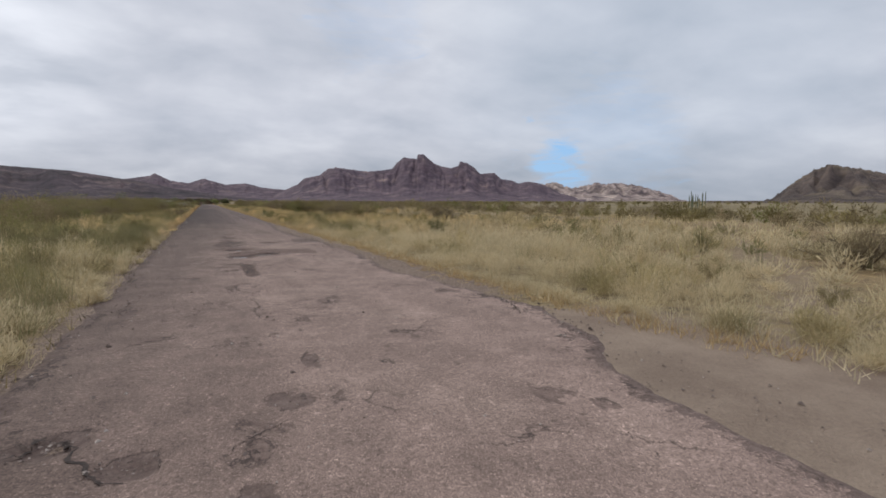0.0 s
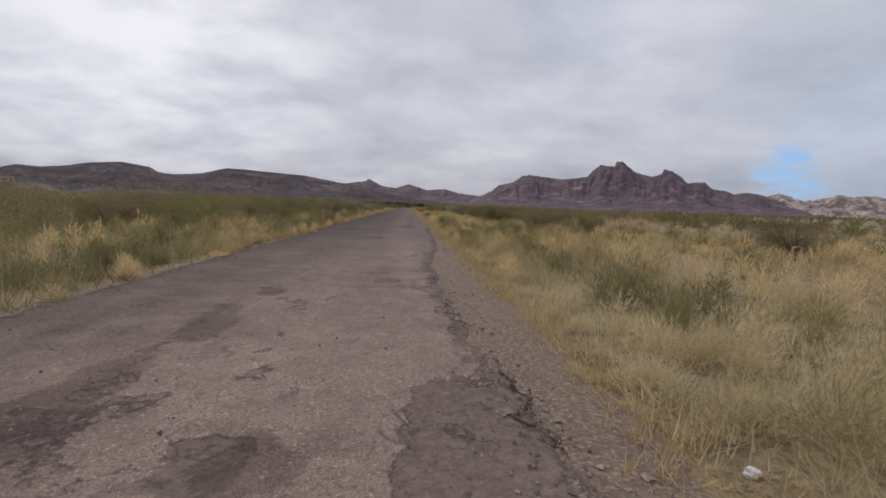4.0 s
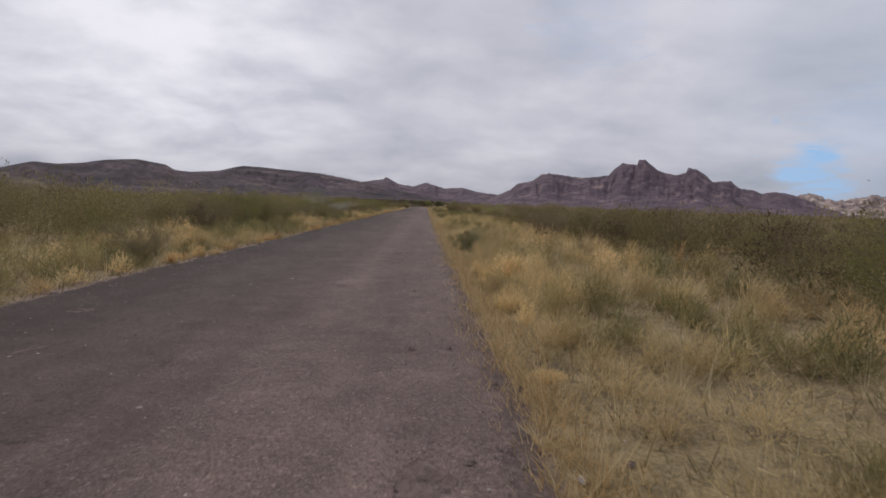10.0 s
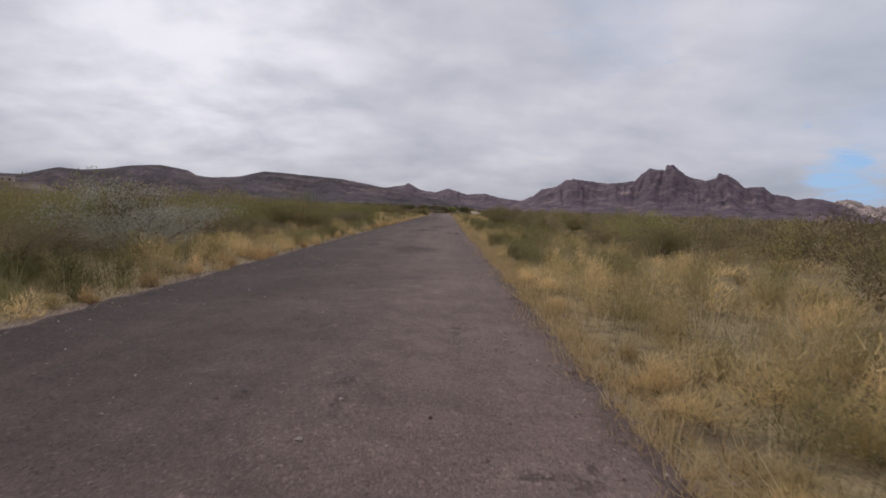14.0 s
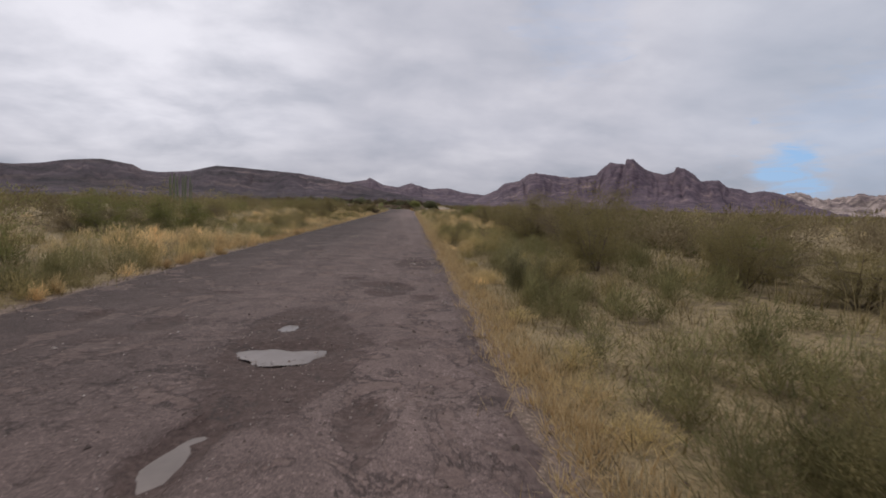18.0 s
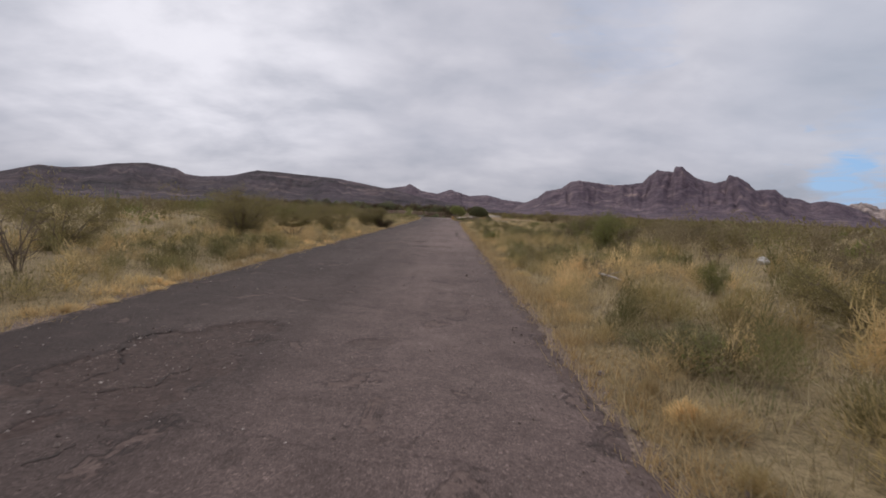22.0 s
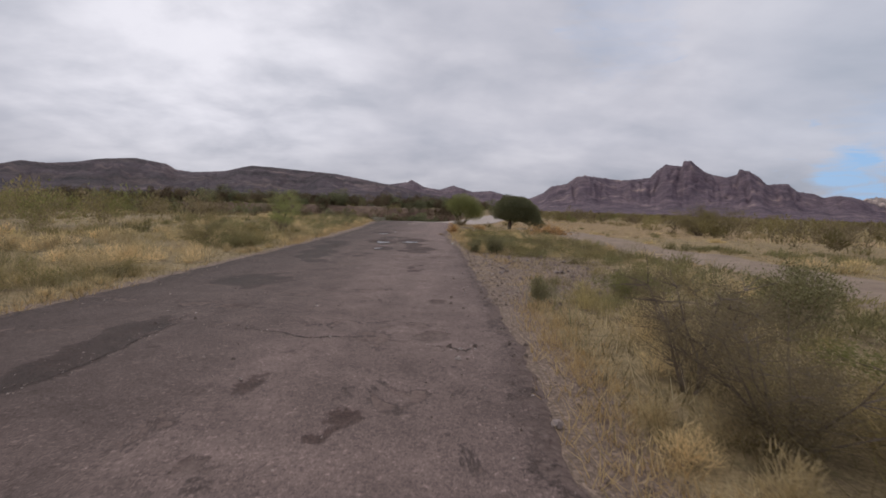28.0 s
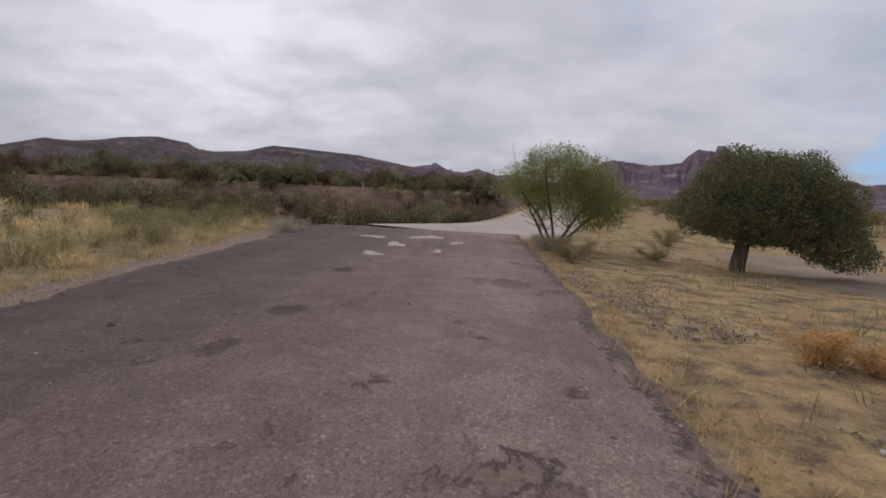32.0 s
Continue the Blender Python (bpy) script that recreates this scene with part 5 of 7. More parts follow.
def build_grass():
    near = np.concatenate([scatter(2.2, 7.4, -2, 274, 2.3), scatter(-7.2, -2.6, 1, 277, 2.3)])
    near = near[open_ground(near, -0.12)]
    gap = fnoise(near[:, 0] * 0.8, near[:, 1] * 0.8, 85, 3)
    bank = smooth(231, 234.5, near[:, 1]) * (1 - smooth(238, 244, near[:, 1])) * (1 - smooth(5.0, 6.6, near[:, 0])) * (near[:, 0] > 0)
    mown = trodden(near)
    near = near[(gap > 0.1) & (RNG.random(len(near)) > np.maximum(0.85 * bank, 0.93 * mown))]
    near = near[RNG.random(len(near)) < 0.3 + 0.9 * np.where(near[:, 0] > 0, dryness(near[:, 0], near[:, 1]), 1.0)]
    h = field(near) * RNG.uniform(0.6, 1.2, len(near))
    rim = np.maximum(near[:, 0] - grass_right(near[:, 1]), grass_left(near[:, 1]) - near[:, 0])
    first = rim < 1.6
    for name, pick, per, wide in (("tall_grass", first, 44, 0.0045), ("deep_grass", ~first, 20, 0.007)):
        q = near[pick]
        stuff(name, blades(name, q, ground_z(q[:, 0], q[:, 1]), h[pick] * 0.86, per, 0.08 + 0.3 * h[pick], wide, 1.25, STRAW), "tall dry straw-coloured bunch grass in clumps along the road verges", "grass")
    tuft = (fnoise(near[:, 0] * 0.7, near[:, 1] * 0.7, 89, 3) > 0.47) & ((near[:, 0] < 0) | (dryness(near[:, 0], near[:, 1]) > 0.35))
    q = near[tuft]
    stuff("seed_plumes", blades("seed_plumes", q, ground_z(q[:, 0], q[:, 1]), h[tuft] * 1.02, 22, 0.1 + 0.3 * h[tuft], 0.005, 1.0, PLUME, along=False), "fine pale seed heads standing above the bunch grass", "grass")
    litter = np.concatenate([scatter(2.2, 6.4, -2, 274, 24), scatter(6.4, 9, -2, 274, 5), scatter(-6.0, -2.6, 1, 277, 14)])
    litter = litter[open_ground(litter) & (RNG.random(len(litter)) > 0.85 * trodden(litter)) & ~((litter[:, 0] > 0) & (litter[:, 0] < 6.5) & (litter[:, 1] > 231) & (litter[:, 1] < 241) & (RNG.random(len(litter)) < 0.8))]
    stuff("grass_litter", blades("grass_litter", litter, ground_z(litter[:, 0], litter[:, 1]), RNG.uniform(0.07, 0.28, len(litter)), 5, 0.15, 0.0125, 1.15, LITTER), "short dry grass and litter between the clumps", "grass")
    mid = np.concatenate([scatter(7.4, 19, -4, 290, 1.25), scatter(-19, -7.2, 2, 278, 1.25)])
    mid = mid[open_ground(mid) & (RNG.random(len(mid)) > 0.8 * trodden(mid))]
    mid = mid[fnoise(mid[:, 0] * 0.5, mid[:, 1] * 0.5, 86, 3) > 0.36]
    hm = field(mid) * RNG.uniform(0.7, 1.35, len(mid))
    stuff("meadow_grass", blades("meadow_grass", mid, ground_z(mid[:, 0], mid[:, 1]), hm, 14, 0.08 + 0.25 * hm, 0.021, 0.85, STRAW), "patchy dry grass on the flat land beside the road", "grass")
    low = np.concatenate([scatter(2.3, 10, 234, 292, 20), scatter(10, 17, 240, 300, 9), scatter(17, 48, 236, 330, 2.6)])
    low = low[open_ground(low) & (fnoise(low[:, 0] * 0.6, low[:, 1] * 0.6, 94, 3) > 0.47) & ~((low[:, 0] < 6.5) & (low[:, 1] < 240) & (RNG.random(len(low)) < 0.85)) & ((low[:, 1] > 252) | (low[:, 0] > 9) | (RNG.random(len(low)) < 0.45))]
    stuff("trodden_straw", blades("trodden_straw", low, ground_z(low[:, 0], low[:, 1]), RNG.uniform(0.03, 0.14, len(low)) * (1 - 0.55 * trodden(low)), 9, 0.12, 0.01, 1.6, EDGE_STRAW, along=False), "low flattened yellow straw on dusty ground", "grass")
    far = np.concatenate([scatter(19, 75, 0, 380, 0.25), scatter(-75, -19, 10, 380, 0.25), scatter(-19, 19, 330, 380, 0.6)])
    far = far[open_ground(far)]
    far = far[fnoise(far[:, 0] * 0.16, far[:, 1] * 0.16, 87, 3) > 0.47]
    stuff("distant_grass", blades("distant_grass", far, ground_z(far[:, 0], far[:, 1]), np.full(len(far), 0.55), 14, 0.55, 0.07, 0.6, STRAW), "distant pale patches of dry grass", "grass")
    y = RNG.uniform(3, 272, 19000)
    side = RNG.random(len(y)) < 0.68
    side = side | (y < 140)
    keep = ~((y < 40) & (RNG.random(len(y)) < 0.55)) & ~((y > 232) & (y < 241) & (RNG.random(len(y)) < 0.8))
    y, side = y[keep], side[keep]
    x = np.where(side, grass_right(y) + RNG.normal(0.12, 0.17, len(y)), grass_left(y) - RNG.normal(0.1, 0.16, len(y)))
    rim = np.stack([x, y], 1)
    few = RNG.random(len(y)) > 0.7 * trodden(rim)
    rim, x, y = rim[few], x[few], y[few]
    stuff("verge_straw", blades("verge_straw", rim, ground_z(x, y), RNG.uniform(0.05, 0.24, len(y)), 9, 0.07, 0.009, 1.3, EDGE_STRAW, along=False), "short flattened yellow straw at the asphalt edge", "grass")
    sage = np.concatenate([scatter(3.5, 12, 2, 272, 0.2), scatter(-10, -3.2, 2, 272, 0.6), scatter(-9, -3.2, 0, 60, 1.3), scatter(2.7, 8, 239, 255, 1.0)])
    sage = sage[open_ground(sage) & (RNG.random(len(sage)) > 0.8 * trodden(sage))]
    sage = sage[fnoise(sage[:, 0] * 0.25, sage[:, 1] * 0.25, 88, 3) > 0.42]
    stuff("feathery_shrubs", blades("feathery_shrubs", sage, ground_z(sage[:, 0], sage[:, 1]), RNG.uniform(0.35, 0.8, len(sage)), 26, 0.15, 0.009, 0.8, SAGE), "low feathery grey-green shrubs among the grass", "shrub")


def tuft_cloud(name, x, y, high, wide, hue, per, length, width, label):
    """Soft rounded plants: domes of fine blades that spread outwards and upwards."""
    n = len(x)
    a, up = RNG.uniform(0, 2 * np.pi, (n, per)), RNG.random((n, per)) ** 0.8
    out = np.sqrt(1 - up * up)
    d = np.stack([np.cos(a) * out, np.sin(a) * out, up], 2)
    lobe = 0.72 + 0.56 * vnoise(a * 0.9 + x[:, None] * 3.1, up * 2.6 + y[:, None] * 1.7, 77)
    reach = RNG.random((n, per)) ** 0.5 * lobe
    p = d * reach[..., None] * np.stack([wide, wide, high], 1)[:, None]
    root = np.stack([x, y, ground_z(x, y) + 0.02], 1)
    way = d * [0.85, 0.85, 0.5] + [0.12, -0.05, 0.62]
    v, f, s = slivers((p + root[:, None]).reshape(-1, 3), way.reshape(-1, 3), length * np.repeat(0.75 + 0.35 * high / (high.mean() + 1e-6), per)[:, None], RNG, width)
    plant = np.clip(-0.07 + RNG.normal(0, 0.17, n) + 0.9 * (fnoise(x * 0.5, y * 0.5, 99, 3) - 0.5), -0.5, 0.4)
    pieces = [("hue", np.repeat(np.clip(hue + RNG.normal(0, 0.05, n), 0, 1), 3 * per)), ("plant", np.repeat(plant, 3 * per))]
    stuff(name, from_arrays(name, v, f, s, TUFT, pieces), label, "grass")


def tuft_hue(x, y):
    """What grows where: 0 green shrubs, 0.4 olive, 0.75 straw, 1 rusty."""
    dry = dryness(x, y)
    patch = fnoise(x * 0.42, y * 0.3, 131, 3)
    spot = fnoise(x * 1.1, y * 1.1, 133, 2)
    hue = 0.28 + 0.66 * (dry - 0.5) + 2.4 * (patch - 0.5) + 1.0 * (spot - 0.5)
    rust = 0.85 * smooth(0.7, 0.78, fnoise(x * 0.6, y * 0.6, 135, 3)) * (1 - 0.8 * smooth(110, 118, y) * (1 - smooth(148, 154, y)))
    return np.clip(hue, 0.02, np.where(x > 0, 0.3 + 0.55 * np.clip(dry, 0, 1), 0.82)) * (1 - rust) + 0.93 * rust


def build_tufts():
    """The rounded plants that cover both verges, finer beside the asphalt."""
    for name, zone, per, length, width, label in (
            ("verge_tufts", scatter(2.6, 4.7, -1, 257, 3.6), 520, 0.085, 0.034, "soft rounded tufts of straw and grey-green plants along the asphalt"),
            ("meadow_tufts", scatter(4.7, 8.2, -1, 257, 2.3), 230, 0.12, 0.042, "patchy straw and olive tufts behind the verge"),
            ("far_verge_tufts", scatter(-5.2, -2.8, 1, 274, 3.2), 260, 0.11, 0.04, "soft rounded tufts of straw and olive plants along the asphalt"),
            ("far_meadow_tufts", scatter(-8.8, -5.2, 1, 274, 1.7), 150, 0.15, 0.05, "patchy straw and olive tufts behind the verge"),
            ("plain_tufts", np.concatenate([scatter(8.2, 22, -2, 290, 0.7), scatter(-22, -8.8, 2, 276, 0.7)]), 90, 0.22, 0.07, "straw and olive tufts spread over the plain")):
        p = zone
        p = p[RNG.random(len(p)) > 0.85 * brush_side(p[:, 0], p[:, 1])]
        p = p[open_ground(p, np.where((p[:, 0] < 0) & (p[:, 1] < 200), 0.12, -0.3)) & (RNG.random(len(p)) > 0.93 * trodden(p))]
        bank = smooth(231, 234.5, p[:, 1]) * (1 - smooth(238, 243, p[:, 1])) * (1 - smooth(5.0, 6.6, p[:, 0])) * (p[:, 0] > 0)
        p = p[RNG.random(len(p)) > 0.9 * bank]
        x, y = p[:, 0], p[:, 1]
        rim = np.maximum(x - grass_right(y), grass_left(y) - x)
        high = field(p) * RNG.uniform(0.5, 1.05, len(p)) * (0.45 + 0.55 * smooth(0.1, 1.0, rim))
        wide = (0.18 + 0.27 * RNG.random(len(p))) * (0.5 + 0.5 * smooth(0.0, 0.9, rim)) * (1.0 if name != "plain_tufts" else 1.5)
        hue = tuft_hue(x, y)
        hue = hue + (0.74 - hue) * (1 - smooth(0.15, 0.9, rim)) * np.where((x > 0) | (y > 140), 0.9, 0.35)
        # tufts along the left asphalt edge turn taller and darker rusty brown
        dead = (x < 0) * smooth(3, 7, y) * (1 - smooth(150, 165, y)) * (1 - smooth(0.25, 0.55, rim))
        tuft_cloud(name, x, y, high * (1 + 1.6 * dead), wide, hue + (1.0 - hue) * 0.85 * dead, per, length, width, label)


def build_gravel():
    y = RNG.uniform(-3, 272, 11000)
    side = RNG.random(len(y)) < 0.6
    edge_r, edge_l = road_right(y), road_left(y)
    x = np.where(side, edge_r + np.abs(RNG.normal(0, 0.35, len(y))) - 0.08, edge_l - np.abs(RNG.normal(0, 0.2, len(y))) + 0.08)
    bx, by = RNG.uniform(2.7, 6.4, 13000), RNG.uniform(231.5, 242, 13000)
    hx, hy = [], []
    for cx, cy, rx, ry, deep, wet, soil in HOLES:
        if soil > 0.6:
            k = int(90 * rx * ry / 0.2) + 8
            hx.append(RNG.normal(cx, rx * 0.7, k))
            hy.append(RNG.normal(cy, ry * 0.7, k))
    for half, *bends in CRACKS:
        for (ax, ay), (qx, qy) in zip(bends[:-1], bends[1:]):
            k = int(34 * math.hypot(qx - ax, qy - ay) * (half / 0.015)) + 3
            f = RNG.random(k)
            hx.append(ax + (qx - ax) * f + RNG.normal(0, 0.07, k))
            hy.append(ay + (qy - ay) * f + RNG.normal(0, 0.07, k))
    lx, ly = RNG.uniform(-2.7, 2.7, 26000), RNG.uniform(-1, 271, 26000)
    ky = 256 + 9 * RNG.random(5200)
    kx = 2.2 + 0.16 * (265 - ky) + np.abs(RNG.normal(0, 0.55, 5200))
    spot = fnoise(kx * 1.3, ky * 1.3, 98, 3) > 0.47
    x, y = np.concatenate([x, bx, *hx, lx, kx[spot]]), np.concatenate([y, by, *hy, ly, ky[spot]])
    dry = np.ones(len(x), bool)
    for cx, cy, rx, ry, _ in PUDDLES:
        dry &= np.hypot((x - cx) / rx, (y - cy) / ry) > 1.15
    x, y = x[dry], y[dry]
    n = len(x)
    r = RNG.uniform(0.006, 0.02, n) * (1 + 1.2 * (RNG.random(n) < 0.06))
    r = np.where((x > 2.7) & (y > 231) & (y < 242), r * RNG.uniform(0.5, 1.2, n), r)
    r = np.where((x < 2.0) & (x > -2.2), r * 0.62, r)
    on = (x < road_right(y)) & (x > road_left(y))
    z = np.where(on, -0.002, -0.03)
    unit = np.array([(1, 0, 0), (-0.5, 0.87, 0), (-0.5, -0.87, 0), (0.2, 0.1, 0.95), (-0.2, -0.1, 0.8)], float)
    ang = RNG.uniform(0, 6.28, n)
    v = unit[None] * RNG.uniform(0.6, 1.3, (n, 5, 1)) * r[:, None, None]
    v = np.stack([v[..., 0] * np.cos(ang)[:, None] - v[..., 1] * np.sin(ang)[:, None], v[..., 0] * np.sin(ang)[:, None] + v[..., 1] * np.cos(ang)[:, None], v[..., 2] * 0.75], -1)
    v += np.stack([x, y, z + r * 0.2], 1)[:, None]
    tri = np.array([(0, 1, 3), (1, 4, 3), (1, 2, 4), (2, 0, 4), (0, 3, 4)])
    f = (5 * np.arange(n)[:, None, None] + tri[None]).ravel()
    stuff("gravel", from_arrays("gravel", v.reshape(-1, 3), f, np.full(5 * n, 3), GRAVEL), "loose brown gravel on the shoulders and in the potholes", "gravel")


# ---- bushes and trees ----


def tubes(paths, sides=4):
    """Tapered tubes along paths of (x, y, z, radius) rows, joined."""
    V, F, S, base = [], [], [], 0
    ca = [(math.cos(2 * math.pi * i / sides), math.sin(2 * math.pi * i / sides)) for i in range(sides)]
    for p in paths:
        p = np.asarray(p, float)
        t = np.gradient(p[:, :3], axis=0)
        t /= np.linalg.norm(t, axis=1, keepdims=True) + 1e-9
        side = np.cross(t, np.where(np.abs(t[:, 2:3]) > 0.9, [[1.0, 0, 0]], [[0, 0, 1.0]]))
        side /= np.linalg.norm(side, axis=1, keepdims=True) + 1e-9
        other = np.cross(t, side)
        for c, s in ca:
            V.append(p[:, :3] + (side * c + other * s) * p[:, 3:4])
        m = len(p)
        for i in range(sides):
            j = (i + 1) % sides
            for k in range(m - 1):
                F += [base + i * m + k, base + j * m + k, base + j * m + k + 1, base + i * m + k + 1]
                S.append(4)
        base += sides * m
    return np.concatenate(V), F, S


def limb(rng, start, way, length, r0, r1, bend=0.25, n=5, droop=0.0):
    p, d = Vector(start), Vector(way).normalized()
    rows = []
    for i in range(n):
        f = i / (n - 1)
        rows.append((*p, r0 + (r1 - r0) * f))
        d = (d + Vector((rng.gauss(0, bend), rng.gauss(0, bend), rng.gauss(0, bend * 0.6) - droop)) * 0.5).normalized()
        p = p + d * (length / (n - 1))
    return rows


def leaves(points, size, rng, slim=1.0, up=0.3):
    """Small folded leaves at the given points: two triangles each."""
    n = len(points)
    d = rng.normal(0, 1, (n, 3))
    d[:, 2] += up
    d /= np.linalg.norm(d, axis=1, keepdims=True)
    e = np.cross(d, rng.normal(0, 1, (n, 3)))
    e /= np.linalg.norm(e, axis=1, keepdims=True) + 1e-9
    s = size * rng.uniform(0.6, 1.35, (n, 1))
    v = np.empty((n, 4, 3))
    v[:, 0], v[:, 2] = points - d * s * 0.5, points + d * s * 0.5
    fold = np.cross(d, e) * s * 0.12
    v[:, 1], v[:, 3] = points + e * s * 0.28 * slim + fold, points - e * s * 0.28 * slim + fold
    k = 4 * np.arange(n)[:, None]
    return v.reshape(-1, 3), np.concatenate([k + [0, 1, 2], k + [0, 2, 3]], 1).ravel(), np.full(2 * n, 3)


def slivers(points, way, size, rng, width):
    """Slender leaves and twig ends, one triangle each, pointing roughly along way."""
    n = len(points)
    d = way + rng.normal(0, 0.55, (n, 3))
    d /= np.linalg.norm(d, axis=1, keepdims=True) + 1e-9
    face = way * [0.8, 0.8, 0.3] + [0, 0, 0.55] + rng.normal(0, 0.2, (n, 3))
    e = np.cross(d, face)
    e /= np.linalg.norm(e, axis=1, keepdims=True) + 1e-9
    s = size * rng.uniform(0.6, 1.35, (n, 1))
    v = np.empty((n, 3, 3))
    v[:, 0], v[:, 1], v[:, 2] = points - d * s * 0.4 + e * s * width, points - d * s * 0.4 - e * s * width, points + d * s * 0.6
    return v.reshape(-1, 3), np.arange(3 * n), np.full(n, 3)


BUSH_LABEL = {
    "thicket": "low dense dark brown bush filling in the shadow under another bush",
    "olive": "dense olive-brown desert bush among dry grass",
    "brown": "twiggy brown leafless-looking desert bush",
    "green": "fresh green leafy desert bush beside the road",
    "grey": "pale silvery-grey desert shrub",
    "rust": "dried rust-orange bush with curled leaves",
    "feathery": "feathery light green small desert tree beside the road",
    "sage": "soft rounded grey-green shrub in dry grass",
    "sapling": "spindly open sapling with sparse green leaves",
    "bare": "small bare grey-brown twiggy bush",
    "umbrella": "small spreading desert tree with a flat olive crown",
}


LEAF["sage"], LEAF["sapling"], LEAF["bare"], LEAF["umbrella"], LEAF["feathery"] = SAGE, LEAF["green"], LEAF["brown"], LEAF["olive"], LEAF["fresh"]


def make_bush(kind, seed, high, wide, count, leaf, stems=9, slim=1.0, twigs=4, lift=0.0):
    """One bush: stems and crown under an Empty at its base."""
    rng, nr = random.Random(seed), np.random.default_rng(seed)
    paths, tips = [], []
    for i in range(stems):
        a = 2 * math.pi * (i + rng.random() * 0.8) / stems
        out = rng.uniform(0.25, 1.0)
        way = (math.cos(a) * out * wide, math.sin(a) * out * wide, high * rng.uniform(0.75, 1.1))
        ll = math.sqrt(sum(c * c for c in way)) * rng.uniform(0.75, 1.0)
        main = limb(rng, (rng.gauss(0, 0.04), rng.gauss(0, 0.04), -0.08), way, ll, 0.016 * high, 0.004, 0.35, 4)
        paths.append(main)
        for q in main[1:]:
            for _ in range(twigs):
                w2 = (math.cos(a) + rng.gauss(0, 0.9), math.sin(a) + rng.gauss(0, 0.9), rng.uniform(0.0, 1.0))
                tw = limb(rng, q[:3], w2, ll * rng.uniform(0.18, 0.38), 0.005 * high, 0.0015, 0.35, 3)
                paths.append(tw)
                tips += [r[:3] for r in tw[1:]]
    tips = np.array(tips)
    count = int(count * 9)
    pts = tips[nr.integers(0, len(tips), count)] + np.clip(nr.normal(0, 0.075 * wide + 0.02, (count, 3)), -0.24, 0.24)
    pts[:, 2] = np.maximum(pts[:, 2], 0.03) * (1 - lift) + lift * high
    way = pts - (0, 0, 0.3 * high)
    way = way / (np.linalg.norm(way, axis=1, keepdims=True) + 1e-6) + (0, 0, 0.4)
    v, f, s = tubes(paths, 3)
    b = thing("bush", BUSH_LABEL[kind], "bush", "desert bushes")
    part("stem_tangle", from_arrays("stem_tangle", v, f, s, TWIG), b, "thin grey-brown twigs")
    v, f, s = slivers(pts, way, leaf * 0.58, nr, 0.3 if slim > 0.8 else 0.25)
    part("crown", from_arrays("crown", v, f, s, LEAF[kind]), b)
    return b


def brush_side(x, y):
    """How thick the brush stands at a place, 0 to 1."""
    right = np.interp(y, [0, 35, 50, 62, 95, 104, 128, 150, 170, 200, 212, 270, 300], [24, 18, 11.5, 7.6, 7.2, 7.6, 6.2, 8.4, 9.5, 9.5, 14, 17, 12])
    left = np.interp(y, [0, 30, 50, 70, 100, 125, 140, 175, 200, 215, 268, 300], [9.5, 8.5, 7.0, 5.4, 5.2, 5.2, 9.5, 10.5, 9.5, 12, 14, 8])
    edge = np.where(x > 0, x - right, -x - left)
    return smooth(-0.6, 2.2, edge)


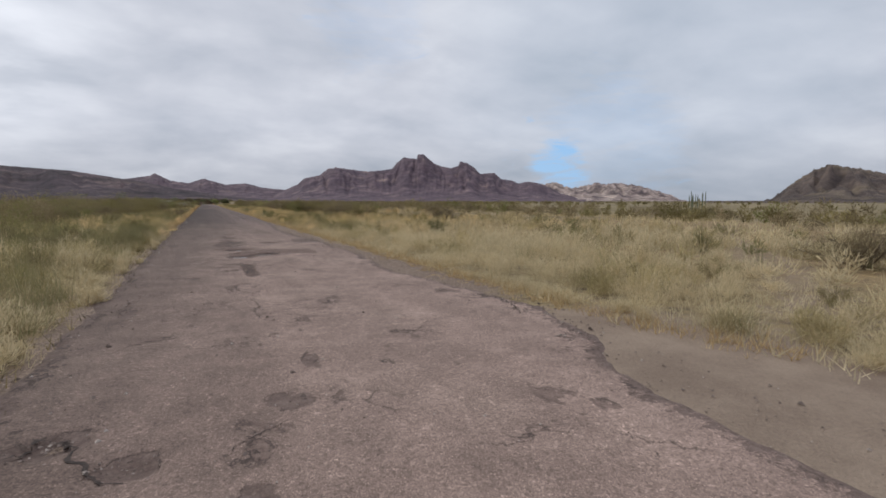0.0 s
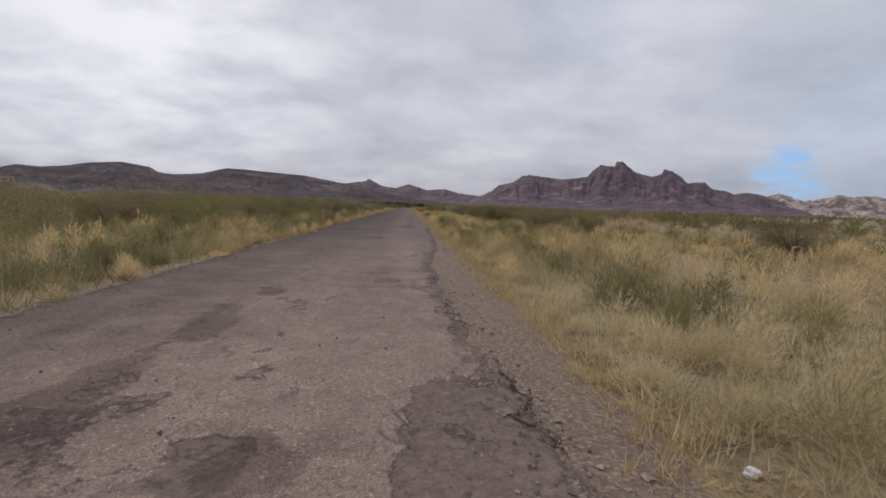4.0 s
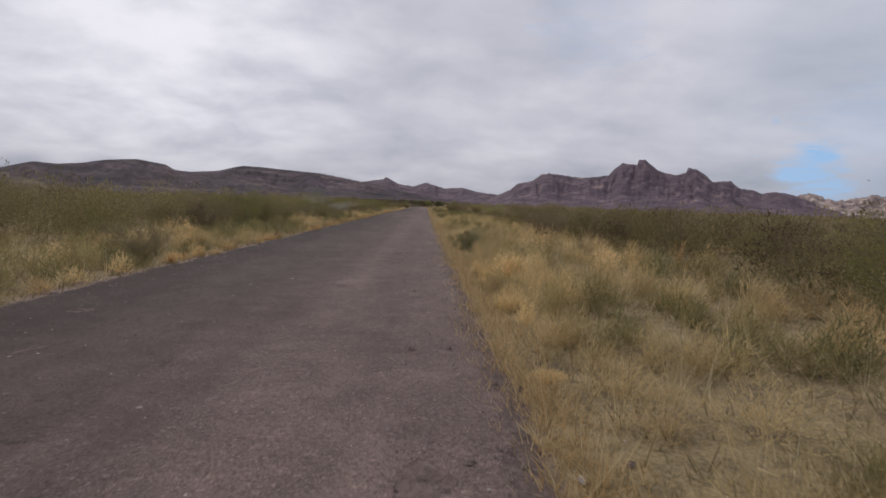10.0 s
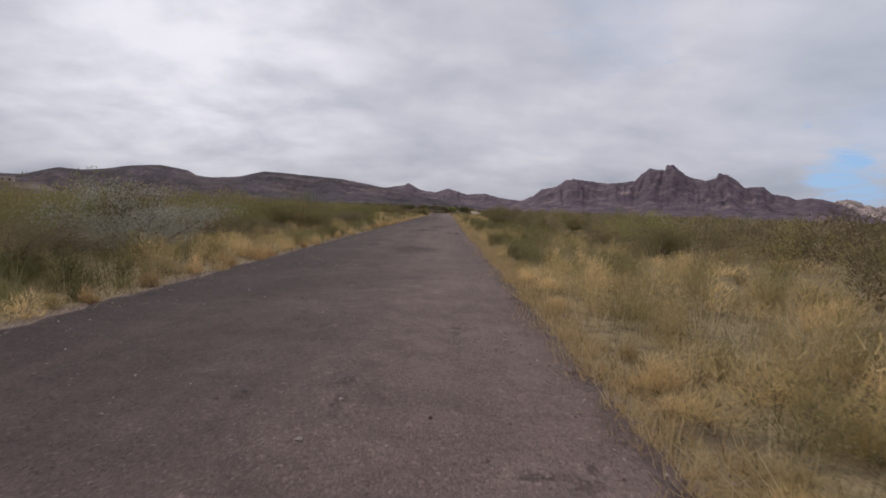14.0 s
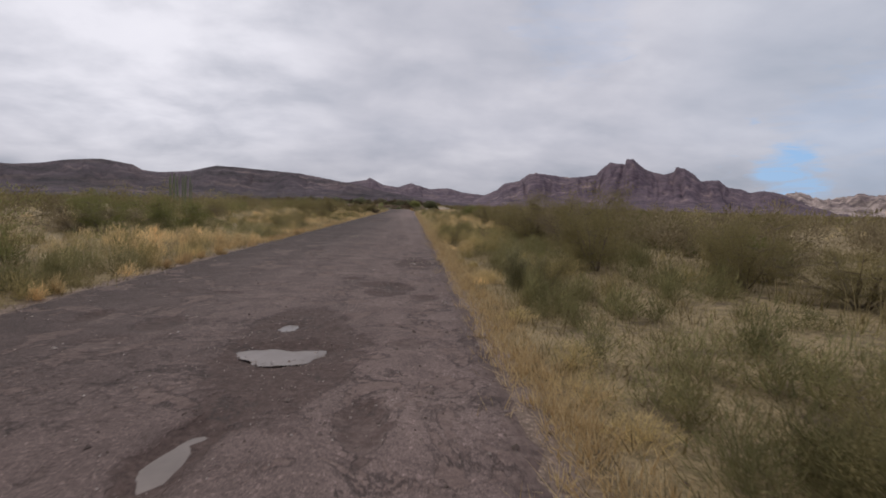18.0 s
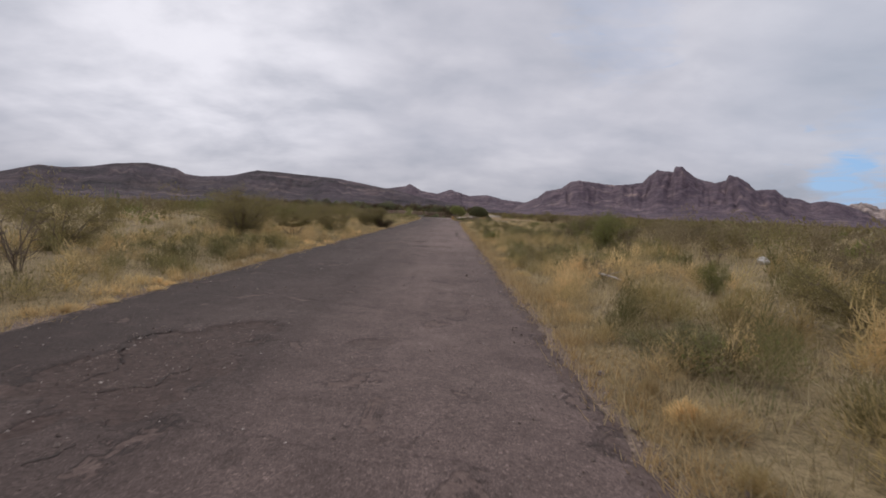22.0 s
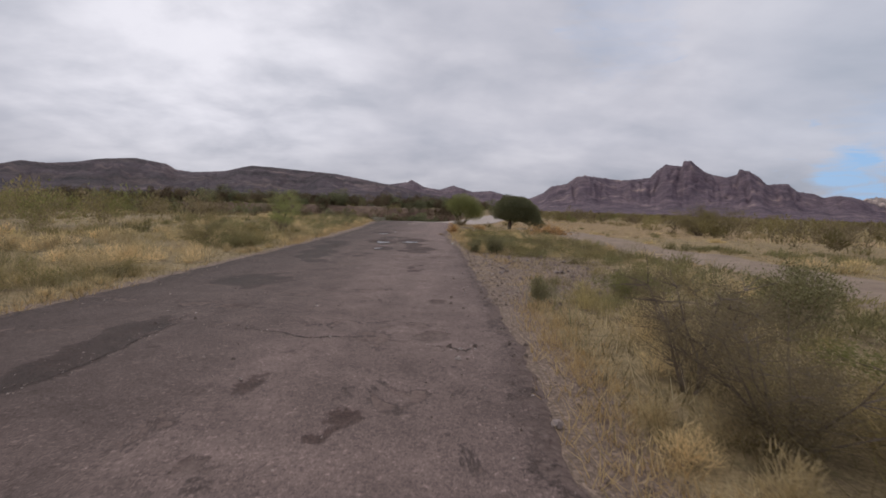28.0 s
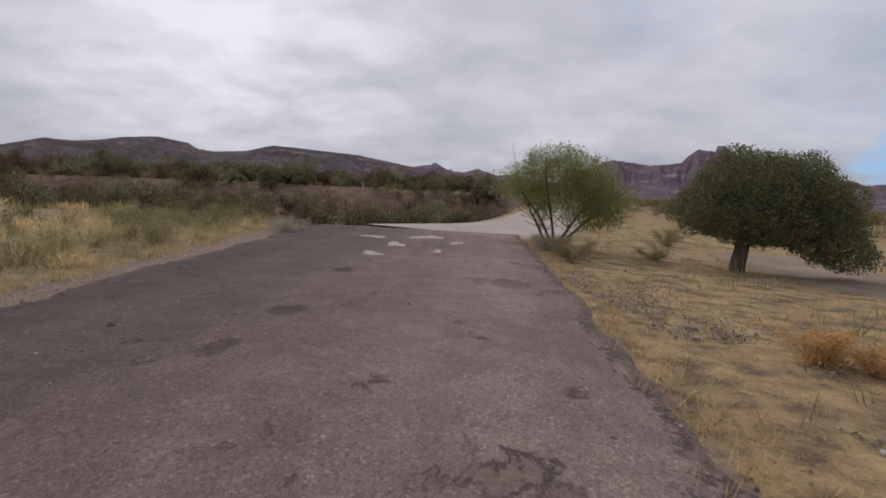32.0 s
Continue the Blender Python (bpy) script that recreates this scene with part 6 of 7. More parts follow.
def build_bushes():
    rng = random.Random(23)
    near = {
        "olive": [make_bush("olive", 1, 1.25, 1.0, 3200, 0.04, 8, 1, 4), make_bush("olive", 2, 1.6, 1.15, 4400, 0.04, 15, 1, 5), make_bush("olive", 3, 0.9, 0.85, 1600, 0.036, 7, 1, 3)],
        "brown": [make_bush("brown", 4, 1.4, 1.1, 3200, 0.042, 14, 0.7, 5), make_bush("brown", 5, 1.1, 0.9, 2400, 0.044, 8, 0.7, 4)],
        "green": [make_bush("green", 6, 1.5, 1.1, 1700, 0.055, 7, 0.7, 3), make_bush("green", 7, 1.0, 0.85, 1300, 0.05, 7, 0.7, 3)],
        "grey": [make_bush("grey", 8, 0.75, 0.8, 1700, 0.038, 9, 1, 4), make_bush("grey", 9, 1.1, 0.95, 2400, 0.038, 11, 1, 4)],
        "sage": [make_bush("sage", 31, 0.9, 0.7, 1500, 0.05, 9, 0.7, 4)],
        "sapling": [make_bush("sapling", 32, 1.3, 0.5, 130, 0.06, 4, 1, 4)],
        "bare": [make_bush("bare", 33, 1.2, 0.7, 40, 0.05, 7, 0.7, 5)],
        "umbrella": [make_bush("umbrella", 34, 1.4, 0.9, 1500, 0.056, 5, 1, 4, 0.42)],
        "feathery": [make_bush("feathery", 36, 1.7, 1.0, 2600, 0.045, 7, 0.7, 5, 0.22)],
        "rust": [make_bush("rust", 35, 1.0, 0.9, 420, 0.06, 8, 0.7, 4)],
    }
    placed = set()

    def put(src, x, y, size, turn=None, squash=1.0):
        set_down(src, x, y, size * 1.35, size * squash * 0.88, turn)

    def stand(src, x, y, high, wide):
        crown = next(c for c in src.children if c.name.startswith("crown")).data
        co = np.empty(3 * len(crown.vertices))
        crown.vertices.foreach_get("co", co)
        co = co.reshape(-1, 3)
        set_down(src, x, y, 0.5 * wide / np.percentile(np.hypot(co[:, 0], co[:, 1]), 88), high / np.percentile(co[:, 2], 98), None)

    def set_down(src, x, y, across, up, turn):
        m = pose(x, y, float(ground_z(x, y)), rng.uniform(-5, 5), rng.uniform(-5, 5), rng.uniform(0, 360) if turn is None else turn)
        m = m @ Matrix.Diagonal((across, across, up, 1))
        if src.name in placed:
            ob = copy_thing(src, m)
            ob.matrix_basis = m
        else:
            placed.add(src.name)
            src.matrix_basis = m

    # bushes that stand out, one by one: kind, variant, x, y, size
    for kind, k, x, y, size in (
        ("green", 0, -4.9, 125.7, 1.05), ("grey", 0, 4.9, 223.2, 0.55), ("olive", 2, -3.6, 228.2, 0.45), ("green", 1, 11.3, 204.7, 1.1), ("olive", 0, -7, 113.2, 1.25), ("grey", 0, -4.2, 269.5, 0.6), ("grey", 0, 2.75, 268.8, 0.6), ("brown", 1, 2.95, 266.6, 0.5), ("olive", 2, 5.3, 268.4, 0.42),
        ("olive", 2, 7.2, 273, 0.5), ("olive", 2, 8, 275, 0.55), ("brown", 1, -8, 210, 0.7), ("green", 1, 9.8, 209.3, 0.85), ("brown", 0, 11.8, 155.4, 1.15)):
        put(near[kind][k], x, y, size)
    for kind, k, x, y, size in (
        ("olive", 1, -5.6, 113.5, 1.15), ("green", 0, -6.4, 116.4, 1.2), ("brown", 0, -5.4, 119.4, 1.1), ("olive", 0, -6, 122.6, 1.3), ("olive", 1, -5.5, 128.8, 1.1), ("green", 1, -6.2, 132, 1.3), ("olive", 1, -5.8, 78.5, 1.1), ("green", 0, -6.3, 81.5, 1.1), ("brown", 0, -5.7, 85.5, 1.2),
        ("olive", 0, -5.6, 90, 1.2), ("green", 1, -6.2, 94, 1.3), ("brown", 1, -5.5, 104, 1.3)):
        put(near[kind][k], x, y, size, None, 0.74)
    # bushes with their height and width: kind, variant, x, y, high, wide
    for kind, k, x, y, high, wide in (
        ("brown", 0, 9.3, 47.6, 1.4, 2.4), ("brown", 1, 11.4, 53.7, 1.4, 2.6), ("olive", 0, 9.2, 40.5, 1.15, 2), ("sage", 0, 3.75, 51.6, 0.6, 0.66), ("olive", 1, 9, 60.2, 1.55, 3.2), ("green", 0, 7.8, 59.1, 1.45, 1.4), ("sage", 0, 3.4, 69, 0.66, 0.74), ("olive", 2, 4.55, 77.5, 0.58, 0.65),
        ("rust", 0, 8.2, 82.4, 0.8, 1.2), ("olive", 2, 4.15, 82.9, 0.32, 0.5), ("olive", 2, 4.7, 82.3, 0.45, 0.75), ("brown", 0, 7.4, 76.2, 1.3, 2), ("sapling", 0, 3.45, 108.2, 0.68, 0.55), ("olive", 2, 4, 108.2, 0.62, 0.8), ("olive", 2, 3.65, 110, 0.48, 0.55), ("sapling", 0, 4.45, 114.8, 0.74, 0.6)):
        stand(near[kind][k], x, y, high, wide)
    for kind, k, x, y, high, wide in (
        ("umbrella", 0, 7.7, 112.6, 1.3, 1.2), ("brown", 1, 4.8, 113.8, 0.48, 0.65), ("olive", 1, 9.1, 126.2, 1.35, 1.95), ("olive", 2, 3.75, 119, 0.46, 0.85), ("olive", 0, 8.4, 132, 1.3, 1.95), ("olive", 2, 4.0, 124, 0.66, 1.1), ("bare", 0, 4.9, 124.3, 0.6, 0.8), ("olive", 2, 4.6, 125, 0.6, 0.9),
        ("olive", 0, 6.3, 134.3, 1.75, 2.2), ("olive", 1, 7.05, 143.5, 1.85, 2.5), ("brown", 0, 8.5, 144.9, 1.8, 2.3), ("brown", 0, 7.3, 140, 1.35, 1.9), ("olive", 2, 4.3, 131.2, 0.8, 0.8), ("sage", 0, 3.75, 131, 0.7, 0.55), ("olive", 2, 3.55, 140.7, 0.92, 0.9), ("bare", 0, 4.7, 141.4, 0.8, 0.6)):
        stand(near[kind][k], x, y, high, wide)
    for kind, k, x, y, high, wide in (
        ("olive", 1, 7.3, 150.1, 1.45, 2.4), ("brown", 0, 9.2, 149.7, 1.6, 1.8), ("olive", 1, 7.3, 157.1, 1.35, 2.1), ("olive", 0, 7.8, 160.1, 1.15, 2.4), ("olive", 2, 4, 159.4, 0.5, 0.9), ("olive", 2, 3.95, 154.3, 0.42, 0.95), ("olive", 0, 7.2, 168.1, 0.95, 1.85), ("umbrella", 0, 9.1, 168.5, 1.4, 1.6),
        ("brown", 0, 10.2, 167.4, 1.5, 1.9), ("sage", 0, 3.9, 166.3, 0.42, 0.7), ("green", 0, 9.9, 190.6, 1.5, 2.3), ("bare", 0, 9, 176, 0.7, 0.9), ("green", 1, 6.6, 171.2, 0.6, 0.6), ("sage", 0, 4.5, 174.4, 0.38, 0.75), ("brown", 1, 5.1, 174.5, 0.4, 0.6), ("bare", 0, 5, 172.7, 0.48, 0.42)):
        stand(near[kind][k], x, y, high, wide)
    for kind, k, x, y, high, wide in (
        ("green", 1, 9.05, 186.5, 1.5, 1.95), ("bare", 0, 9.3, 184, 0.65, 0.85), ("bare", 0, 4.9, 178.6, 0.6, 0.5), ("olive", 2, 4.5, 177.6, 0.55, 0.9), ("sage", 0, 3.9, 187.5, 0.58, 0.68), ("green", 1, 3.75, 185.9, 0.5, 0.8), ("brown", 0, 9.2, 193.8, 1.3, 1.8), ("olive", 2, 3.75, 202, 0.6, 0.8),
        ("olive", 0, 5.75, 202.5, 0.78, 1.2), ("sage", 0, 6.4, 198.9, 0.52, 0.9), ("olive", 2, -3.55, 46.4, 0.8, 0.9), ("brown", 1, -3.45, 49.3, 0.85, 1.25), ("olive", 2, -3.4, 59.3, 0.65, 0.95), ("green", 0, -6.5, 80.5, 1.5, 2.4), ("brown", 1, -3.5, 64.6, 0.75, 0.9), ("olive", 0, -6.8, 50.6, 1.1, 2)):
        stand(near[kind][k], x, y, high, wide)
    for kind, k, x, y, high, wide in (
        ("grey", 1, -6, 100.2, 1.55, 3.4), ("grey", 0, -7.6, 101.4, 1.7, 2.2), ("rust", 0, -5.6, 112.9, 1.2, 1.3), ("green", 1, -7.9, 145.5, 1.4, 2.4)):
        stand(near[kind][k], x, y, high, wide)
    for kind, k, x, y, high, wide in (
        ("brown", 0, 11, 6.3, 1, 2), ("olive", 2, 7.2, 6.7, 0.35, 0.7), ("olive", 2, 6.5, 4.35, 0.3, 0.45), ("olive", 2, 6.2, 7.8, 0.35, 0.7), ("olive", 1, 53, 47, 1.7, 7), ("sage", 0, 7.3, 19.9, 0.72, 0.72), ("brown", 0, 13.4, 32.1, 1.35, 2.4), ("brown", 1, 4.45, 228.6, 0.88, 1.25),
        ("sage", 0, 6.8, 231, 0.8, 1.4), ("green", 1, 5.9, 227.2, 0.5, 1.5), ("bare", 0, 5.2, 225.1, 0.6, 1), ("brown", 0, 4.3, 227.2, 0.8, 1.3), ("brown", 1, 4.9, 226.3, 0.7, 1.2), ("bare", 0, 4.2, 228.2, 1, 1.1), ("brown", 1, 5.5, 225.5, 0.5, 0.9), ("sage", 0, 3.6, 232.2, 0.38, 0.46), ("green", 1, 5.4, 233.1, 0.36, 1.1), ("sage", 0, 3.6, 240.9, 0.58, 0.95)):
        stand(near[kind][k], x, y, high, wide)
    for kind, k, x, y, high, wide in (
        ("sage", 0, 3, 241.2, 0.42, 0.6), ("olive", 1, 19.6, 261.5, 1.7, 2.8), ("olive", 1, 21.3, 262.9, 1.9, 3.2), ("olive", 2, -5.3, 151.6, 0.85, 1.25), ("olive", 2, -4.8, 153.6, 0.8, 1.35), ("olive", 0, -5.1, 164.1, 1.05, 1.5), ("bare", 0, -6, 170.7, 1.3, 1.3), ("olive", 1, -9.9, 191, 1.8, 3.2),
        ("olive", 0, -8.1, 174.6, 1.5, 2), ("olive", 1, -7.6, 184.8, 1.85, 3.2), ("umbrella", 0, -4.8, 183.3, 1.1, 1.7), ("olive", 0, -4.2, 188.4, 1.5, 1.8), ("feathery", 0, -5.15, 246.4, 1.8, 2), ("olive", 2, -5.5, 240.2, 0.85, 1.7), ("olive", 2, -3.7, 239.4, 0.5, 1)):
        stand(near[kind][k], x, y, high, wide)
    # the dense bush that leans over the asphalt edge
    edge_bush = make_bush("olive", 17, 1.5, 0.95, 5200, 0.062, 20, 0.7, 6)
    edge_bush.matrix_basis = pose(-4.05, 199.9, float(ground_z(-4.05, 199.9))) @ Matrix.Diagonal((1.0, 1.0, 0.86, 1))
    # low dark bush added where the leaning bush's foot lies in shadow
    low_bush = make_bush("thicket", 18, 0.7, 0.75, 2400, 0.05, 16, 0.7, 5)
    low_bush.matrix_basis = pose(-3.1, 199.5, float(ground_z(-3.1, 199.5))) @ Matrix.Diagonal((0.95, 1.0, 0.9, 1))
    # the thicker brush behind the verges
    n = 0
    while n < 60:
        x, y = rng.choice((-1, -1, 1)) * rng.uniform(5.2, 11.5), rng.uniform(8, 268)
        if rng.random() > brush_side(x, y) or bare(x, y) > 0.2:
            continue
        kind = rng.choices(("olive", "brown", "green", "grey"), (5, 5, 2.2 if x < 0 else 0.8, 0.12))[0]
        put(rng.choice(near[kind]), x, y, rng.uniform(0.75, 1.15) * (1.05 if x < 0 else 0.85), None, rng.uniform(0.7, 0.95))
        n += 1
    for src in [b for group in near.values() for b in group]:
        if src.name not in placed:
            put(src, rng.uniform(20, 30), rng.uniform(60, 90), 1.0)


def brush_cloud(x, y, size, per, leaf, mat, name, label):
    """Many bushes joined: lumpy domes of small leaves."""
    n = len(x)
    if not n:
        return
    lump = RNG.normal(0, 1, (n, 7, 3))
    lump /= np.linalg.norm(lump, axis=2, keepdims=True) + 1e-9
    lump = lump * RNG.uniform(0.35, 0.85, (n, 7, 1)) * [1.0, 1.0, 0.6] + [0, 0, 0.62]
    which = RNG.integers(0, 7, (n, per))
    off = RNG.normal(0, 0.19, (n, per, 3))
    off *= np.minimum(1.0, 0.27 / (np.linalg.norm(off, axis=2, keepdims=True) + 1e-6)) ** 0.8
    p = np.take_along_axis(lump, which[..., None].repeat(3, 2), 1) + off
    way = off / (np.linalg.norm(off, axis=2, keepdims=True) + 1e-6) * 0.7 + p * [0.4, 0.4, 0.0] + [0, 0, 0.7]
    p[..., 2] = np.abs(p[..., 2]) + 0.03
    p = p * size[:, None, None] * [1.0, 1.0, 0.95] + np.stack([x, y, ground_z(x, y)], 1)[:, None]
    v, f, s = slivers(p.reshape(-1, 3), way.reshape(-1, 3), leaf * 1.5, RNG, 0.17)
    plant = np.clip(RNG.normal(0, 0.16, n) + 0.7 * (fnoise(x * 0.12, y * 0.12, 92, 3) - 0.5), -0.4, 0.5)
    stuff(name, from_arrays(name, v, f, s, mat, [("plant", np.repeat(plant, 3 * per))]), label, "brush")


def build_far_brush():
    def grow(n, near, wide, power, share, most):
        x, y = RNG.choice([-1.0, 1.0], n) * (near + wide * RNG.random(n) ** power), RNG.uniform(0, 300, n)
        d, _ = along_path(x, y, FORD_XY)
        clump = fnoise(x * 0.13, y * 0.13, 91, 3)
        thick = brush_side(x, y) * (0.3 + 0.7 * smooth(0.38, 0.54, clump))
        ok = (RNG.random(n) < thick * share) & (bare(x, y) < 0.2) & (d > 5) & ~((y > 276) & (x < 6))
        return x[ok][:most], y[ok][:most]

    belt_y = np.concatenate([RNG.uniform(60, 108, 150), RNG.uniform(64, 136, 170)])
    belt_x = np.where(np.arange(320) < 150, 8.4 + 6 * RNG.random(320), -6.6 - 4.5 * RNG.random(320))
    belt = np.where(belt_x > 0, 0.75 * RNG.random(320), 0.25 + 0.75 * RNG.random(320))
    belt_size = np.where(belt_x > 0, RNG.uniform(0.95, 1.4, 320), RNG.uniform(1.05, 1.5, 320))
    for key, lo, hi in (("brown", 0, 0.2), ("thicket", 0.2, 0.4), ("olive", 0.4, 0.8), ("green", 0.8, 1)):
        k = (belt >= lo) & (belt < hi)
        brush_cloud(belt_x[k], belt_y[k], belt_size[k], 800, 0.055, LEAF[key], key + "_belt", "dense belt of " + ("dark" if key == "thicket" else key) + " brush behind the roadside grass")
    nx, ny = grow(5200, 4.9, 10.1, 1.0, 0.42, 1080)
    fx, fy = grow(6000, 15, 42, 1.5, 0.34, 1250)
    x, y = np.concatenate([nx, fx]), np.concatenate([ny, fy])
    bx, by = RNG.uniform(-60, 14, 1000), np.concatenate([RNG.uniform(277, 293, 330), RNG.uniform(296, 325, 670)])
    d, _ = along_path(bx, by, FORD_XY)
    keep = (d > 3.9) & (bx < np.interp(by, [272, 280, 295, 317], [-0.7, 3.2, 6.6, 11.5]))
    keep &= fnoise(bx * 0.13 + 3, by * 0.17, 93, 2) > 0.36
    bx, by = bx[keep], by[keep]
    size = RNG.uniform(0.6, 1.0, len(bx)) * RNG.uniform(1.0, 2.3, len(bx))
    shady = RNG.random(len(bx)) < 0.6
    for key, pick in (("thicket", shady), ("olive", ~shady)):
        brush_cloud(bx[pick], by[pick], size[pick], 460, 0.16, LEAF["dark" if key == "olive" else key], key + "_bank", "dense dark brush along the dry wash" if key == "thicket" else "olive brush along the dry wash")
    kind = RNG.random(len(x)) + 0.12 * (x > 0)
    tx, ty = np.array([-20.5, -22.5, -31, -11.5, -3.5, -37, -15, 0.5]), np.array([287, 288.5, 300, 293, 297, 290, 306, 303.0])
    brush_cloud(tx, ty, np.array([2.2, 2.0, 2.3, 1.9, 1.7, 2.2, 2.4, 1.9]), 1500, 0.1, LEAF["dark"], "dark_bank_brush", "taller dark green bushes on the far bank of the wash")
    size = RNG.uniform(0.8, 1.5, len(x)) * np.where(x < 0, 1.3, 1.05)
    for lo, hi, key, label in ((-1, 0.45, "olive", "olive"), (0.45, 0.84, "brown", "brown"), (0.84, 9, "green", "green")):
        k = (kind >= lo) & (kind < hi) if key != "brown" else (((kind >= lo) & (kind < hi)) | ((kind > 0.93) & (x > 0)))
        if key == "green":
            k &= ~((kind > 0.93) & (x > 0))
        near = k & (np.abs(x) < 9.2)
        brush_cloud(x[near], y[near], size[near], 1100, 0.048, LEAF[key], label + "_thicket", "thick fine-leaved " + label + " desert brush behind the roadside grass")
        near = k & (np.abs(x) >= 9.2) & (np.abs(x) < 15)
        brush_cloud(x[near], y[near], size[near], 680, 0.066, LEAF[key], label + "_brush", "thick " + label + " desert brush behind the roadside grass")
        k &= np.abs(x) >= 15
        brush_cloud(x[k], y[k], size[k], 230, 0.135, LEAF[key], "far_" + label + "_brush", label + " desert brush farther out on the plain")
    px, py, tint = RNG.uniform(13, 85, 420), RNG.uniform(284, 410, 420), RNG.random(420)
    d, _ = along_path(px, py, FORD_XY)
    for key, pick in (("olive", tint < 0.55), ("thicket", tint >= 0.55)):
        pick = pick & (d > 6) & (fnoise(px * 0.06, py * 0.06, 103, 2) > 0.4)
        brush_cloud(px[pick], py[pick], RNG.uniform(0.9, 1.6, pick.sum()), 240, 0.14, LEAF[key], key + "_plain_brush", "low dark brush on the plain beyond the shade tree")
    n = 3600
    ang, r = RNG.uniform(-75, 82, n), 50 + 900 * RNG.random(n) ** 1.5
    x, y = r * np.sin(np.radians(ang)), RNG.uniform(0, 330, n) + r * np.cos(np.radians(ang))
    d, _ = along_path(x, y, FORD_XY)
    ok = ((np.abs(x) > 50) | (y > 345)) & (d > 5)
    brush_cloud(x[ok], y[ok], RNG.uniform(0.8, 1.5, ok.sum()), 30, 0.5, LEAF["olive"], "distant_brush", "distant olive-brown brush covering the plain")


def build_low_scrub():
    p = np.concatenate([scatter(3.4, 9.0, 3, 255, 0.32), scatter(2.9, 8, 237, 255, 1.0), scatter(-8.5, -3.3, 3, 140, 0.62), scatter(-8.5, -3.5, 140, 276, 0.75)])
    p = p[open_ground(p, -0.5) & (RNG.random(len(p)) > 0.9 * trodden(p))]
    p = p[(fnoise(p[:, 0] * 0.3, p[:, 1] * 0.3, 95, 3) > 0.42) & (RNG.random(len(p)) < np.where(p[:, 0] < 0, 1.0, np.interp(p[:, 1], [0, 35, 50, 200, 215, 225, 236, 238], [0.45, 0.55, 1, 1, 0.4, 0.2, 0.2, 1])))]
    size = RNG.uniform(0.26, 0.6, len(p)) * np.where(p[:, 0] < 0, 1.25, 1.0)
    sage = scatter(2.9, 8.5, 239, 256, 0.5)
    sage = sage[fnoise(sage[:, 0] * 0.7, sage[:, 1] * 0.7, 96, 2) > 0.5]
    sage = sage[open_ground(sage, -0.4) & (trodden(sage) < 0.5)]
    brush_cloud(sage[:, 0], sage[:, 1], RNG.uniform(0.2, 0.42, len(sage)), 420, 0.026, SAGE, "grey_green_scrub", "soft grey-green shrubs standing in low straw")
    left = scatter(-9.5, -3.3, 246, 275, 0.55)
    left = left[open_ground(left, -0.4)]
    brush_cloud(left[:, 0], left[:, 1], RNG.uniform(0.28, 0.6, len(left)), 520, 0.03, SAGE, "verge_sage", "soft grey-green shrubs along the verge before the wash")
    brow = scatter(-40, 4.5, 291, 300, 0.32)
    d, _ = along_path(brow[:, 0], brow[:, 1], FORD_XY)
    brow = brow[d > 3.6]
    half = RNG.random(len(brow)) < 0.5
    brush_cloud(brow[half, 0], brow[half, 1], RNG.uniform(0.35, 0.9, half.sum()), 260, 0.07, LEAF["mound"], "pale_brow_brush", "pale olive shrubs on the earth bank of the wash")
    brush_cloud(brow[~half, 0], brow[~half, 1], RNG.uniform(0.35, 1.0, (~half).sum()), 260, 0.07, LEAF["brown"], "brown_brow_brush", "brown twiggy shrubs on the earth bank of the wash")
    kind = RNG.random(len(p))
    for key, lo, hi in (("mound", 0, 0.34), ("olive", 0.34, 0.66), ("brown", 0.66, 0.9), ("green", 0.9, 1)):
        k = (kind >= lo) & (kind < hi)
        brush_cloud(p[k, 0], p[k, 1], size[k], 300, 0.022, LEAF[key], key + "_scrub", "small " + ("pale olive" if key == "mound" else key) + " shrubs standing in the roadside grass")


def tree_crown(lobes, count, leaf, seed, slim, shell=0.75):
    nr = np.random.default_rng(seed)
    pts = []
    total = sum(a * b * c for _, (a, b, c) in lobes)
    for (cx, cy, cz), (a, b, c) in lobes:
        k = int(count * a * b * c / total)
        d = nr.normal(0, 1, (k, 3))
        d /= np.linalg.norm(d, axis=1, keepdims=True)
        lump = 0.82 + 0.36 * vnoise(d[:, 0] * 3 + cx * 7, d[:, 1] * 3 + d[:, 2] * 2.3, seed)
        d *= (shell + (1 - shell) * nr.random((k, 1))) * lump[:, None]
        pts.append(d * (a, b, c) + (cx, cy, cz))
    pts = np.concatenate(pts)
    return leaves(pts, leaf, nr, slim)


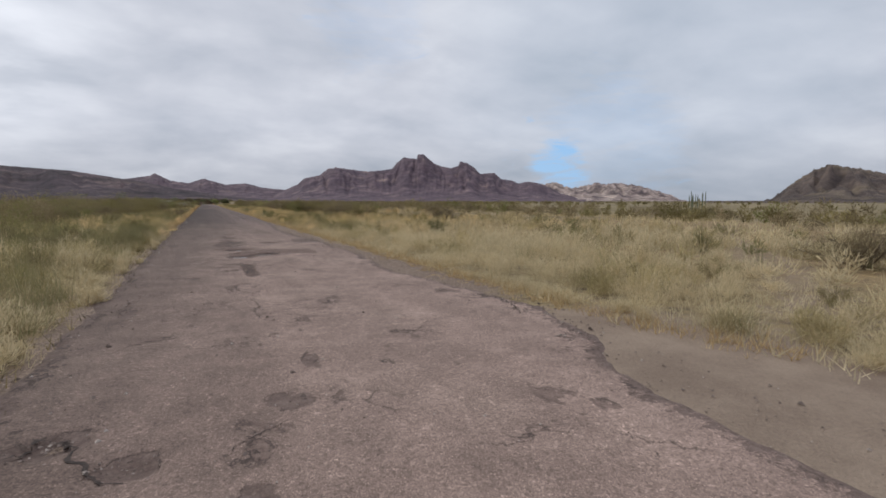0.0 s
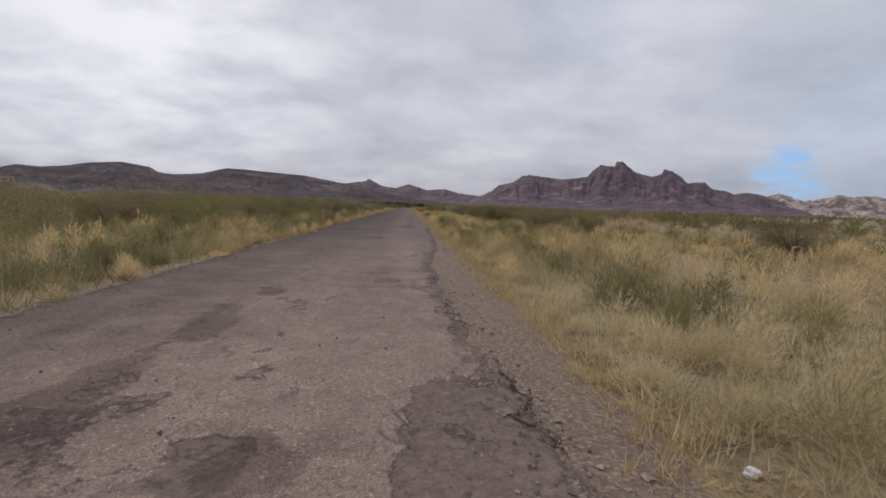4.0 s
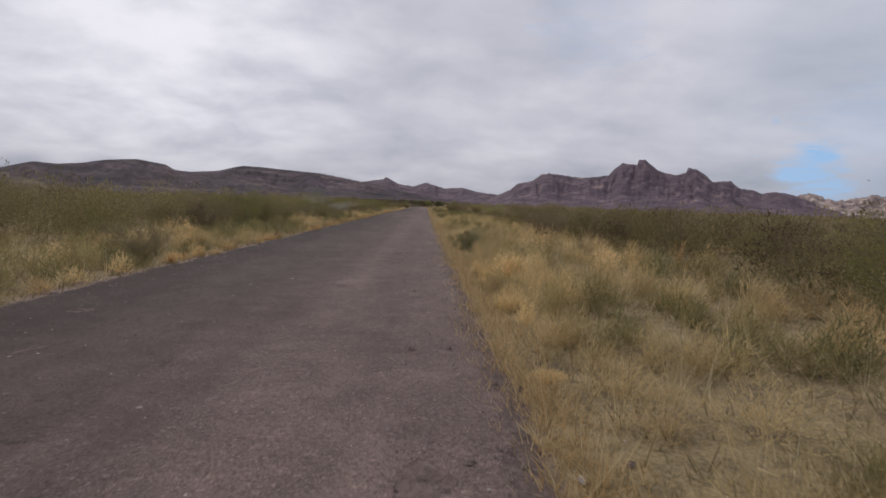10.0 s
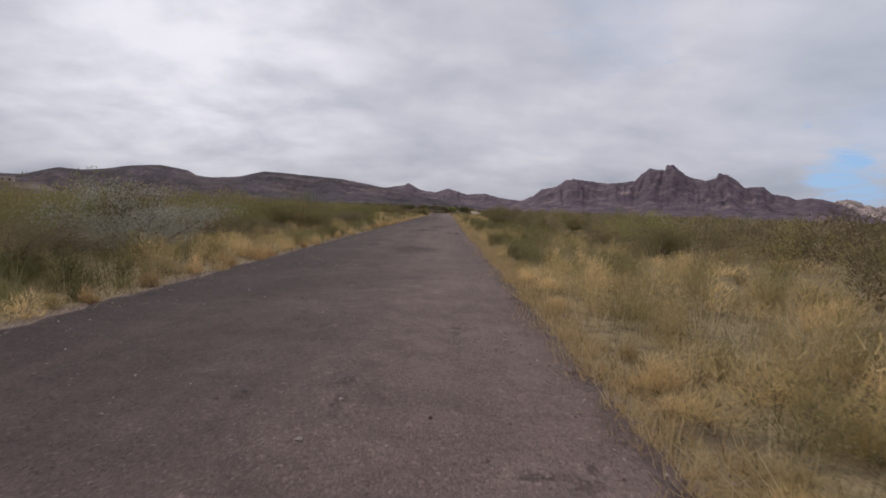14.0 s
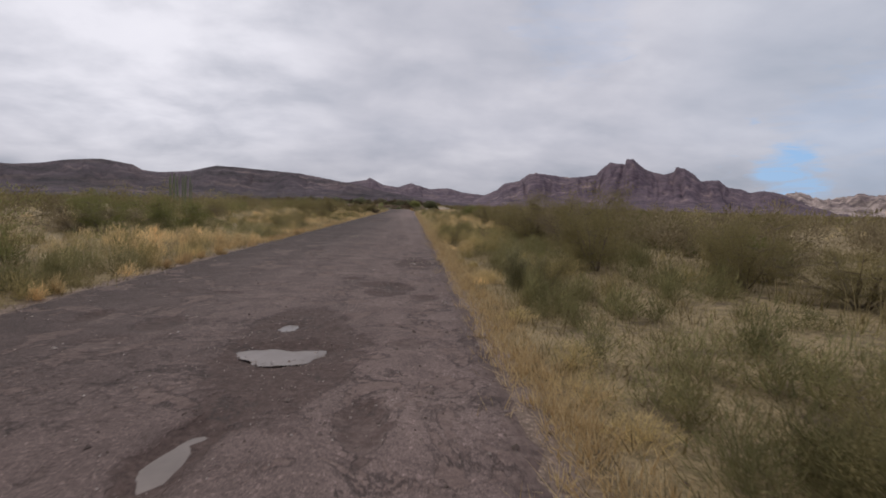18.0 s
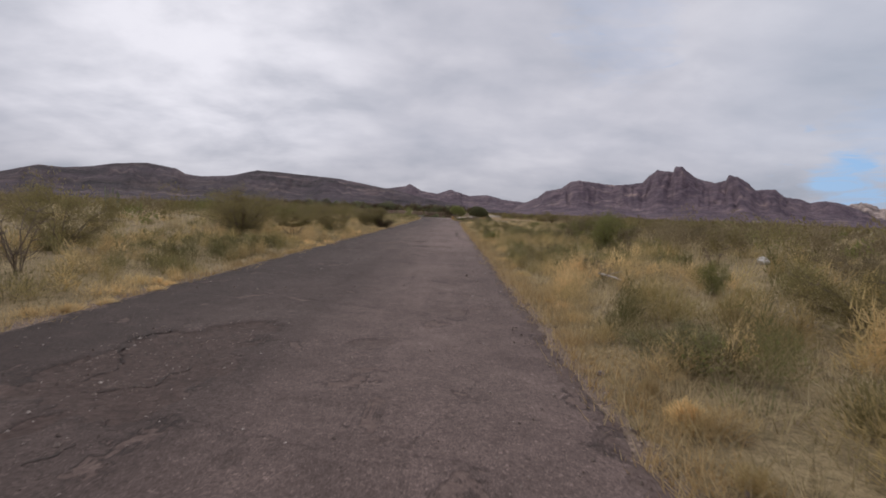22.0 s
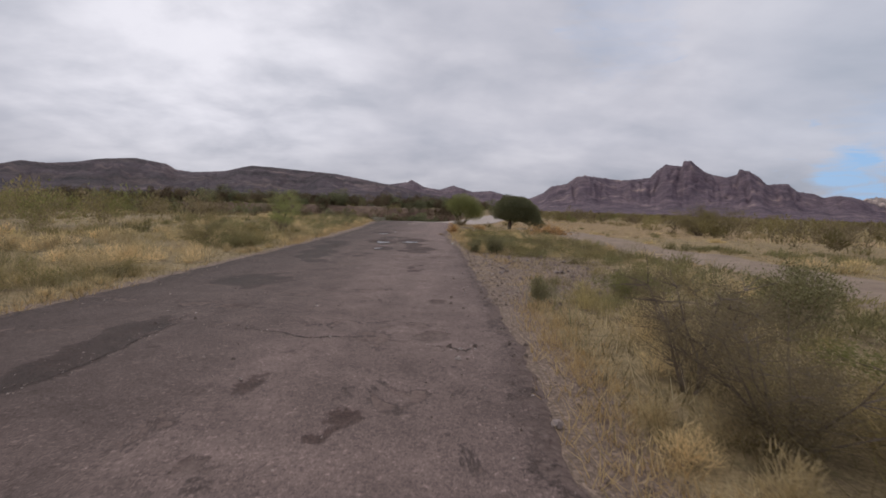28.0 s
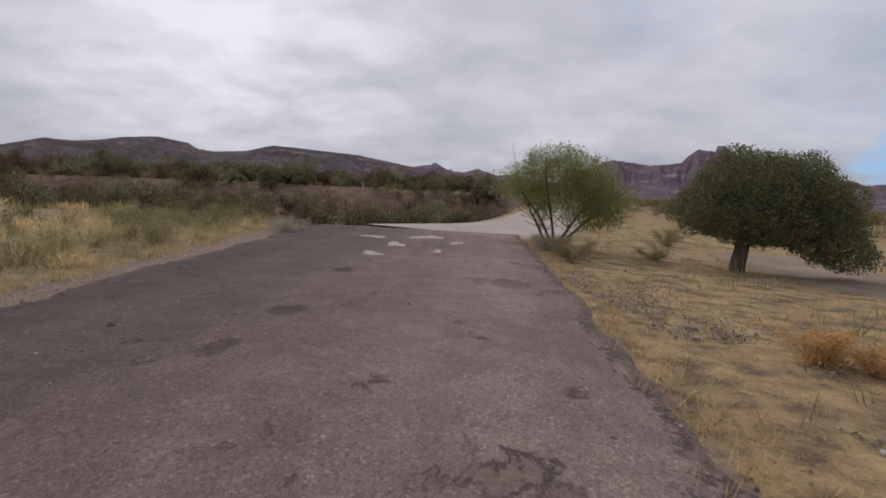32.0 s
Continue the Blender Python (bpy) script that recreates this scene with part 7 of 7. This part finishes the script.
def build_trees():
    rng = random.Random(41)
    # dark spreading tree
    x, y = 6.95, 267.8
    t = thing("shade_tree", "dark green spreading desert tree with a leaning trunk in dry grass", "tree", at=pose(x, y, float(ground_z(x, y)) - 0.03) @ Matrix.Diagonal((1.12, 1.12, 1.1, 1)))
    trunk = limb(rng, (0, 0, -0.05), (0.06, 0, 1), 0.95, 0.16, 0.12, 0.1)
    top = trunk[-1][:3]
    limbs = [limb(rng, top, w, ll, 0.085, 0.02, 0.2, 6) for w, ll in (((0.9, 0.2, 0.5), 1.3), ((-0.9, 0.3, 0.6), 0.85), ((0.2, -0.6, 0.8), 0.8), ((1.1, -0.1, -0.02), 1.5), ((-0.3, 0.8, 0.9), 0.9), ((0.0, 0.1, 1), 1.0))]
    v, f, s = tubes([trunk], 10)
    part("trunk", from_arrays("trunk", v, f, s, BARK, shade=True), t)
    for q in limbs:
        v, f, s = tubes([q] + [limb(rng, r[:3], (rng.gauss(0, 1), rng.gauss(0, 1), rng.uniform(-0.2, 0.9)), 0.45, 0.02, 0.006, 0.3) for r in q[2:] for _ in range(3)], 5)
        part("limb", from_arrays("limb", v, f, s, BARK, shade=True), t)
    lobes = [((-0.62, 0, 1.42), (0.8, 0.95, 0.74)), ((0.0, 0, 1.78), (1.0, 1.1, 0.85)), ((0.75, 0, 1.8), (1.0, 1.1, 0.8)), ((1.3, 0, 1.45), (0.88, 1.0, 0.82)), ((1.75, 0, 0.98), (0.78, 0.9, 0.72)), ((2.2, 0, 0.58), (0.52, 0.7, 0.5)), ((0.3, 0, 1.25), (1.3, 1.1, 0.65)), ((0.75, 0.3, 1.0), (1.2, 0.9, 0.45))]
    for k in range(46):
        (cx, cy, cz), (a, b, c) = lobes[k % 8]
        w, h = rng.uniform(0, 6.28), rng.uniform(-0.35, 1.0)
        q = math.sqrt(max(0.0, 1 - h * h))
        r = rng.uniform(0.22, 0.4)
        lobes.append(((cx + a * q * math.cos(w) * 0.88, cy + b * q * math.sin(w) * 0.88, cz + c * h * 0.9), (r, r, r * 0.85)))
    v, f, s = tree_crown([((a * 0.93, b, c * 0.97), (p * 0.93, q, r * 0.95)) for (a, b, c), (p, q, r) in lobes], 120000, 0.046, 7, 1.0, 0.72)
    part("crown", from_arrays("crown", v, f, s, LEAF["dark"]), t)
    # feathery light-green tree
    x, y = 2.95, 269.4
    t = thing("palo_verde_tree", "feathery light-green multi-stemmed desert tree beside the concrete", "tree", at=pose(x, y, float(ground_z(x, y)) - 0.02))
    limbs = [limb(rng, (rng.gauss(0, 0.06), rng.gauss(0, 0.06), -0.05), w, ll, 0.045, 0.012, 0.18, 7) for w, ll in (((-0.5, 0.1, 1), 2.0), ((0.1, 0.2, 1), 2.3), ((0.55, -0.1, 0.9), 2.2), ((0.9, 0.2, 0.8), 2.1), ((-0.2, -0.4, 1), 1.9))]
    twigs = []
    for q in limbs:
        v, f, s = tubes([q], 6)
        part("stem", from_arrays("stem", v, f, s, BARK, shade=True), t)
        for r in q[2:]:
            twigs += [limb(rng, r[:3], (rng.gauss(0.1, 0.8), rng.gauss(0, 0.8), rng.uniform(0.2, 1.2)), rng.uniform(0.5, 1.1), 0.01, 0.003, 0.3) for _ in range(7)]
    v, f, s = tubes(twigs, 3)
    part("twig_spray", from_arrays("twig_spray", v, f, s, LEAF["fresh"]), t)
    lobes = [((-0.75, 0, 1.9), (0.75, 0.85, 0.6)), ((0.1, 0, 2.25), (0.95, 0.95, 0.7)), ((0.9, 0.1, 1.9), (0.85, 0.9, 0.75)), ((1.45, 0, 1.35), (0.8, 0.8, 0.6)), ((0.6, 0, 1.4), (0.95, 0.8, 0.6)), ((1.05, 0, 0.9), (0.85, 0.7, 0.42)), ((-0.35, 0, 1.35), (0.6, 0.7, 0.5))]
    lobes = [((p[0], p[1], p[2] * 0.92), r) for p, r in lobes]
    for k in range(16):
        w = rng.uniform(-0.9, 1.3)
        lobes.append(((w, rng.uniform(-0.4, 0.4), 2.45 - 0.3 * (w - 0.1) ** 2 + rng.uniform(-0.1, 0.15)), (0.14, 0.14, 0.36)))
    v, f, s = tree_crown(lobes, 42000, 0.07, 9, 0.28, 0.3)
    part("crown", from_arrays("crown", v, f, s, LEAF["fresh"]), t)


def build_cactus(x, y, high, columns, seed):
    """Organ-pipe cactus: ribbed columns from one base."""
    rng = random.Random(seed)
    t = thing("organ_pipe_cactus", "tall ribbed green organ pipe cactus with many columns", "cactus", "cacti", pose(x, y, float(ground_z(x, y)) - 0.05))
    for i in range(columns):
        a = 2 * math.pi * i / columns + rng.uniform(-0.3, 0.3)
        r = rng.uniform(0.2, 1.0) * high * 0.29
        h = high * rng.uniform(0.7, 0.97)
        rad = high * 0.0125
        rings, sides = 14, 16
        V, F, S = [], [], []
        for k in range(rings):
            f = k / (rings - 1)
            out = r * min(1.0, f * 3.2) ** 0.6 + 0.06 * high * f * 0.3
            cx, cy, cz = math.cos(a) * out, math.sin(a) * out, h * f
            taper = (1.0 if f < 0.9 else math.sqrt(max(0.02, 1 - ((f - 0.9) / 0.1) ** 2))) * (0.9 + 0.15 * f)
            for q in range(sides):
                b = 2 * math.pi * q / sides
                w = rad * taper * (1.0 if q % 2 else 0.8)
                V.append((cx + w * math.cos(b), cy + w * math.sin(b), cz))
        for k in range(rings - 1):
            for q in range(sides):
                p = (q + 1) % sides
                F += [k * sides + q, k * sides + p, (k + 1) * sides + p, (k + 1) * sides + q]
                S.append(4)
        F += list(range((rings - 1) * sides, rings * sides))
        S.append(sides)
        part("column", from_arrays("column", np.array(V), F, S, CACTUS), t)


# ---- small things ----


def stone_mesh(name, seed, r, mat):
    bm = bmesh.new()
    bmesh.ops.create_icosphere(bm, subdivisions=2, radius=r)
    for v in bm.verts:
        k = 0.75 + 0.5 * noise.noise(v.co / r * 1.3 + Vector((seed * 3.1, 0, 0)))
        v.co = Vector((v.co.x * k * 1.15, v.co.y * k, v.co.z * k * 0.75))
    me = bpy.data.meshes.new(name)
    bm.to_mesh(me)
    bm.free()
    me.materials.append(mat)
    return me


def build_small():
    rng = random.Random(51)
    for x, y, r, white in ((3.25, 19.2, 0.05, 1), (3.45, 117.05, 0.075, 1), (2.98, 47.5, 0.06, 1), (1.33, 53.1, 0.035, 0), (2.95, 227.4, 0.05, 0), (-2.55, 40.2, 0.04, 1), (-3.0, 91.6, 0.05, 0), (3.4, 196.6, 0.05, 1), (2.1, 256.8, 0.05, 0), (-0.75, 251.7, 0.025, 1)):
        on = float(road_left(y)) < x < float(road_right(y))
        ob = new("stone", stone_mesh("stone", rng.random() * 9, r, WHITE_STONE if white else STONE))
        ob.matrix_basis = pose(x, y, (0.0 if on else float(ground_z(x, y))) + r * 0.42, 0, 0, rng.uniform(0, 360))
        tagged(ob, "rounded white stone lying at the roadside" if white else "small brown stone lying at the roadside", "stone", "loose stones")
    # rocks on the bank and in the grass
    for k in range(60):
        if k < 34:
            x, y, r = rng.uniform(3.2, 5.8), rng.uniform(232, 240), rng.uniform(0.03, 0.075)
        else:
            s = rng.choice((-1, 1))
            y = rng.uniform(4, 262)
            x, r = s * rng.uniform(2.75, 3.1), rng.uniform(0.025, 0.06)
        ob = new("rock", stone_mesh("rock", rng.random() * 9, r, STONE))
        ob.matrix_basis = pose(x, y, float(ground_z(x, y)) + r * 0.35, 0, 0, rng.uniform(0, 360))
        tagged(ob, "angular brown rock on the gravel shoulder", "rock", "shoulder rocks")
    # old tyre lying in the grass
    tyre = thing("old_tyre", "dusty old tyre lying flat in tall dry grass", "tyre", at=pose(4.6, 17.95, float(ground_z(4.6, 17.95)) + 0.05, 6, -4, 20))
    prof = [(0.21, -0.08), (0.23, -0.095), (0.30, -0.1), (0.335, -0.075), (0.345, 0.0), (0.335, 0.075), (0.30, 0.1), (0.23, 0.095), (0.21, 0.08), (0.225, 0.06), (0.29, 0.05), (0.29, -0.05), (0.225, -0.06)]
    V, F, S, n = [], [], [], 40
    for i in range(n):
        a = 2 * math.pi * i / n
        for r, h in prof:
            g = r - (0.008 if r > 0.33 and i % 2 else 0)
            V.append((g * math.cos(a), g * math.sin(a), h))
    m = len(prof)
    for i in range(n):
        for k in range(m):
            F += [i * m + k, ((i + 1) % n) * m + k, ((i + 1) % n) * m + (k + 1) % m, i * m + (k + 1) % m]
            S.append(4)
    part("carcass", from_arrays("carcass", np.array(V), F, S, RUBBER, shade=True), tyre)
    V = [(0, 0, 0.02)] + [(0.27 * math.cos(2 * math.pi * i / 24), 0.27 * math.sin(2 * math.pi * i / 24), -0.02 + 0.015 * (i % 3)) for i in range(24)]
    F = [q for i in range(24) for q in (0, 1 + i, 1 + (i + 1) % 24)]
    part("gravel_filling", from_arrays("gravel_filling", np.array(V), F, [3] * 24, STONE), tyre, "dark gravel inside the tyre")
    # pile of dry branches
    x, y = 8.1, 255.6
    pile = thing("branch_pile", "heap of dry rust-coloured cut branches on the ground", "brush pile", at=pose(x, y, float(ground_z(x, y))))
    paths, pts = [], []
    for _ in range(120):
        a = rng.uniform(0, 6.28)
        c = (rng.gauss(0, 0.55), rng.gauss(0, 0.35), abs(rng.gauss(0.1, 0.12)))
        q = limb(rng, c, (math.cos(a), math.sin(a), rng.uniform(0.0, 0.6)), rng.uniform(0.4, 0.9), 0.011, 0.003, 0.3)
        paths.append(q)
        pts += [r[:3] for r in q]
    v, f, s = tubes(paths, 3)
    part("branch_tangle", from_arrays("branch_tangle", v, f, s, TWIG), pile)
    nr = np.random.default_rng(5)
    pts = np.array(pts)[nr.integers(0, len(pts), 2600)] + nr.normal(0, 0.06, (2600, 3))
    pts[:, 2] = np.maximum(pts[:, 2], 0.02)
    v, f, s = leaves(pts, 0.08, nr, 1.0)
    part("foliage", from_arrays("foliage", v, f, s, LEAF["rust"]), pile)
    # dried plants at the road edge
    for x, y, size in ((2.35, 253.3, 0.7), (3.95, 260.1, 0.42), (4.3, 259.9, 0.36), (4.15, 260.4, 0.32), (2.15, 253.9, 0.5)):
        b = make_bush("rust", int(x * 100), 0.75, 0.42 if x < 3 else 0.75, 150 if x < 3 else 420, 0.1, 8, 1.0)
        b.matrix_basis = pose(x, y, float(ground_z(x, y)), 0, 0, rng.uniform(0, 360)) @ Matrix.Diagonal((size, size, size, 1))
    # rusty leaves caught at the asphalt edge
    heap = thing("leaf_heap", "small heap of brown dead leaves at the asphalt edge", "leaves", at=pose(1.66, 251.15, 0.0))
    nr = np.random.default_rng(8)
    pts = nr.normal(0, 1, (420, 3)) * (0.055, 0.1, 0.009)
    pts[:, 2] = np.abs(pts[:, 2]) + 0.006
    v, f, s = leaves(pts, 0.026, nr, 1.1, 0.0)
    part("foliage", from_arrays("foliage", v, f, s, LEAF["dead"]), heap)
    # cut stems before the shade tree
    for k in range(9):
        x, y, h = 6.0 + 0.085 * k + rng.uniform(-0.02, 0.02), 265.6 + 0.01 * k, rng.uniform(0.07, 0.16)
        v, f, s = tubes([[(0, 0, -0.02, 0.012), (rng.gauss(0, 0.01), rng.gauss(0, 0.01), h, 0.01), (0, 0, h + 0.002, 0.002)]], 6)
        ob = new("cut_stem", from_arrays("cut_stem", v, f, s, DEAD))
        ob.location = (x, y, float(ground_z(x, y)))
        tagged(ob, "short pale cut stem standing in flattened straw", "stem", "cut stems under the tree")
    # dead branch by the asphalt
    x, y = 2.24, 244.2
    dead = thing("dead_branch", "bleached dead branch lying along the asphalt edge", "branch", at=pose(x, y, float(ground_z(x, y)) + 0.02))
    v, f, s = tubes([limb(rng, (0.02, 0.0, 0.0), (-0.06, 1, 0.03), 1.0, 0.024, 0.009, 0.12, 8)], 8)
    part("bole", from_arrays("bole", v, f, s, DEAD, shade=True), dead)
    for w, ll, st in (((1, 0.06, 0.02), 1.0, (0.02, 0.02, 0.01)), ((0.5, 0.8, 0.15), 0.35, (0.0, 0.3, 0.02)), ((-0.1, 1.0, 0.1), 0.5, (0.05, 0.1, 0.015)), ((0.25, 0.9, 0.1), 0.4, (0.03, 0.25, 0.015))):
        v, f, s = tubes([limb(rng, st, w, ll, 0.009, 0.004, 0.08, 6)], 6)
        part("twig", from_arrays("twig", v, f, s, DEAD, shade=True), dead)
    fallen = thing("fallen_branch", "bleached fallen branch lying in straw-coloured grass", "branch", at=pose(4.9, 172.3, float(ground_z(4.9, 172.3)) + 0.16))
    v, f, s = tubes([limb(rng, (0.05, 0.62, 0.02), (-0.08, -1, 0.04), 1.3, 0.026, 0.01, 0.1, 8)], 8)
    part("bole", from_arrays("bole", v, f, s, DEAD, shade=True), fallen)
    v, f, s = tubes([limb(rng, (0.0, 0.1, 0.03), (0.7, -0.5, 0.3), 0.4, 0.012, 0.004, 0.12, 5)], 6)
    part("twig", from_arrays("twig", v, f, s, DEAD, shade=True), fallen)
    boulder = new("boulder", stone_mesh("boulder", 4.2, 0.22, WHITE_STONE))
    boulder.location = (11.6, 178.2, float(ground_z(11.6, 178.2)) + 0.12)
    tagged(boulder, "pale rounded boulder lying in the dry grass", "rock")
    # straw stalks lying on the shoulder
    for k in range(26):
        y = rng.choice((rng.uniform(9.5, 13), rng.uniform(50, 80), rng.uniform(186, 190)))
        x = float(grass_right(y)) + rng.uniform(-0.45, 0.15)
        v, f, s = tubes([limb(rng, (0, 0, 0.012), (math.cos(k), math.sin(k) * 1.4, 0.0), rng.uniform(0.25, 0.6), 0.004, 0.002, 0.1, 5)], 4)
        ob = new("straw_stalk", from_arrays("straw_stalk", v, f, s, EDGE_STRAW))
        ob.location = (x, y, float(ground_z(x, y)) + 0.004)
        tagged(ob, "broken pale straw stalk lying on gravel", "straw", "fallen stalks")
    # low pale wall beyond the wash
    wall = thing("low_wall", "low pale masonry wall beyond the dry wash", "wall", at=pose(-17, 339, float(ground_z(-17, 339)), 0, 0, 11))
    bm = bmesh.new()
    bmesh.ops.create_cube(bm, size=1.0, matrix=Matrix.Translation((0, 0, 0.3)) @ Matrix.Diagonal((6.6, 0.3, 0.75, 1)))
    bmesh.ops.bevel(bm, geom=bm.edges[:], offset=0.03, segments=2, affect="EDGES")
    me = bpy.data.meshes.new("masonry")
    bm.to_mesh(me)
    bm.free()
    me.materials.append(CONCRETE)
    part("masonry", me, wall)
    v, f, s = tubes([[(1.1, 0, 0.6, 0.07), (1.1, 0, 1.6, 0.06)]], 8)
    part("post", from_arrays("post", v, f, s, CONCRETE), wall)


def build_knoll_house():
    cx, cy = -352.0, 498.0
    n, m = 26, 64
    R, A = np.meshgrid(np.linspace(0, 1, n), np.linspace(0, 2 * np.pi, m))
    rough = fnoise(np.cos(A) * 2.2 + 5, np.sin(A) * 2.2 + R * 3, 131, 4, 0.6)
    rr = R * 75 * (0.8 + 0.4 * rough)
    Z = 11.5 * (1 - smooth(0.3, 1.0, R)) * (0.75 + 0.5 * rough * smooth(0.25, 0.5, R) + 0.25 * (1 - smooth(0.25, 0.5, R))) - 0.6
    ob = part("rocky_knoll", grid_mesh("rocky_knoll", cx + rr * np.cos(A), cy + rr * np.sin(A) * 0.8, Z, HILL))
    tagged(ob, "low dark rocky knoll on the plain", "hill", kind="structure")
    house = thing("hill_house", "pale flat-roofed house with dark windows on a rocky knoll", "house", at=pose(cx, cy, 10.2, 0, 0, 36))

    def box(name, c, d, mat, parent, bevel=0.06):
        bm = bmesh.new()
        bmesh.ops.create_cube(bm, size=1.0, matrix=Matrix.Translation(c) @ Matrix.Diagonal((*d, 1)))
        bmesh.ops.bevel(bm, geom=bm.edges[:], offset=bevel, segments=1, affect="EDGES")
        me = bpy.data.meshes.new(name)
        bm.to_mesh(me)
        bm.free()
        me.materials.append(mat)
        return part(name, me, parent)

    box("wall", (0, 0, 2.6), (24, 12, 5.8), CONCRETE, house)
    box("upper_storey", (-7, 1, 6.9), (9, 8, 2.9), CONCRETE, house)
    box("roof", (0, 0, 5.62), (24.6, 12.6, 0.3), CONCRETE, house)
    for x in (-9, -4.5, 0.5, 5, 9.5):
        w = box("window", (x, -6.02, 2.9), (1.7, 0.3, 1.9), BARK, house, 0.03)
        box("sill", (x, -6.2, 1.85), (2.0, 0.3, 0.15), CONCRETE, w, 0.02)


build_grass()
build_tufts()
build_gravel()
build_bushes()
build_far_brush()
build_low_scrub()
build_trees()
build_cactus(57, 49.5, 4.0, 14, 1)
build_cactus(-24, 183.5, 4.6, 18, 2)
build_cactus(-27, 206, 2.6, 7, 3)
build_cactus(46, 166, 3.0, 5, 4)
build_small()
build_knoll_house()
